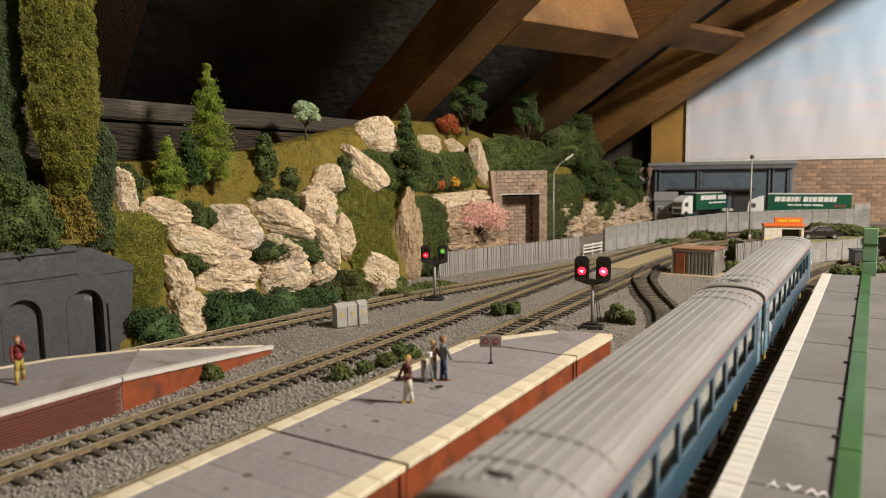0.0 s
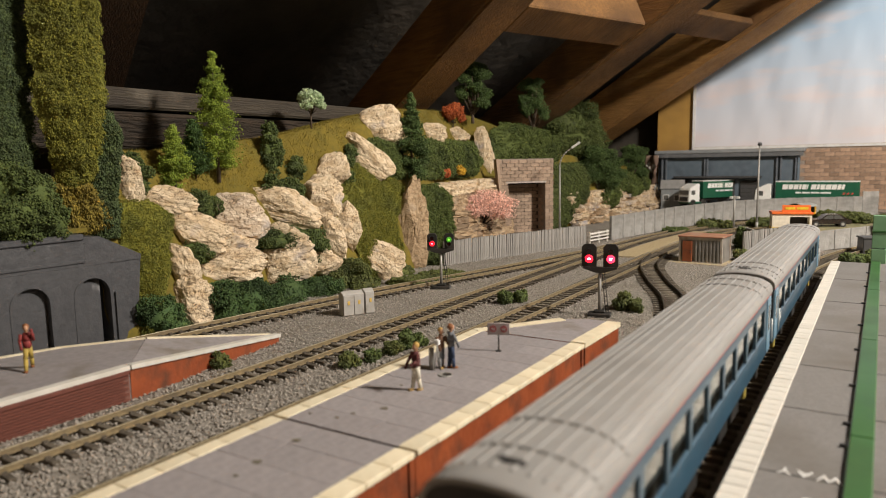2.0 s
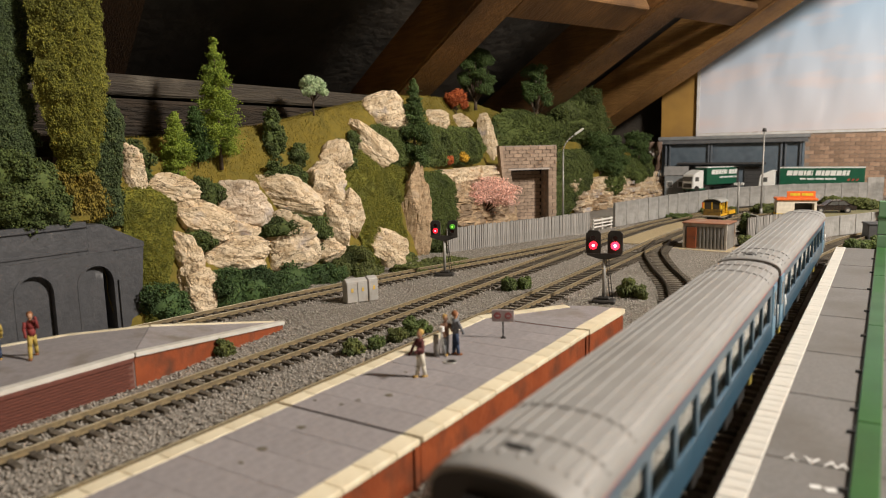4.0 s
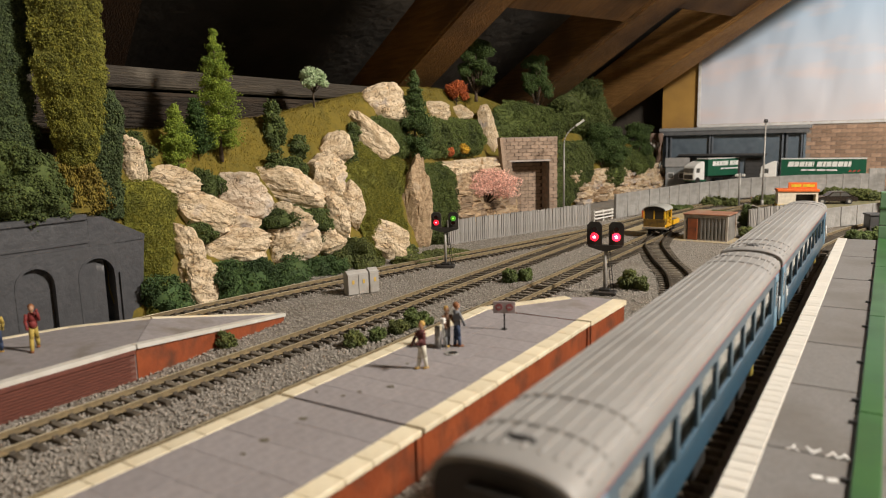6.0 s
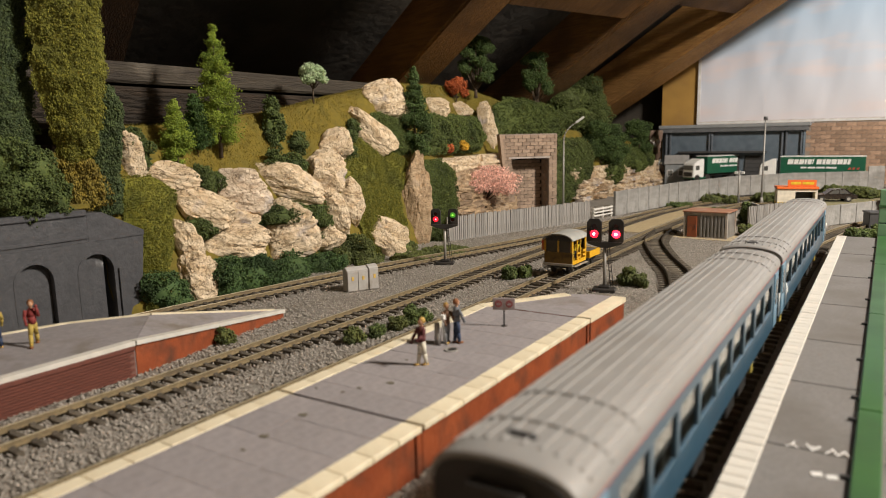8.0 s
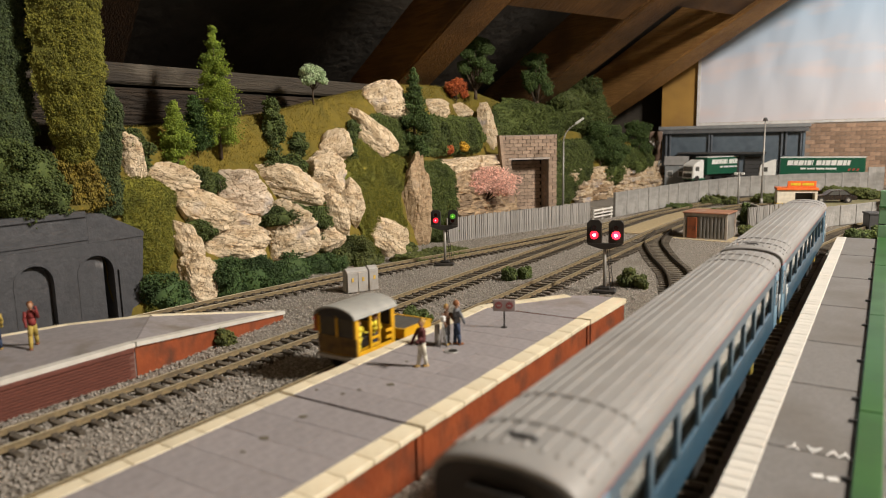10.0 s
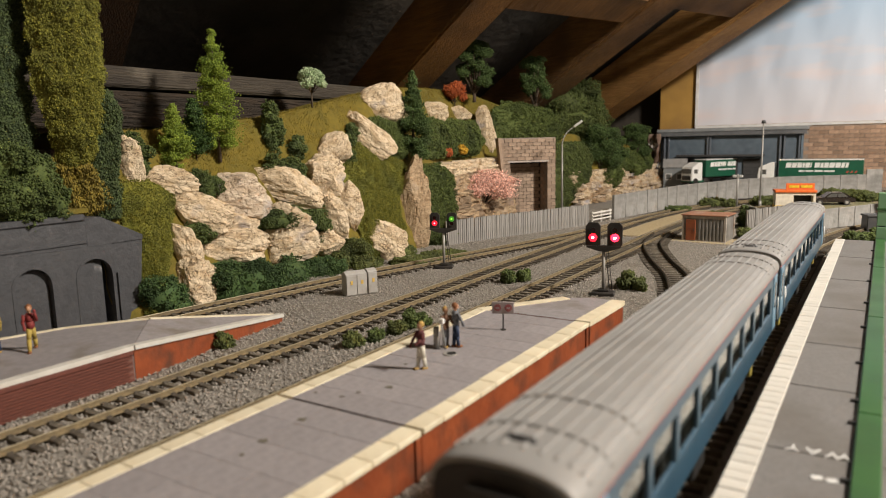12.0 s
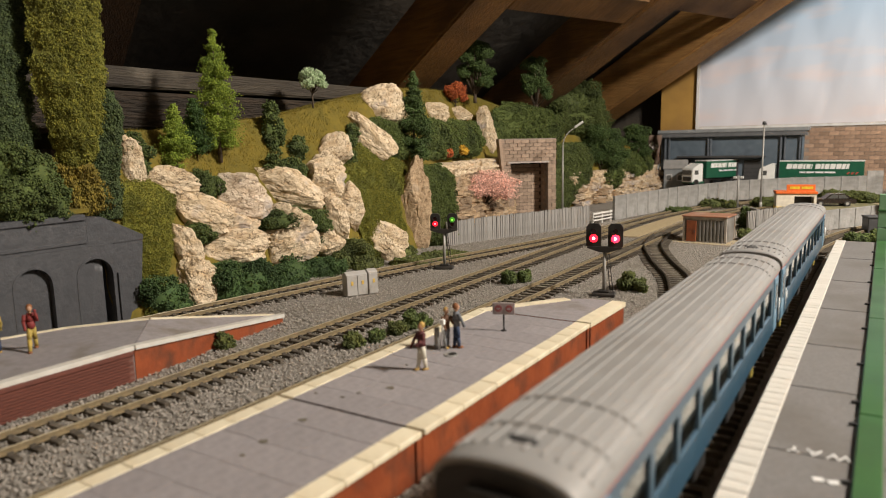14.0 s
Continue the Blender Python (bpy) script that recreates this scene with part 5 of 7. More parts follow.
# low shrubs along the tracks
for bx, by, bw, bh in ((-0.253, 0.296, 0.011, 0.008), (-0.249, 0.312, 0.010, 0.007), (-0.247, 0.330, 0.011, 0.008), (-0.246, 0.343, 0.009, 0.013), (-0.243, 0.353, 0.009, 0.008)):
    bush("low" if bw > 0.0105 else "dark", [(bx, by, GROUND + bh * 0.4, bw, bh)])
bush("dark", [(-0.255, 0.497, 0.0, 0.014, 0.010), (-0.248, 0.508, 0.0, 0.012, 0.009)])
bush("low", [(-0.163, 0.520, 0.001, 0.016, 0.013), (-0.152, 0.515, 0.0, 0.010, 0.009)])
bush("low", [(-0.317, 0.257, 0.0, 0.0085, 0.0085)])
bush("low", [(-0.378, 0.585, -0.003, 0.06, 0.005), (-0.385, 0.545, -0.003, 0.05, 0.005)])
bush("low", [(-0.125, 0.83, 0.001, 0.02, 0.014), (-0.112, 0.85, 0.001, 0.02, 0.013)])
bush("dark", [(-0.145, 0.94, 0.008, 0.020, 0.024)])
bush("orange", [(-0.478, 0.760, 0.098, 0.014, 0.008)])
bush("yellow", [(-0.480, 0.800, 0.100, 0.013, 0.010)])
for bx, by, bz, bw in ((-0.24, 1.20, 0.0, 0.05), (-0.275, 1.10, -0.001, 0.03), (-0.16, 1.22, 0.004, 0.05), (-0.15, 1.05, 0.0, 0.03), (-0.21, 1.06, -0.002, 0.02), (-0.06, 1.22, 0.016, 0.06), (-0.02, 1.20, 0.016, 0.05), (0.005, 0.90, 0.0, 0.03), (-0.02, 0.86, 0.0, 0.03)):
    bush("low" if bw > 0.045 else "dark", [(bx, by, bz, bw, bw * 0.3), (bx + bw * 0.5, by + 0.01, bz, bw * 0.7, bw * 0.24)])

# ---------------------------------------------------------------- arched retaining wall


def arch_outline(c, half, spring, n=12):
    return [(c + half * math.cos(math.pi * i / n), spring + half * math.sin(math.pi * i / n)) for i in range(n + 1)]


def arched_wall():
    th = thing("arched_wall", "dark grey satin retaining wall with shallow blind arches and white scuffs", "wall", kind="structure")
    x, spring, end = -0.430, 0.0300, 0.2625
    part("backing", boxed(x - 0.03, x - 0.0042, -0.2, 0.256, -0.004, 0.068), GREY_STONEWALL, th)
    arches = ((0.0925, 0.0112), (0.1315, 0.0112), (0.1705, 0.0112), (0.2097, 0.0112), (0.2490, 0.0117))
    edge = -0.2
    for c, h in arches:
        part("pier", boxed(x - 0.0040, x, edge, c - h, -0.004, 0.0500), GREY_STONEWALL, th)
        edge = c + h
        out = [(c - h, spring)] + arch_outline(c, h, spring)[::-1][1:-1] + [(c + h, spring), (c + h, 0.0500), (c - h, 0.0500)]
        part("spandrel", prism(bmesh.new(), out, "x", x - 0.0040, x), GREY_STONEWALL, th)
        ring = arch_outline(c, h + 0.0014, spring) + arch_outline(c, h - 0.0001, spring)[::-1]
        part("arch_ring", prism(bmesh.new(), ring, "x", x, x + 0.0003), GREY_STONEWALL, th)
        for k in (-1, 1):
            part("jamb", boxed(x, x + 0.0003, c + k * (h + 0.0007) - 0.0007, c + k * (h + 0.0007) + 0.0007, -0.004, spring), GREY_STONEWALL, th)
    part("pier", boxed(x - 0.0040, x, edge, end, -0.004, 0.0500), GREY_STONEWALL, th)
    part("frieze", boxed(x - 0.0040, x, -0.2, 0.2455, 0.0501, 0.0690), GREY_STONEWALL, th)
    part("string_course", boxed(x, x + 0.0010, -0.2, 0.2450, 0.0525, 0.0545, bevel=0.0002), GREY_STONEWALL, th)
    part("parapet", boxed(x - 0.02, x + 0.0016, -0.2, 0.2450, 0.0672, 0.0712, bevel=0.0006), GREY_STONEWALL, th)
    # stepped and battered end of the wall
    part("wing", prism(bmesh.new(), [(0.2456, 0.0501), (0.2850, 0.0501), (0.2850, 0.0534), (0.2560, 0.0685), (0.2456, 0.0690)], "x", x - 0.0200, x), GREY_STONEWALL, th)
    part("wing_pier", prism(bmesh.new(), [(end + 0.0002, -0.004), (0.2790, -0.004), (0.2850, 0.0500), (end + 0.0002, 0.0500)], "x", x - 0.0200, x - 0.0008), GREY_STONEWALL, th)
    part("buttress_strip", prism(bmesh.new(), [(0.2640, -0.004), (0.2675, -0.004), (0.2650, 0.0300), (0.2640, 0.0300)], "x", x - 0.0007, x + 0.0008), GREY_STONEWALL, th)
    bank = boxed(x - 0.12, x - 0.0302, -0.2, 0.272, 0.0, 0.066)
    box(bank, x - 0.12, x - 0.006, -0.2, 0.252, 0.0715, 0.0745)
    tagged(part("bank", bank, GRASS_BASE), "turfed bank behind the arched wall", "bank", kind="structure")


arched_wall()

# ---------------------------------------------------------------- tunnel portal


def tunnel_portal():
    w, high = 0.092, 0.119
    m = Matrix.Translation((-0.502, 0.952, -0.004)) @ Matrix.Rotation(math.radians(47), 4, "Z")
    th = thing("tunnel_portal", "pinkish stone tunnel portal with a square opening", "tunnel portal", m=m)
    o0, o1, oh = 0.014, 0.078, 0.083
    for a, b, z0, z1 in ((o1, w, 0, oh), (0.0, w, oh, high)):
        part("backing", boxed(a, b, 0.0006, 0.006, z0, z1), BRICK_JOINT, th)
    # shallow recess: black back and roof slab put the tunnel's shade into colour
    part("back", boxed(o0 - 0.003, o1 + 0.003, 0.030, 0.034, 0, oh), BLACK, th, "black panel painted as the tunnel's darkness")
    part("side_wall", boxed(o1, o1 + 0.003, 0.0062, 0.0298, 0, oh), BRICK_JOINT, th)
    part("side_wall", boxed(o0 - 0.003, o0, 0.0062, 0.0298, 0, oh), BRICK_JOINT, th)
    part("roof_slab", boxed(o0 - 0.003, o1 + 0.003, 0.0062, 0.034, oh, oh + 0.004), BLACK, th)
    part("lintel", boxed(o0 - 0.002, o1 + 0.002, -0.0012, 0.0005, oh - 0.0018, oh + 0.0006), mat("lintel_stone", (0.50, 0.44, 0.40), None, 200, 0.8), th, "pale stone lintel")
    rng = random.Random(8)
    bh, bl = 0.0056, 0.0135
    block = {}

    def put(x0, x1, z, y=0.0):
        key = round((x1 - x0) * 2000)
        lean = -0.012 * min(z / high, 1) if x1 <= o0 + 0.0001 else 0.0
        mm = Matrix.Translation((x0 + 0.010 + lean if lean or z == 0 and x1 <= o0 + 0.0001 else x0, y + rng.uniform(-0.0004, 0.0003), z))
        if key not in block:
            block[key] = part("block", boxed(0.0003, key / 2000 - 0.0003, -0.0008, 0.0008, 0.0003, bh - 0.0003, bevel=0.0002), BRICK_PINK, th, m=mm)
        else:
            again(block[key], mm, th)
    for r in range(int(high / bh)):
        z = r * bh
        for a, b in ((0.0, o0), (o1, w)) if z < oh - 0.002 else ((0.0, w),):
            x = a + (0 if r % 2 else -bl / 2)
            while x < b - 0.001:
                lo, hi = max(x, a), min(x + bl, b)
                if hi - lo > 0.002:
                    put(lo, hi, z)
                x += bl
    inner = None
    for r in range(14):
        x = o0 - (r % 2) * 0.006
        while x < o1 - 0.002:
            lo, hi = max(x, o0), min(x + bl, o1)
            if hi - lo > 0.003:
                part("inner_block", boxed(0.0003, hi - lo - 0.0003, -0.0006, 0.0006, 0.0003, bh - 0.0003), BRICK_PINK, th, m=Matrix.Translation((lo, 0.0292, r * bh)))
            x += bl
    side = None
    for r in range(14):
        y = 0.007 + (r % 2) * 0.006
        while y < 0.017:
            mm = Matrix.Translation((o1 - 0.0006, y, r * bh))
            if side is None:
                side = part("side_block", boxed(-0.0004, 0.0008, 0.0003, bl - 0.0003, 0.0003, bh - 0.0003), BRICK_PINK, th, m=mm)
            else:
                again(side, mm, th)
            y += bl
    # leaning side of the near pier
    bm = bmesh.new()
    prism(bm, [(0.008, 0.0), (0.0105, 0.0), (0.001, high), (-0.004, high)], "y", -0.002, 0.012)
    part("buttress", bm, BRICK_PINK, th)
    bm = bmesh.new()
    prism(bm, [(0.0106, 0.0), (o0 + 0.010, 0.0), (o0 - 0.001, oh), (0.0035, oh)], "y", 0.0061, 0.010)
    part("backing", bm, BRICK_JOINT, th)


tunnel_portal()

# ---------------------------------------------------------------- palisade, walls and fences


def along(pts, step):
    """Even places and headings along a broken line (x, y, top)."""
    out = []
    for a, b in zip(pts, pts[1:]):
        v = Vector((b[0] - a[0], b[1] - a[1]))
        n = max(1, round(v.length / step))
        for i in range(n):
            t = i / n
            out.append((a[0] + v.x * t, a[1] + v.y * t, a[2] + (b[2] - a[2]) * t, math.degrees(math.atan2(v.y, v.x)), v.length / n))
    return out


def palisade(pts, high, label, step=0.0031):
    th = thing("palisade_fence", label, "fence")
    board = post = None
    rng = random.Random(3)
    for i, (x, y, z, a, s) in enumerate(along(pts, step)):
        m = pose(x, y, z + rng.uniform(-0.0006, 0.0006), rng.uniform(-1, 1), rng.uniform(-1, 1), a)
        if board is None:
            b = bmesh.new()
            prism(b, [(0.0003, 0), (s - 0.0003, 0), (s - 0.0003, high - 0.0012), (s / 2, high), (0.0003, high - 0.0012)], "y", -0.0005, 0.0005)
            board = part("board", b, FENCE_GREY, th, m=m)
        else:
            again(board, m, th)
        if i % 12 == 0:
            mm = pose(x, y, z, 0, 0, a)
            if post is None:
                post = part("post", boxed(-0.001, 0.001, 0.0006, 0.0026, -0.001, high * 0.96), FENCE_GREY, th, m=mm)
            else:
                again(post, mm, th)
    for k in (0.25, 0.75):
        for a, b in zip(pts, pts[1:]):
            v = Vector((b[0] - a[0], b[1] - a[1]))
            part("rail", boxed(0, v.length, 0.0006, 0.0016, -0.0008, 0.0008), FENCE_GREY, th, m=pose(a[0], a[1], a[2] + high * k, 0, 0, math.degrees(math.atan2(v.y, v.x))))
    return th


palisade([(-0.411, 0.650, GROUND), (-0.372, 0.765, GROUND), (-0.333, 0.885, GROUND)], 0.0285, "weathered grey palisade fence below the hill")
palisade([(-0.136, 0.905, GROUND), (-0.098, 0.985, GROUND)], 0.026, "grey vertical palisade behind the coaches")


def concrete_wall(pts, high, label, step=0.030):
    th = thing("concrete_fence", label, "fence")
    rng = random.Random(6)
    for x, y, z, a, s in along(pts, step):
        bm = boxed(0.0004, s - 0.0004, -0.0014, 0.0014, -0.004, high, bevel=0.0004)
        part("panel", bm, WALL_GREY, th, m=pose(x, y, z, rng.uniform(-1.2, 1.2), 0, a + rng.uniform(-1, 1)))
        part("post", boxed(-0.0011, 0.0011, -0.0021, 0.0021, -0.004, high + 0.0003, bevel=0.0003), WALL_GREY, th, m=pose(x, y, z, 0, 0, a))
    return th


concrete_wall([(-0.323, 0.958, 0.0), (-0.302, 1.05, 0.001), (-0.278, 1.13, 0.003), (-0.22, 1.297, 0.004), (-0.141, 1.39, 0.005), (-0.013, 1.46, 0.006)], 0.031, "stained grey concrete panel fence curving round the yard")
part_end = tagged(part("fence_end_panel", boxed(0, 0.028, -0.0014, 0.0014, 0, 0.050, bevel=0.0005), WALL_GREY, m=pose(-0.026, 1.452, GROUND, 0, 0, 28)), "pale tall concrete panel at the fence's end", "fence panel")
concrete_wall([(-0.105, 0.90, 0.0), (-0.060, 0.945, 0.0), (-0.028, 1.0, 0.0), (0.004, 1.06, 0.0), (0.06, 1.12, 0.0)], 0.0205, "grey concrete panel fence beyond the coaches")
concrete_wall([(-0.150, 0.955, -0.003), (-0.128, 0.915, -0.003)], 0.026, "short pale concrete fence beside the hut", 0.022)


def white_barrier():
    th = thing("white_barrier", "white painted timber barrier at the line's edge", "barrier", m=pose(-0.334, 0.900, GROUND, 0, 0, 80))
    paint = mat("white_paint", (0.72, 0.70, 0.66), (0.60, 0.58, 0.54), 150, 0.6)
    for x in (0.001, 0.026, 0.050):
        part("post", boxed(x - 0.0009, x + 0.0009, -0.0009, 0.0009, 0, 0.0165), paint, th)
    for z, h in ((0.0135, 0.0022), (0.009, 0.0018), (0.0045, 0.0018)):
        part("rail", boxed(0, 0.052, -0.0018, -0.001, z, z + h), paint, th)


white_barrier()

# ---------------------------------------------------------------- signals, cabinet, sign, lamps
METAL = mat("grey_post_paint", (0.34, 0.33, 0.31), (0.27, 0.26, 0.245), 200, 0.45, metal=0.2)
RED_ON = (glow("signal_red_lit", (1.0, 0.012, 0.03), 9.0), glow("bulb_bright", (1.0, 0.55, 0.6), 30.0))
RED_DIM = (glow("signal_red_soft", (1.0, 0.010, 0.025), 4.0), glow("bulb_soft", (1.0, 0.45, 0.5), 12.0))
RED_FAR = (glow("signal_red_far", (0.9, 0.012, 0.03), 1.2), glow("bulb_far", (1.0, 0.25, 0.35), 2.5))
GREEN_DIM = (glow("signal_green_lit", (0.08, 0.36, 0.03), 0.35), glow("bulb_green", (0.35, 0.95, 0.08), 1.2))
LENS_OFF = mat("unlit_lens", (0.05, 0.012, 0.012), None, 200, 0.15)


def signal(x, y, turn, high, label, lamps, big=1.0):
    th = thing("colour_light_signal", label, "railway signal", "colour light signals", m=pose(x, y, GROUND, 0, 0, turn))
    part("base", boxed(-0.0085, 0.0085, -0.005, 0.005, 0, 0.003, bevel=0.0008), BLACK, th, "black base block")
    part("base_step", boxed(-0.0042, 0.0042, -0.0032, 0.0032, 0.003, 0.0048, bevel=0.0005), BLACK, th)
    part("post", tube(bmesh.new(), (0, 0, 0.004), (0, 0, high), 0.00125, n=10), METAL, th, "pale grey post")
    lad = part("ladder", tube(bmesh.new(), (0.0062, 0.0052, 0.002), (0.0030, 0.0015, high), 0.0003, n=5), BLACK, th, "black ladder")
    part("stile", tube(bmesh.new(), (0.0040, 0.0065, 0.002), (0.0012, 0.0030, high), 0.0003, n=5), BLACK, lad)
    for i in range(9):
        t = (i + 0.6) / 9.5
        part("rung", tube(bmesh.new(), (0.0062 - 0.0032 * t, 0.0052 - 0.0037 * t, 0.002 + (high - 0.002) * t), (0.0040 - 0.0028 * t, 0.0065 - 0.0035 * t, 0.002 + (high - 0.002) * t), 0.00022, n=5), BLACK, lad)
    b = bmesh.new()
    prism(b, [(-0.0125, high + 0.003), (0.0125, high + 0.003), (0.0125, high + 0.0018), (0.003, high - 0.0012), (-0.003, high - 0.0012), (-0.0125, high + 0.0018)], "y", -0.0022, 0.0022)
    part("platform", b, BLACK, th, "black signal platform")
    bulbs = []
    for sx, (lit, place) in zip((-0.0079, 0.0079), lamps):
        b = bmesh.new()
        z, k = high + 0.003, big
        prism(b, [(sx - 0.0045 * k, z), (sx + 0.0045 * k, z), (sx + 0.0045 * k, z + 0.0122 * k), (sx + 0.0028 * k, z + 0.0142 * k), (sx - 0.0028 * k, z + 0.0142 * k), (sx - 0.0045 * k, z + 0.0122 * k)], "y", -0.0012, 0.0016)
        head = part("head", b, BLACK, th, "black signal head")
        other = 0.0097 if place < 0.007 else 0.0045
        part("hood", tube(bmesh.new(), (sx, -0.0013, z + other * k), (sx, -0.0026, z + other * k), 0.0020, 0.0022, n=12, caps=False), BLACK, head)
        lens = part("lens", tube(bmesh.new(), (sx, -0.0012, z + place * k), (sx, -0.0019, z + place * k), 0.0025 * k, 0.0023 * k, n=16), lit[0], head, "lit signal lens")
        bulbs.append((sx, z + place * k, lit[1]))
        part("spare_lens", tube(bmesh.new(), (sx, -0.0012, z + other * k), (sx, -0.0017, z + other * k), 0.0017, n=12), LENS_OFF, head)
    for bx, bz, glowing in bulbs:
        part("bulb", tube(bmesh.new(), (bx, -0.0019, bz), (bx, -0.0022, bz), 0.0008 * big, 0.0006 * big, n=12), glowing, th, "bright bulb")
    return th


signal(-0.171, 0.487, 14, 0.0345, "two-headed signal showing red, on a grey post", ((RED_DIM, 0.0050), (RED_ON, 0.0050)), 1.2)
signal(-0.338, 0.528, 24, 0.0345, "two-headed signal showing red and green", ((RED_FAR, 0.0048), (GREEN_DIM, 0.0085)))


def relay_cabinet():
    th = thing("relay_cabinet", "pale grey trackside equipment cabinet with sloping top", "cabinet", m=pose(-0.342, 0.394, GROUND, 0, 0, 62))
    grey = mat("cabinet_grey", (0.40, 0.385, 0.365), (0.34, 0.325, 0.305), 200, 0.6, dirt=(0.26, 0.24, 0.21), dscale=90)
    for x0, x1, h in ((0.0, 0.0175, 0.0168), (0.0182, 0.0262, 0.0175)):
        b = bmesh.new()
        prism(b, [(-0.0002, 0), (0.0088, 0), (0.0088, h), (0.0044, h + 0.0022), (-0.0002, h)], "x", x0, x1)
        bmesh.ops.bevel(b, geom=b.edges[:], offset=0.0003, segments=1, affect="EDGES")
        body = part("body", b, grey, th)
        n = 2 if x1 < 0.018 else 1
        for i in range(n):
            a = x0 + (x1 - x0) * i / n
            d = part("door", boxed(a + 0.0005, a + (x1 - x0) / n - 0.0005, -0.0007, -0.0002, 0.0008, h - 0.0012), grey, body)
            part("plate", boxed(a + 0.0036, a + 0.0054, -0.0010, -0.0007, h * 0.52, h * 0.70), mat("ochre_plate", (0.62, 0.42, 0.10), None, 200, 0.6), d, "small ochre warning plate")


relay_cabinet()


def platform_sign():
    th = thing("platform_sign", "small grey sign with two red roundels on a post", "sign", m=pose(-0.163, 0.311, PTOP, 0, 0, 22))
    part("post", tube(bmesh.new(), (0, 0, 0), (0, 0, 0.012), 0.0004, n=6), BLACK, th)
    board = part("board", boxed(-0.0058, 0.0058, -0.0006, 0.0002, 0.0088, 0.0152, bevel=0.0002), mat("sign_grey", (0.40, 0.35, 0.36), None, 200, 0.5), th)
    red = mat("sign_red", (0.35, 0.10, 0.11), None, 200, 0.5)
    for x in (-0.0028, 0.0028):
        part("roundel", tube(bmesh.new(), (x, -0.0006, 0.0121), (x, -0.0008, 0.0121), 0.0019, n=16), red, board, "faded red roundel")
        part("roundel_bar", boxed(x - 0.0009, x + 0.0009, -0.0010, -0.00085, 0.0116, 0.0124), mat("sign_grey", (0.4, 0.35, 0.36)), board)
    part("patch", tube(bmesh.new(), (0.0, 0.0, 0), (0, 0, 0.0004), 0.0016, n=10), BLACK, th)


platform_sign()


def yard_lamp(x, y, z, high, label, arm):
    th = thing("lamp_post", label, "lamp post", "lamp posts", m=pose(x, y, z, 0, 0, arm or 0))
    part("column", tube(bmesh.new(), (0, 0, 0), (0, 0, high * 0.97), 0.0016, 0.0011, n=8), METAL, th)
    part("base", tube(bmesh.new(), (0, 0, 0), (0, 0, 0.012), 0.0025, 0.0022, n=10), METAL, th)
    if arm is None:
        part("lantern", tube(bmesh.new(), (0, 0, high * 0.965), (0, 0, high), 0.0034, 0.0026, n=12), DARK_GREY, th, "dark round lantern")
    else:
        b = bmesh.new()
        p = Vector((0, 0, high * 0.965))
        for i in range(7):
            a = (i + 1) / 7 * 1.05
            q = Vector((0.026 * (1 - math.cos(a)) / (1 - math.cos(1.05)) * 0.72, 0, high * 0.965 + 0.026 * math.sin(a) / math.sin(1.05)))
            tube(b, p, q, 0.0010, n=6)
            p = q
        part("arm", b, METAL, th)
        part("lantern", boxed(-0.002, 0.013, -0.0024, 0.0024, -0.0010, 0.0022, bevel=0.0008), mat("lantern_pale", (0.62, 0.62, 0.60), None, 200, 0.4), th, "pale lantern on a curved arm", m=Matrix.Translation(p) @ Matrix.Rotation(-0.6, 4, "Y"))


yard_lamp(-0.163, 1.190, GROUND, 0.138, "tall grey yard lamp post with a round head", None)
yard_lamp(-0.405, 0.965, GROUND, 0.112, "tall grey street lamp with a curved arm", 20)


def loudspeaker_post():
    th = thing("camera_post", "short grey post with two small lanterns", "post", m=pose(-0.196, 1.183, GROUND))
    part("column", tube(bmesh.new(), (0, 0, 0), (0, 0, 0.054), 0.0017, n=8), METAL, th)
    for s in (-1, 1):
        part("lantern", boxed(s * 0.005 - 0.0026, s * 0.005 + 0.0026, -0.0025, 0.0025, 0.049, 0.053, bevel=0.0006), mat("lantern_pale", (0.62, 0.62, 0.60)), th)
    part("bracket", boxed(-0.005, 0.005, -0.0008, 0.0008, 0.0482, 0.0492), METAL, th)


loudspeaker_post()

# ---------------------------------------------------------------- hut and yard


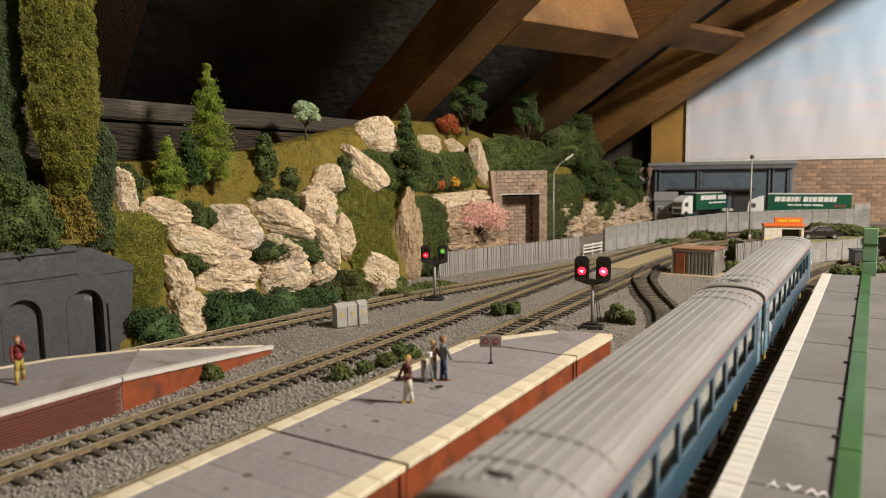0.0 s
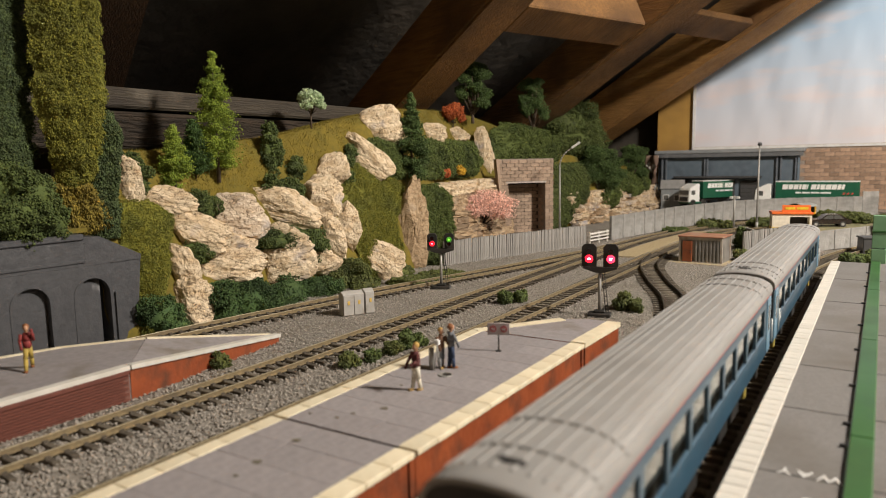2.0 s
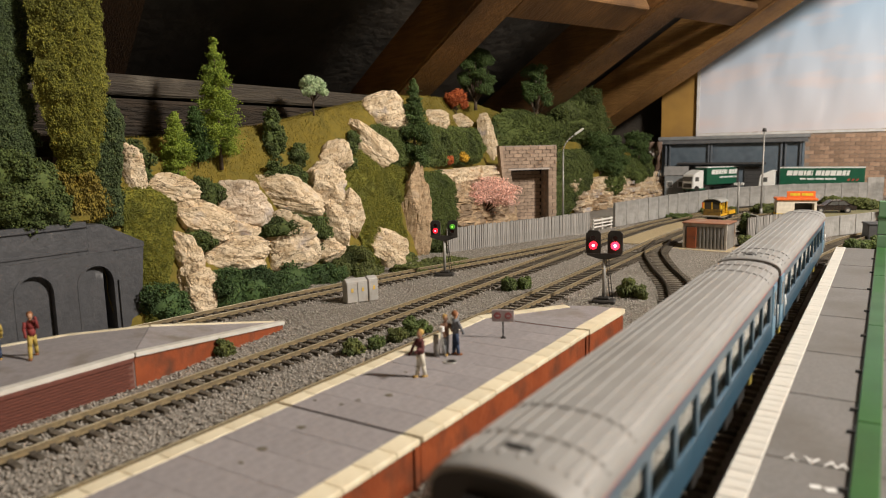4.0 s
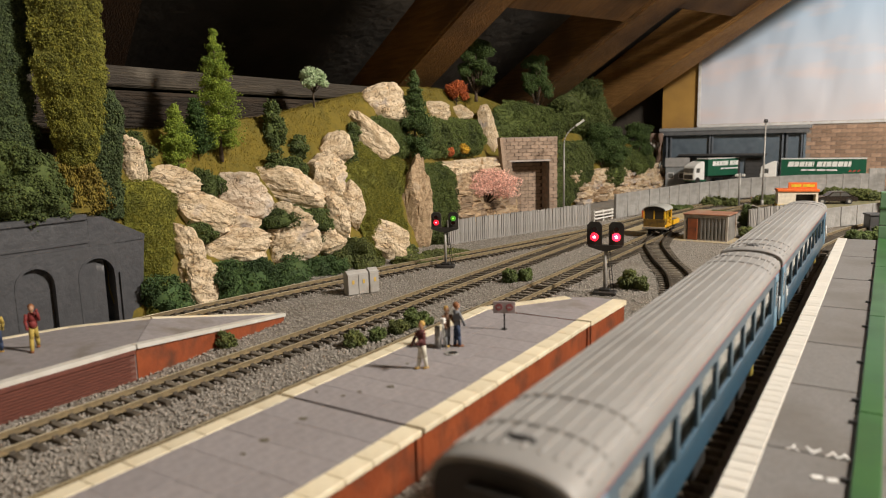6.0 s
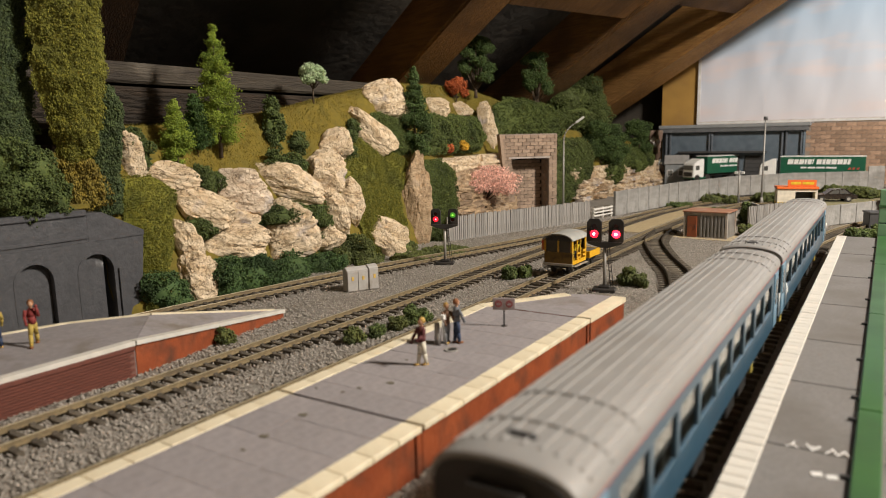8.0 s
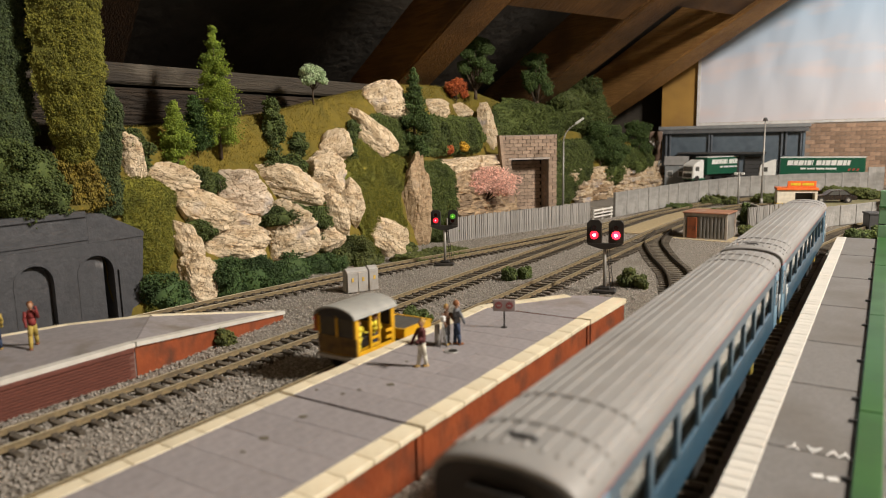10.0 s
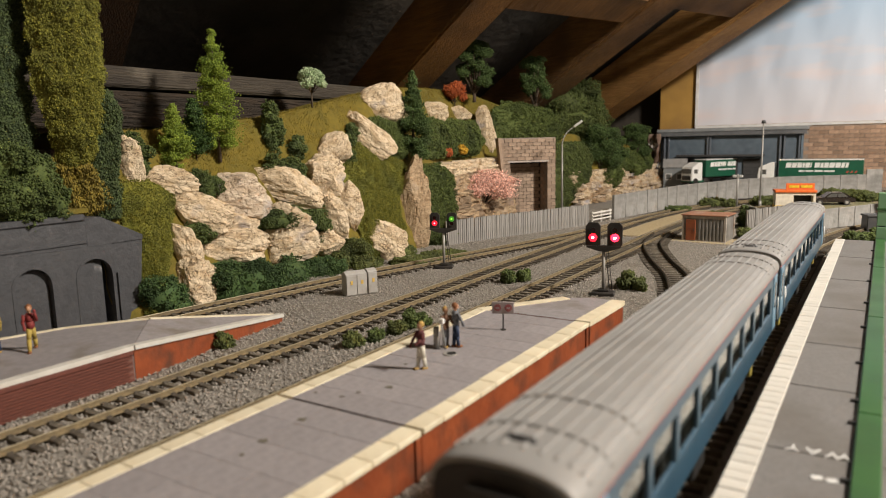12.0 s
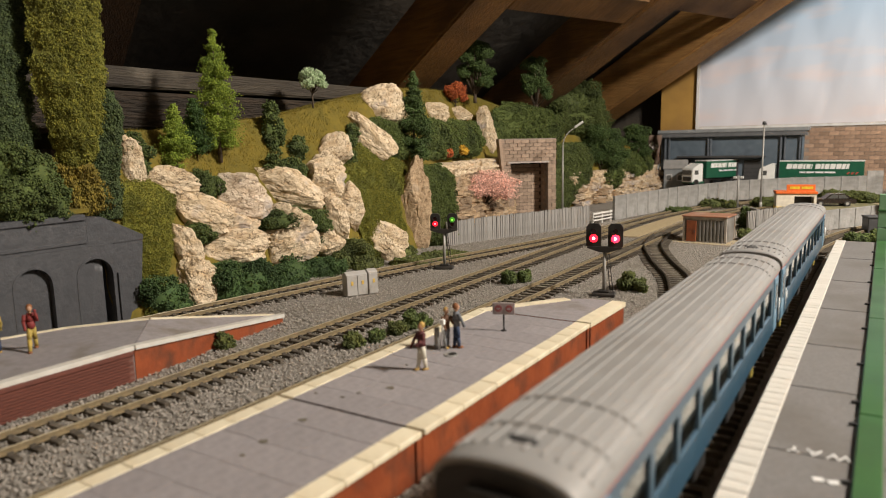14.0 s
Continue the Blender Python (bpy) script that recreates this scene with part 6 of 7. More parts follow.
def container_hut():
    th = thing("lineside_hut", "weathered grey corrugated hut with a red-brown door", "hut", m=pose(-0.187, 0.790, GROUND, 0, 0, -4))
    steel = mat("hut_steel", (0.29, 0.28, 0.26), (0.20, 0.19, 0.18), 60, 0.6, metal=0.2, dirt=(0.11, 0.10, 0.09), dscale=70, dlow=0.45, dhigh=0.75, stretch=(1, 1, 0.3))
    frame_m = mat("hut_frame", (0.44, 0.41, 0.37), (0.33, 0.29, 0.25), 100, 0.6, dirt=(0.25, 0.14, 0.08), dscale=80)
    w, d, h = 0.047, 0.036, 0.0285
    part("shell", boxed(0.001, w - 0.001, 0.0012, d, 0, h - 0.001), steel, th)
    for x in (0.0, w - 0.0024):
        part("corner_post", boxed(x, x + 0.0024, -0.0002, 0.0022, 0, h), frame_m, th)
        part("corner_post", boxed(x, x + 0.0024, d - 0.0018, d + 0.0004, 0, h), frame_m, th)
    part("top_rail", boxed(0.0024, w - 0.0024, -0.0002, 0.0018, h - 0.003, h), frame_m, th)
    part("bottom_rail", boxed(0.0024, w - 0.0024, -0.0002, 0.0018, 0, 0.0014), frame_m, th)
    door = part("door", boxed(0.0042, 0.0148, -0.0008, 0.0012, 0.001, h - 0.0042, bevel=0.0003), mat("hut_door", (0.30, 0.085, 0.03), (0.22, 0.06, 0.024), 120, 0.6, dirt=(0.12, 0.05, 0.03), dscale=90), th, "red-brown door")
    part("handle", boxed(0.0130, 0.0136, -0.0013, -0.0008, 0.011, 0.014), DARK_GREY, door)
    first = None
    for i in range(7):
        m = Matrix.Translation((0.0175 + i * 0.0039, 0, 0))
        if first is None:
            b = bmesh.new()
            prism(b, [(0, 0.0012), (0.0007, -0.0003), (0.0023, -0.0003), (0.0030, 0.0012)], "z", 0.0014, h - 0.003)
            first = part("rib", b, steel, th, m=m)
        else:
            again(first, m, th)
    part("roof", boxed(-0.0012, w + 0.0012, -0.0014, d + 0.0012, h, h + 0.0016, bevel=0.0004), mat("rusty_roof", (0.34, 0.17, 0.10), (0.24, 0.11, 0.07), 90, 0.7, dirt=(0.40, 0.36, 0.30), dscale=60), th, "rusty flat roof")
    tagged(part("hut_plinth", boxed(-0.012, 0.062, -0.009, 0.042, -0.002, 0.0004, bevel=0.0005), SAND, m=pose(-0.187, 0.790, GROUND, 0, 0, -4)), "brown earth pad under the lineside hut", "pad")


container_hut()

bm = bmesh.new()
prism(bm, [(-0.272, 0.80), (-0.240, 0.80), (-0.236, 0.98), (-0.218, 1.12), (-0.245, 1.12), (-0.262, 1.0)], "z", GROUND - 0.001, GROUND + 0.0012)
tagged(part("sand_bed", bm, SAND), "sandy strip between two model tracks", "ground patch", kind="structure")
bm = bmesh.new()
prism(bm, [(-0.118, 0.985), (-0.098, 0.915), (-0.062, 0.952), (-0.030, 1.006), (0.002, 1.066), (0.06, 1.126), (0.5, 1.2), (0.5, 1.30), (0.06, 1.30), (-0.02, 1.22), (-0.075, 1.16), (-0.125, 1.075)], "z", -0.0045, 0.011)
tagged(part("yard", bm, mat("yard_ground", (0.30, 0.25, 0.16), (0.18, 0.17, 0.09), 60, 0.95, bump=0.4, dirt=(0.15, 0.15, 0.06), dscale=25)), "raised brown and green yard surface", "ground", kind="structure")


def snack_kiosk():
    th = thing("snack_kiosk", "white and yellow snack kiosk with orange sign", "kiosk", m=pose(-0.122, 1.035, 0.011, 0, 0, 14))
    white = mat("kiosk_white", (0.72, 0.66, 0.56), None, 200, 0.5)
    orange = mat("kiosk_orange", (0.75, 0.16, 0.03), (0.65, 0.12, 0.02), 200, 0.5)
    yellow = mat("kiosk_yellow", (0.75, 0.52, 0.03), None, 200, 0.5)
    part("wall", boxed(0, 0.022, 0, 0.026, 0, 0.022), white, th)
    part("wall", boxed(0.046, 0.049, 0, 0.026, 0, 0.022), white, th)
    part("wall", boxed(0.022, 0.046, 0, 0.026, 0, 0.007), white, th)
    part("wall", boxed(0.022, 0.046, 0, 0.026, 0.0185, 0.022), white, th)
    part("wall", boxed(0.022, 0.046, 0.018, 0.026, 0.007, 0.0185), BLACK, th, "dark serving hatch inside")
    part("skirt", boxed(-0.0004, 0.0494, -0.0006, 0.0264, 0, 0.0045), yellow, th, "yellow skirting")
    part("counter", boxed(0.021, 0.047, -0.003, 0.001, 0.0066, 0.0078), yellow, th)
    part("roof", boxed(-0.0012, 0.0502, -0.002, 0.0275, 0.022, 0.0252, bevel=0.0005), orange, th, "orange roof edge")
    sign = part("sign", boxed(0.012, 0.047, 0.001, 0.0022, 0.0252, 0.0345, bevel=0.0003), orange, th, "orange roof sign")
    part("lettering_bar", boxed(0.016, 0.028, 0.0005, 0.001, 0.0285, 0.0318), yellow, sign)
    part("lettering_bar", boxed(0.030, 0.044, 0.0005, 0.001, 0.0285, 0.0318), yellow, sign)


snack_kiosk()


def parked_car():
    th = thing("parked_car", "dark saloon car parked in the yard", "car", m=pose(-0.083, 1.098, 0.011, 0, 0, 22))
    paint = mat("car_paint", (0.030, 0.022, 0.018), (0.022, 0.017, 0.014), 200, 0.25, coat=0.5)
    b = bmesh.new()
    prism(b, [(0, 0.004), (0.057, 0.004), (0.0575, 0.0092), (0.053, 0.0108), (0.0165, 0.0112), (0.002, 0.0096), (-0.0005, 0.0066)], "y", 0, 0.0225)
    bmesh.ops.bevel(b, geom=b.edges[:], offset=0.0008, segments=2, affect="EDGES")
    part("body", b, paint, th)
    b = bmesh.new()
    prism(b, [(0.0165, 0.0108), (0.0245, 0.0175), (0.042, 0.0178), (0.0525, 0.0108)], "y", 0.0014, 0.0211)
    bmesh.ops.bevel(b, geom=b.edges[:], offset=0.0009, segments=2, affect="EDGES")
    cabin = part("cabin", b, paint, th)
    for pts in ([(0.0195, 0.0114), (0.0255, 0.0165), (0.033, 0.0165), (0.033, 0.0114)], [(0.0342, 0.0114), (0.0342, 0.0165), (0.0412, 0.0165), (0.0475, 0.0114)]):
        part("window", prism(bmesh.new(), pts, "y", 0.0009, 0.0016), mat("car_glass", (0.10, 0.10, 0.095), None, 200, 0.1), cabin)
    for x in (0.0105, 0.0455):
        for y in (-0.0004, 0.0194):
            w = part("wheel", tube(bmesh.new(), (x, y, 0.0041), (x, y + 0.0035, 0.0041), 0.0041, n=16), BLACK, th)
            part("hub", tube(bmesh.new(), (x, y - 0.0002, 0.0041), (x, y, 0.0041), 0.0022, n=12), METAL, w)
    part("bumper", boxed(-0.0012, 0.0004, 0.001, 0.0215, 0.005, 0.0068), DARK_GREY, th)


parked_car()


def articulated_lorry(m, label):
    th = thing("articulated_lorry", label, "lorry", "lorries in the yard", m=m)
    green = mat("lorry_green", (0.012, 0.10, 0.055), (0.010, 0.08, 0.045), 100, 0.35, coat=0.2)
    white = mat("lorry_white", (0.80, 0.80, 0.78), (0.72, 0.72, 0.70), 100, 0.35)
    L, W = 0.1435, 0.033
    trailer = part("trailer", boxed(0.038, 0.038 + L, 0, W, 0.015, 0.0505, bevel=0.0006), green, th, "dark green box trailer")
    part("top_rail", boxed(0.0378, 0.0382 + L, -0.0003, W + 0.0003, 0.0505, 0.0522, bevel=0.0003), white, trailer, "white top rail")
    part("chassis", boxed(0.030, 0.036 + L, 0.008, W - 0.008, 0.010, 0.015), BLACK, th)
    x = 0.050
    for wd in (0.011, 0.009, 0.0095, 0.005, 0.0085, 0.003):
        part("lettering_bar", prism(bmesh.new(), [(x, 0.0365), (x + wd - 0.0012, 0.0365), (x + wd + 0.0006, 0.0460), (x + 0.0018, 0.0460)], "y", -0.0005, -0.0002), white, trailer)
        x += wd
    x += 0.004
    for wd in (0.010, 0.006, 0.009, 0.010, 0.0095, 0.007, 0.006):
        part("lettering_bar", prism(bmesh.new(), [(x, 0.0365), (x + wd - 0.0012, 0.0365), (x + wd + 0.0006, 0.0460), (x + 0.0018, 0.0460)], "y", -0.0005, -0.0002), white, trailer)
        x += wd
    x = 0.074
    for wd in (0.012, 0.015, 0.016, 0.020):
        part("lettering_bar", boxed(x, x + wd - 0.002, -0.0005, -0.0002, 0.0285, 0.0315), white, trailer)
        x += wd
    for i in range(3):
        b = bmesh.new()
        prism(b, [(0.153 + i * 0.007, 0.0265), (0.1565 + i * 0.007, 0.0265), (0.159 + i * 0.007, 0.0305), (0.1555 + i * 0.007, 0.0305)], "y", -0.0005, -0.0002)
        part("stripe", b, COACH_RED, trailer, "red slanting stripe")
    b = bmesh.new()
    prism(b, [(0, 0.007), (0.030, 0.007), (0.030, 0.0455), (0.024, 0.0470), (0.007, 0.0395), (0.002, 0.036), (0, 0.020)], "y", 0.001, W - 0.001)
    bmesh.ops.bevel(b, geom=b.edges[:], offset=0.0012, segments=2, affect="EDGES")
    cab = part("cab", b, white, th, "white tractor cab")
    part("windscreen", boxed(-0.0006, 0.002, 0.004, W - 0.004, 0.0235, 0.033), mat("car_glass", (0.10, 0.10, 0.095)), cab)
    part("side_window", boxed(0.006, 0.016, 0.0004, 0.0014, 0.0235, 0.0325), mat("car_glass", (0.10, 0.10, 0.095)), cab)
    part("grille", boxed(-0.0008, 0.001, 0.005, W - 0.005, 0.010, 0.019), BLACK, cab, "black grille")
    part("skirt", boxed(0.001, 0.034, 0.0005, W - 0.0005, 0.005, 0.0085), green, cab)
    for x in (0.010, 0.040, 0.128, 0.144, 0.160):
        for y in (0.0, W - 0.005):
            part("wheel", tube(bmesh.new(), (x, y, 0.0068), (x, y + 0.005, 0.0068), 0.0068, n=18), BLACK, th)
    return th


YARD_Z = 0.010
articulated_lorry(pose(-0.2135, 1.505, YARD_Z, 0, 0, 0), "dark green articulated lorry with a white cab")
articulated_lorry(pose(-0.338, 1.500, YARD_Z, 0, 0, 58), "dark green articulated lorry turned towards the depot")


def depot():
    th = thing("depot_building", "blue-grey depot with a broad flat canopy", "building")
    blue = mat("depot_blue", (0.11, 0.14, 0.175), (0.085, 0.115, 0.145), 80, 0.5, dirt=(0.05, 0.065, 0.085), dscale=30)
    pale = mat("depot_roof", (0.25, 0.26, 0.27), (0.20, 0.21, 0.22), 80, 0.5)
    part("wall", boxed(-0.435, -0.147, 1.612, 1.70, -0.004, 0.120), blue, th)
    part("roof", boxed(-0.440, -0.135, 1.595, 1.70, 0.1205, 0.128, bevel=0.001), pale, th, "pale grey flat roof")
    part("fascia", boxed(-0.438, -0.137, 1.597, 1.602, 0.1120, 0.1203), mat("depot_fascia", (0.13, 0.135, 0.145), None, 80, 0.5), th, "dark fascia")
    for x0, x1 in ((-0.430, -0.329), (-0.328, -0.183), (-0.182, -0.148)):
        part("wall_panel", boxed(x0, x1, 1.6095, 1.612, 0, 0.118, bevel=0.0003), blue, th)
    for x in (-0.424, -0.415, -0.331, -0.3255, -0.186, -0.178, -0.150):
        part("column", boxed(x - 0.0015, x + 0.0015, 1.6035, 1.6080, -0.004, 0.1118), mat("depot_column", (0.13, 0.15, 0.18), None, 80, 0.5), th)
    part("side_wall", boxed(-0.1468, -0.1432, 1.6025, 1.611, -0.004, 0.1118), mat("depot_side", (0.15, 0.20, 0.25), None, 80, 0.5), th, "paler blue side wall")
    part("dock_canopy", boxed(-0.395, -0.215, 1.590, 1.609, 0.066, 0.0705, bevel=0.0006), DARK_GREY, th, "dark loading canopy")
    for x in (-0.385, -0.335, -0.285, -0.240):
        d = part("shutter", boxed(x - 0.017, x + 0.017, 1.6065, 1.609, 0, 0.060), BLACK, th, "dark loading shutter")
        for k in range(6):
            part("slat", boxed(x - 0.0165, x + 0.0165, 1.6055, 1.6064, 0.002 + k * 0.0083, 0.0094 + k * 0.0083), DARK_GREY, d)
    off = thing("site_office", "small grey gatehouse with pitched roof", "hut", m=pose(-0.412, 1.555, -0.003, 0, 0, 12))
    wl = mat("office_wall", (0.20, 0.215, 0.225), None, 80, 0.6)
    part("wall", boxed(0, 0.046, 0, 0.03, 0, 0.048), wl, off)
    b = bmesh.new()
    prism(b, [(-0.003, 0.047), (0.033, 0.047), (0.0165, 0.066), (0.0135, 0.066)], "x", -0.002, 0.049)
    part("roof", b, mat("office_roof", (0.27, 0.265, 0.26), None, 80, 0.7), off, "grey pitched roof")
    for x in (0.004, 0.027):
        w = part("window", boxed(x, x + 0.013, -0.0008, 0.0006, 0.020, 0.034), mat("office_frame", (0.55, 0.55, 0.54), None, 80, 0.5), off)
        part("pane", boxed(x + 0.0014, x + 0.0116, -0.0011, -0.0008, 0.0215, 0.0325), mat("car_glass", (0.10, 0.10, 0.095)), w)


depot()


def equipment_box():
    th = thing("equipment_box", "dark grey lidded box beside the platform end", "box", m=pose(-0.012, 0.935, GROUND, 0, 0, 20))
    part("body", boxed(0, 0.026, 0, 0.02, 0, 0.0185, bevel=0.0006), DARK_GREY, th)
    part("lid", boxed(-0.001, 0.027, -0.001, 0.021, 0.0185, 0.0205, bevel=0.0004), DARK_GREY, th)
    shed = thing("brick_store", "small pinkish store with a dark gate", "hut", m=pose(0.022, 1.02, GROUND, 0, 0, 0))
    part("wall", boxed(0, 0.06, 0, 0.04, 0, 0.05), mat("store_wall", (0.33, 0.24, 0.21), (0.25, 0.18, 0.16), 100, 0.8), shed)
    part("roof", boxed(-0.002, 0.062, -0.003, 0.042, 0.05, 0.056, bevel=0.0006), mat("store_roof", (0.20, 0.12, 0.11), None, 100, 0.7), shed)
    part("gate", boxed(0.004, 0.03, -0.0015, 0.0, 0, 0.034), DARK_GREY, shed)


equipment_box()


def backdrop_cliff():
    """The papered end of the hill by the depot, with torn white edges."""
    bm = bmesh.new()
    cols = []
    for i in range(9):
        x = -0.462 + 0.035 * i / 8
        cols.append([bm.verts.new((x + 0.006 * noise.noise((i, j * 0.6, 2)), 1.60 + 0.03 * noise.noise((i * 0.8, j * 0.5, 5)) - 0.03 * (i / 8), 0.122 * j / 14 - 0.004)) for j in range(15)])
    for a, b in zip(cols, cols[1:]):
        for j in range(14):
            bm.faces.new((a[j], b[j], b[j + 1], a[j + 1])).smooth = True
    tagged(part("plaster_edge", bm, mat("brown_plaster", (0.20, 0.135, 0.10), (0.14, 0.09, 0.07), 60, 0.8, dirt=(0.75, 0.72, 0.68), dscale=38, dlow=0.6, dhigh=0.66)), "brown plaster hill end with white scuffs", "hill end", kind="structure")


backdrop_cliff()

# brick courses of the retaining wall under the sky print
tan = None
for r in range(15):
    bx = -0.145 + (0.009 if r % 2 else 0.0)
    while bx < 0.12:
        mm = Matrix.Translation((bx, 1.63, 0.0015 + r * 0.0083))
        if tan is None:
            tan = part("brick", boxed(0.0003, 0.0177, -0.0008, 0.0006, 0.0004, 0.0079, bevel=0.0002), BRICK_TAN, brick_wall, m=mm)
        else:
            again(tan, mm, brick_wall)
        bx += 0.018

# ---------------------------------------------------------------- figurines on the platforms
SKIN = mat("figure_skin", (0.50, 0.28, 0.17), None, 300, 0.6)
CLOTH = {
    "maroon": mat("cloth_maroon", (0.10, 0.022, 0.022), None, 400, 0.75),
    "white": mat("cloth_white", (0.68, 0.64, 0.54), None, 400, 0.75),
    "navy": mat("cloth_navy", (0.025, 0.045, 0.10), None, 400, 0.75),
    "grey": mat("cloth_grey", (0.16, 0.17, 0.19), None, 400, 0.75),
    "red": mat("cloth_red", (0.22, 0.03, 0.028), None, 400, 0.75),
    "mustard": mat("cloth_mustard", (0.42, 0.31, 0.07), None, 400, 0.75),
    "brown": mat("cloth_brown", (0.16, 0.08, 0.045), None, 400, 0.75),
    "blond": mat("hair_blond", (0.48, 0.30, 0.08), None, 400, 0.7),
    "auburn": mat("hair_auburn", (0.24, 0.09, 0.03), None, 400, 0.7),
    "hivis": mat("hivis_yellow", (0.80, 0.70, 0.06), (0.70, 0.58, 0.04), 300, 0.7),
}


def figure_mesh(top, legs, hair, stride=0.003, reach=0.004, raise_arm=0.0):
    """A cast figure about 23 mm high: one plain mesh in a few paints."""
    bm = bmesh.new()

    def limbs(p, q, r, r2, mi):
        tube(bm, p, q, r, r2, n=8, mi=mi)
    for s in (-1, 1):
        limbs((s * 0.0011, s * stride, 0.0004), (s * 0.0011, s * stride * 0.4, 0.0058), 0.00085, 0.0011, 1)
        limbs((s * 0.0011, s * stride * 0.4, 0.0055), (s * 0.0007, 0, 0.0116), 0.0011, 0.0014, 1)
        box(bm, s * 0.0011 - 0.0008, s * 0.0011 + 0.0008, s * stride - 0.0020, s * stride + 0.0009, 0, 0.0009, mi=3)
        hand_z = 0.0115 + (raise_arm if s > 0 else 0)
        limbs((s * 0.0024, 0, 0.0182), (s * 0.0030, -reach * 0.4, 0.0148), 0.0009, 0.0008, 0)
        limbs((s * 0.0030, -reach * 0.4, 0.0150), (s * 0.0024, -reach, hand_z), 0.0008, 0.0006, 0)
        bmesh.ops.create_uvsphere(bm, u_segments=8, v_segments=5, radius=0.0008, matrix=Matrix.Translation((s * 0.0024, -reach, hand_z)))
    limbs((0, 0, 0.0112), (0, 0, 0.0150), 0.0018, 0.0021, 0)
    limbs((0, 0, 0.0150), (0, 0, 0.0190), 0.0022, 0.0015, 0)
    limbs((0, 0, 0.0188), (0, 0, 0.0202), 0.0007, 0.0007, 2)
    n0 = len(bm.faces)
    bmesh.ops.create_uvsphere(bm, u_segments=12, v_segments=8, radius=0.0015, matrix=Matrix.Translation((0, -0.0002, 0.0212)) @ Matrix.Diagonal((0.85, 1, 1.15, 1)))
    bm.faces.ensure_lookup_table()
    for f in bm.faces[n0:]:
        f.material_index = 2
    n0 = len(bm.faces)
    bmesh.ops.create_uvsphere(bm, u_segments=12, v_segments=8, radius=0.0017, matrix=Matrix.Translation((0, 0.0004, 0.0218)) @ Matrix.Diagonal((0.9, 0.95, 1, 1)))
    bm.faces.ensure_lookup_table()
    for f in bm.faces[n0:]:
        f.material_index = 3
    for f in bm.faces:
        f.smooth = True
    return bm, (CLOTH[top], CLOTH[legs], SKIN, CLOTH[hair])


def figurine(x, y, z, turn, label, scale=1.0, **kw):
    bm, mats = figure_mesh(**kw)
    bmesh.ops.scale(bm, verts=bm.verts, vec=(scale, scale, scale))
    return tagged(part("figurine", bm, mats, m=pose(x, y, z, 0, 0, turn)), label, "figurine", "painted figurines")


figurine(-0.1655, 0.2385, PTOP, -20, "painted figurine with dark red top and white trousers", 0.92, top="maroon", legs="white", hair="blond", stride=0.0016, reach=0.0045, raise_arm=0.002)
figurine(-0.169, 0.2735, PTOP, 150, "painted figurine in blue trousers with one arm raised", 0.95, top="grey", legs="navy", hair="auburn", stride=0.0008, reach=0.003, raise_arm=0.009)
figurine(-0.1735, 0.2715, PTOP, 60, "painted figurine in brown and grey beside a stand", 0.86, top="brown", legs="grey", hair="blond", stride=0.001, reach=0.0035, raise_arm=0.003)
figurine(-0.353, 0.1685, PTOP, 60, "painted figurine with red jacket and mustard trousers", 1.0, top="red", legs="mustard", hair="auburn", stride=0.0050, reach=0.003, raise_arm=0.009)
figurine(-0.362, 0.1555, PTOP, 240, "painted figurine in a yellow top and navy trousers", 1.0, top="mustard", legs="navy", hair="blond", stride=0.003, reach=0.003)

stand = thing("bollard_stand", "grey bollard with a tripod stand on the platform", "stand", m=pose(-0.1765, 0.2675, PTOP))
part("bollard", tube(bmesh.new(), (0, 0, 0), (0, 0, 0.0105), 0.0014, 0.0013, n=10), METAL, stand)
for k in range(3):
    part("leg", tube(bmesh.new(), (0.0034 + 0.0018 * math.cos(k * 2.1), 0.0018 * math.sin(k * 2.1), 0), (0.0034, 0, 0.0125), 0.0003, n=5), METAL, stand)
part("head", boxed(0.0022, 0.0046, -0.001, 0.001, 0.0125, 0.0150, bevel=0.0003), COACH_WHITE, stand)
disc = thing("cover_disc", "round metal disc lying on the platform", "disc", m=pose(-0.1655, 0.2625, PTOP))
part("plate", tube(bmesh.new(), (0, 0, 0), (0, 0, 0.0005), 0.0034, 0.0033, n=24), METAL, disc)
part("hole", tube(bmesh.new(), (0.0008, 0, 0.0005), (0.0008, 0, 0.0007), 0.0021, n=20), BLACK, disc)
for sx, sy, sr in ((-0.1640, 0.2132, 0.0021), (-0.1715, 0.2024, 0.0012), (-0.1744, 0.1958, 0.0011), (-0.1719, 0.1709, 0.002), (-0.1705, 0.1509, 0.002), (-0.1324, 0.1899, 0.0012), (-0.1867, 0.1939, 0.0009), (-0.1754, 0.2406, 0.001), (-0.1686, 0.1402, 0.0013)):
    bm = bmesh.new()
    rr = random.Random(int(sr * 1e6))
    prism(bm, [(sr * rr.uniform(0.6, 1.1) * math.cos(a * 0.571), sr * 0.8 * rr.uniform(0.6, 1.1) * math.sin(a * 0.571)) for a in range(11)], "z", -0.0003, 0.00015)
    tagged(part("stain", bm, mat("tar_stain", (0.085, 0.075, 0.05), (0.15, 0.13, 0.10), 500, 0.8), m=pose(sx, sy, PTOP)), "dark glue stain on the platform paving", "stain", kind="structure")


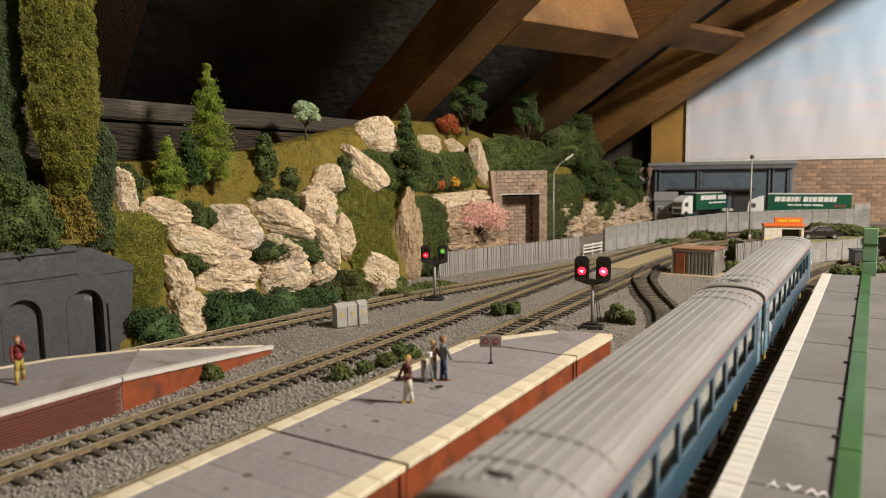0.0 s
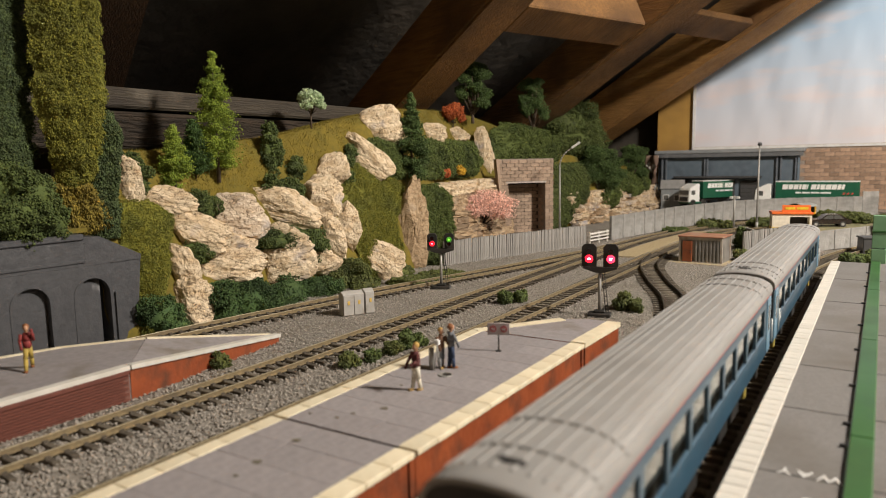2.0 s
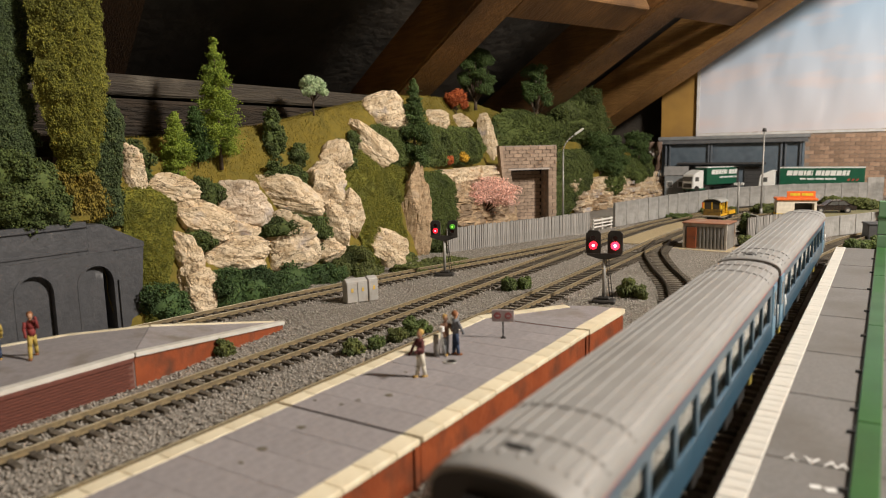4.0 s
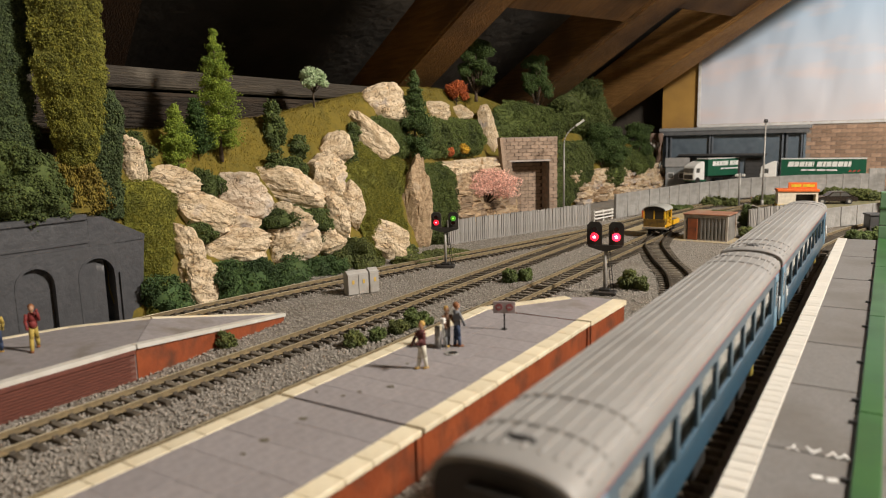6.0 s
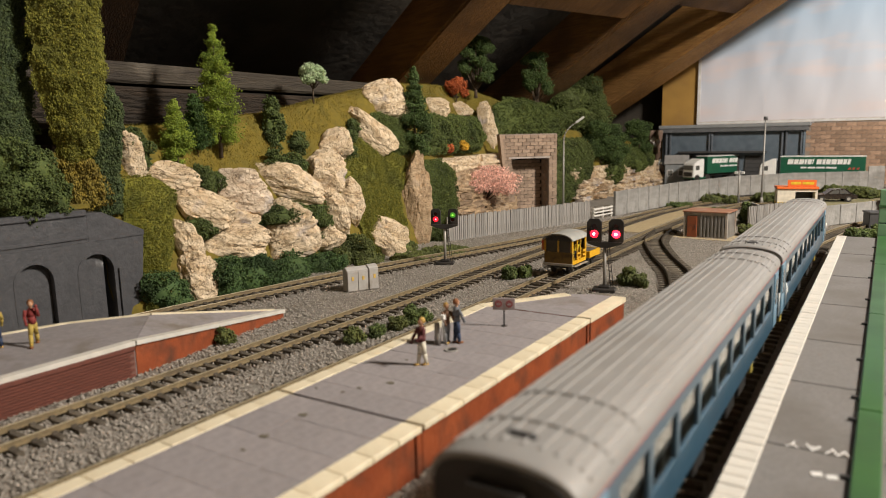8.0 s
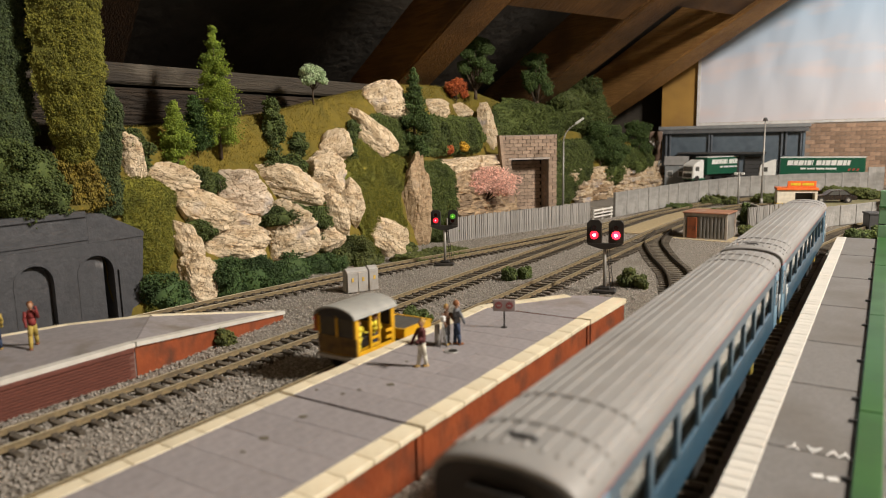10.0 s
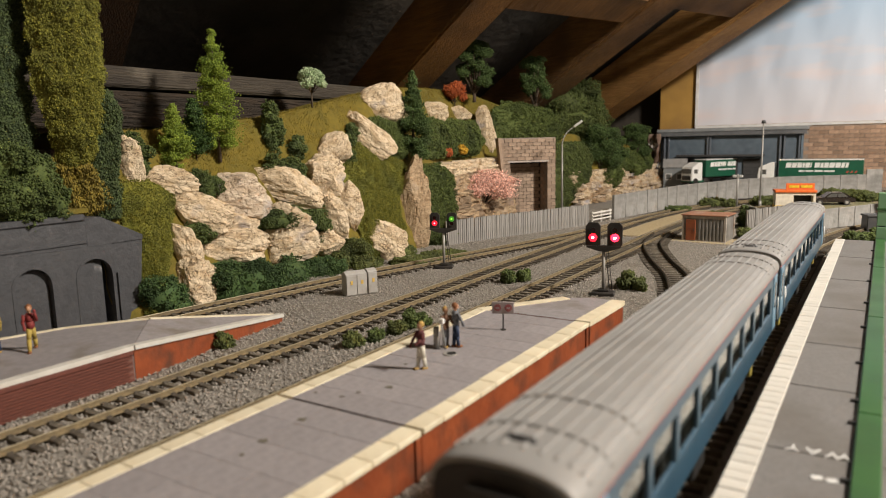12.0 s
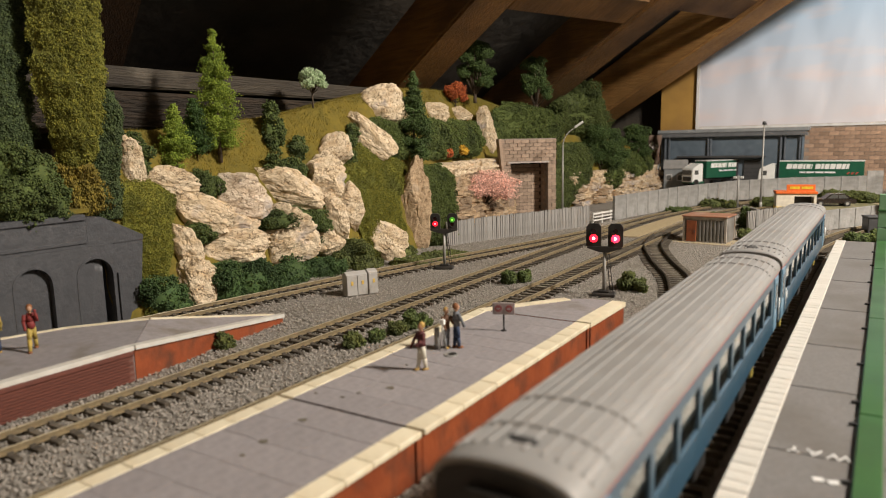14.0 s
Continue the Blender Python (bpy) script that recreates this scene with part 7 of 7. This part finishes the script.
def painted_word(body, x, y, size, turn):
    cu = bpy.data.curves.new("lettering", "FONT")
    cu.body, cu.size, cu.extrude, cu.align_x, cu.space_character = body, size, 0.00008, "CENTER", 1.35
    tmp = bpy.data.objects.new("lettering", cu)
    scene.collection.objects.link(tmp)
    me = bpy.data.meshes.new_from_object(tmp.evaluated_get(bpy.context.evaluated_depsgraph_get()))
    bpy.data.objects.remove(tmp)
    me.materials.clear()
    me.materials.append(COACH_WHITE)
    ob = new("painted_word", me)
    ob.matrix_basis = pose(x, y, PTOP, 0, 0, turn)
    return tagged(ob, "white painted word on the platform surface", "lettering")


painted_word("WAY", -0.0115, 0.2345, 0.0068, 180)
for bx in (-0.0065, -0.0105):
    tagged(part("painted_word", boxed(-0.0015, 0.0015, -0.0012, 0.0012, -0.0001, 0.0001), COACH_WHITE, m=pose(bx, 0.214, PTOP, 0, 0, 20)), "worn white paint mark on the platform surface", "lettering")

# ---------------------------------------------------------------- inspection trolley and its wagon
YELLOW = mat("trolley_yellow", (0.70, 0.40, 0.015), (0.58, 0.31, 0.012), 200, 0.5, dirt=(0.36, 0.22, 0.03), dscale=120, dlow=0.55, dhigh=0.8)
TROLLEY_ROOF = mat("trolley_roof", (0.33, 0.33, 0.31), (0.27, 0.27, 0.255), 150, 0.55)


def wheelset(th, y, r=0.0048):
    b = tube(bmesh.new(), (-0.0100, 0, 0), (0.0100, 0, 0), 0.0008, n=8)
    for s in (-1, 1):
        tube(b, (s * 0.0074, 0, 0), (s * 0.0092, 0, 0), r, n=20)
        tube(b, (s * 0.0068, 0, 0), (s * 0.0074, 0, 0), r * 1.12, n=20)
        for k in range(4):
            box(b, s * 0.0094 - 0.0003, s * 0.0094 + 0.0003, r * 0.55 * math.cos(k * 1.571) - 0.0006, r * 0.55 * math.cos(k * 1.571) + 0.0006, r * 0.55 * math.sin(k * 1.571) - 0.0006, r * 0.55 * math.sin(k * 1.571) + 0.0006)
    return part("wheelset", b, BLACK, th, "black wheels on an axle", m=Matrix.Translation((0, y, r)))


def rail_trolley():
    th = thing("rail_trolley", "yellow open-sided rail inspection trolley with grey roof", "rail trolley")
    W, L = 0.0140, 0.0355
    part("underframe", boxed(-0.011, 0.011, 0.001, L - 0.001, 0.0062, 0.0088), BLACK, th)
    part("buffer_beam", boxed(-W - 0.001, W + 0.001, -0.0016, 0.0004, 0.0076, 0.0100, bevel=0.0003), mat("pale_steel", (0.42, 0.40, 0.36), None, 200, 0.4, metal=0.4), th, "pale steel buffer beam")
    for s in (-1, 1):
        part("footboard", boxed(s * (W + 0.0008) - 0.0014, s * (W + 0.0008) + 0.0014, 0.002, L, 0.0068, 0.0076), mat("pale_steel", (0.42, 0.40, 0.36)), th, "pale steel footboard")
    part("floor", boxed(-W, W, 0, L, 0.0088, 0.0102), YELLOW, th)
    for y in (0.0, L - 0.0012):
        # front panel turned from the bulb: its shade is painted as darker ochre
        part("end_panel", boxed(-W, W, y, y + 0.0012, 0.0102, 0.0205), YELLOW if y else mat("grimy_ochre", (0.20, 0.115, 0.015), (0.10, 0.055, 0.010), 180, 0.6, dirt=(0.05, 0.03, 0.012), dscale=150), th)
        for x in (-W, -0.0008, W - 0.0016):
            part("end_post", boxed(x, x + 0.0016, y, y + 0.0012, 0.0205, 0.0325), YELLOW, th)
        b = bmesh.new()
        arc = [(W * math.cos(math.pi * i / 10), 0.0312 + 0.0052 * math.sin(math.pi * i / 10)) for i in range(11)]
        prism(b, arc, "y", y, y + 0.0012)
        part("end_head", b, BLACK, th)
        part("end_pane", boxed(-W + 0.0016, W - 0.0016, y + 0.0004, y + 0.0008, 0.0205, 0.0312), mat("dusky_glass", (0.055, 0.045, 0.03), None, 200, 0.12), th, "dusky window pane")
    for s in (-1, 1):
        x = s * W
        a, b_ = min(x, x - s * 0.0012), max(x, x - s * 0.0012)
        for y in (0.0128, 0.0205, L - 0.0030):
            part("side_post", boxed(a, b_, y, y + 0.0014, 0.0102, 0.0322), YELLOW, th)
        part("side_post", boxed(a, b_, 0.0013, 0.0030, 0.0102, 0.0322), YELLOW, th)
        for z in (0.0130, 0.0170):
            part("side_rail", boxed(a + 0.0001, b_ - 0.0001, 0.0128, 0.0215, z, z + 0.0015), YELLOW, th)
            part("side_rail", boxed(a + 0.0001, b_ - 0.0001, L - 0.0082, L - 0.0012, z + 0.001, z + 0.0027), YELLOW, th)
        part("sill_panel", boxed(a + 0.0002, b_ - 0.0002, 0.0028, L - 0.0012, 0.0102, 0.0122), YELLOW, th)
    b = bmesh.new()
    outer = [((W + 0.0012) * math.cos(math.pi * i / 14), 0.0318 + 0.0064 * math.sin(math.pi * i / 14)) for i in range(15)]
    inner = [((W + 0.0004) * math.cos(math.pi * i / 14), 0.0316 + 0.0056 * math.sin(math.pi * i / 14)) for i in range(15)][::-1]
    prism(b, outer + inner, "y", -0.0022, L + 0.0016)
    part("roof", b, TROLLEY_ROOF, th, "curved grey roof")
    part("seat_box", boxed(-0.005, 0.005, 0.008, 0.028, 0.0102, 0.0165, bevel=0.0005), BLACK, th, "dark engine box")
    for x, y, turn in ((0.0088, 0.0085, 90), (0.0088, 0.0235, 60), (-0.0085, 0.016, 270)):
        bm, mats = figure_mesh("hivis", "hivis" if y < 0.02 else "navy", "auburn", stride=0.001, reach=0.0045, raise_arm=0.003)
        bmesh.ops.scale(bm, verts=bm.verts, vec=(0.86, 0.86, 0.82))
        part("seated_figure", bm, mats, th, "figure in yellow work clothes", m=pose(x, y, 0.0098, 0, 0, turn))
    lamp = part("tail_lamp", boxed(-W - 0.0022, -W - 0.0002, -0.0012, 0.0012, 0.022, 0.032, bevel=0.0003), mat("lamp_orange", (0.55, 0.14, 0.03), None, 200, 0.5), th, "orange lamp board")
    part("lens", tube(bmesh.new(), (-W - 0.0012, -0.0012, 0.0295), (-W - 0.0012, -0.0018, 0.0295), 0.0008, n=10), mat("lamp_red", (0.7, 0.05, 0.03), None, 200, 0.3), lamp)
    return th, [wheelset(th, 0.0085), wheelset(th, 0.0270)]


def trolley_wagon():
    th = thing("trolley_wagon", "low flat yellow wagon with dark load, towed", "rail wagon")
    W, L = 0.0138, 0.029
    part("underframe", boxed(-0.011, 0.011, 0.001, L - 0.001, 0.0062, 0.0090), BLACK, th)
    for y in (0.0, L - 0.0014):
        part("end_board", boxed(-W, W, y, y + 0.0014, 0.0088, 0.0150), YELLOW, th)
    for s in (-1, 1):
        x = s * W
        part("side_board", boxed(min(x, x - s * 0.0014), max(x, x - s * 0.0014), 0.0015, L - 0.0015, 0.0088, 0.0150), YELLOW, th)
    b = boxed(-W + 0.0016, W - 0.0016, 0.0016, L - 0.0016, 0.0090, 0.0146)
    part("load", b, mat("dark_load", (0.085, 0.08, 0.07), (0.055, 0.052, 0.046), 400, 0.9, bump=0.5), th, "dark grey load")
    part("drawbar", tube(bmesh.new(), (0, -0.009, 0.0078), (0, 0.002, 0.0078), 0.0006, n=6), BLACK, th)
    return th, [wheelset(th, 0.0075), wheelset(th, 0.0215)]


trolley, trolley_wheels = rail_trolley()
trolley.scale = (0.87, 0.87, 0.87)
wagon, wagon_wheels = trolley_wagon()
wagon.scale = (0.88, 0.88, 0.88)


def motions():
    """The trolley and its wagon roll along the platform line at a walking pace."""
    line = smooth_line(LINE_B, 0.004)
    arc = [0.0]
    for a, b in zip(line, line[1:]):
        arc.append(arc[-1] + (b - a).length)

    def spot(s):
        x = float(np.interp(s, arc, [p.x for p in line]))
        y = float(np.interp(s, arc, [p.y for p in line]))
        return x, y

    def ahead(t):
        return 0.45 + float(np.interp(t, [0, 5.4, 6.5, 7.5, 8.2, 10.3, 11.1, 14.0], [1.555, 0.864, 0.727, 0.586, 0.486, 0.204, 0.105, -0.254]))

    def placed(t, gap, long):
        s = ahead(t) + gap
        (x0, y0), (x1, y1) = spot(s), spot(s + long)
        return pose(x0, y0, 0, 0, 0, math.degrees(math.atan2(y1 - y0, x1 - x0)) - 90)

    times = [0.25 * i for i in range(57)]
    walk(trolley, [(t, placed(t, 0.0, 0.032)) for t in times])
    walk(wagon, [(t, placed(t, 0.0392, 0.026)) for t in times])
    r = 0.0048
    turns_at = [i / 30 for i in range(0, 421, 1)]
    for th, wheels, ys in ((trolley, trolley_wheels, (0.0085, 0.0270)), (wagon, wagon_wheels, (0.0075, 0.0215))):
        for w, y in zip(wheels, ys):
            walk(w, [(t, pose(0, y, r, math.degrees((2.005 - ahead(t)) / (r * 0.9)), 0, 0)) for t in turns_at])


motions()
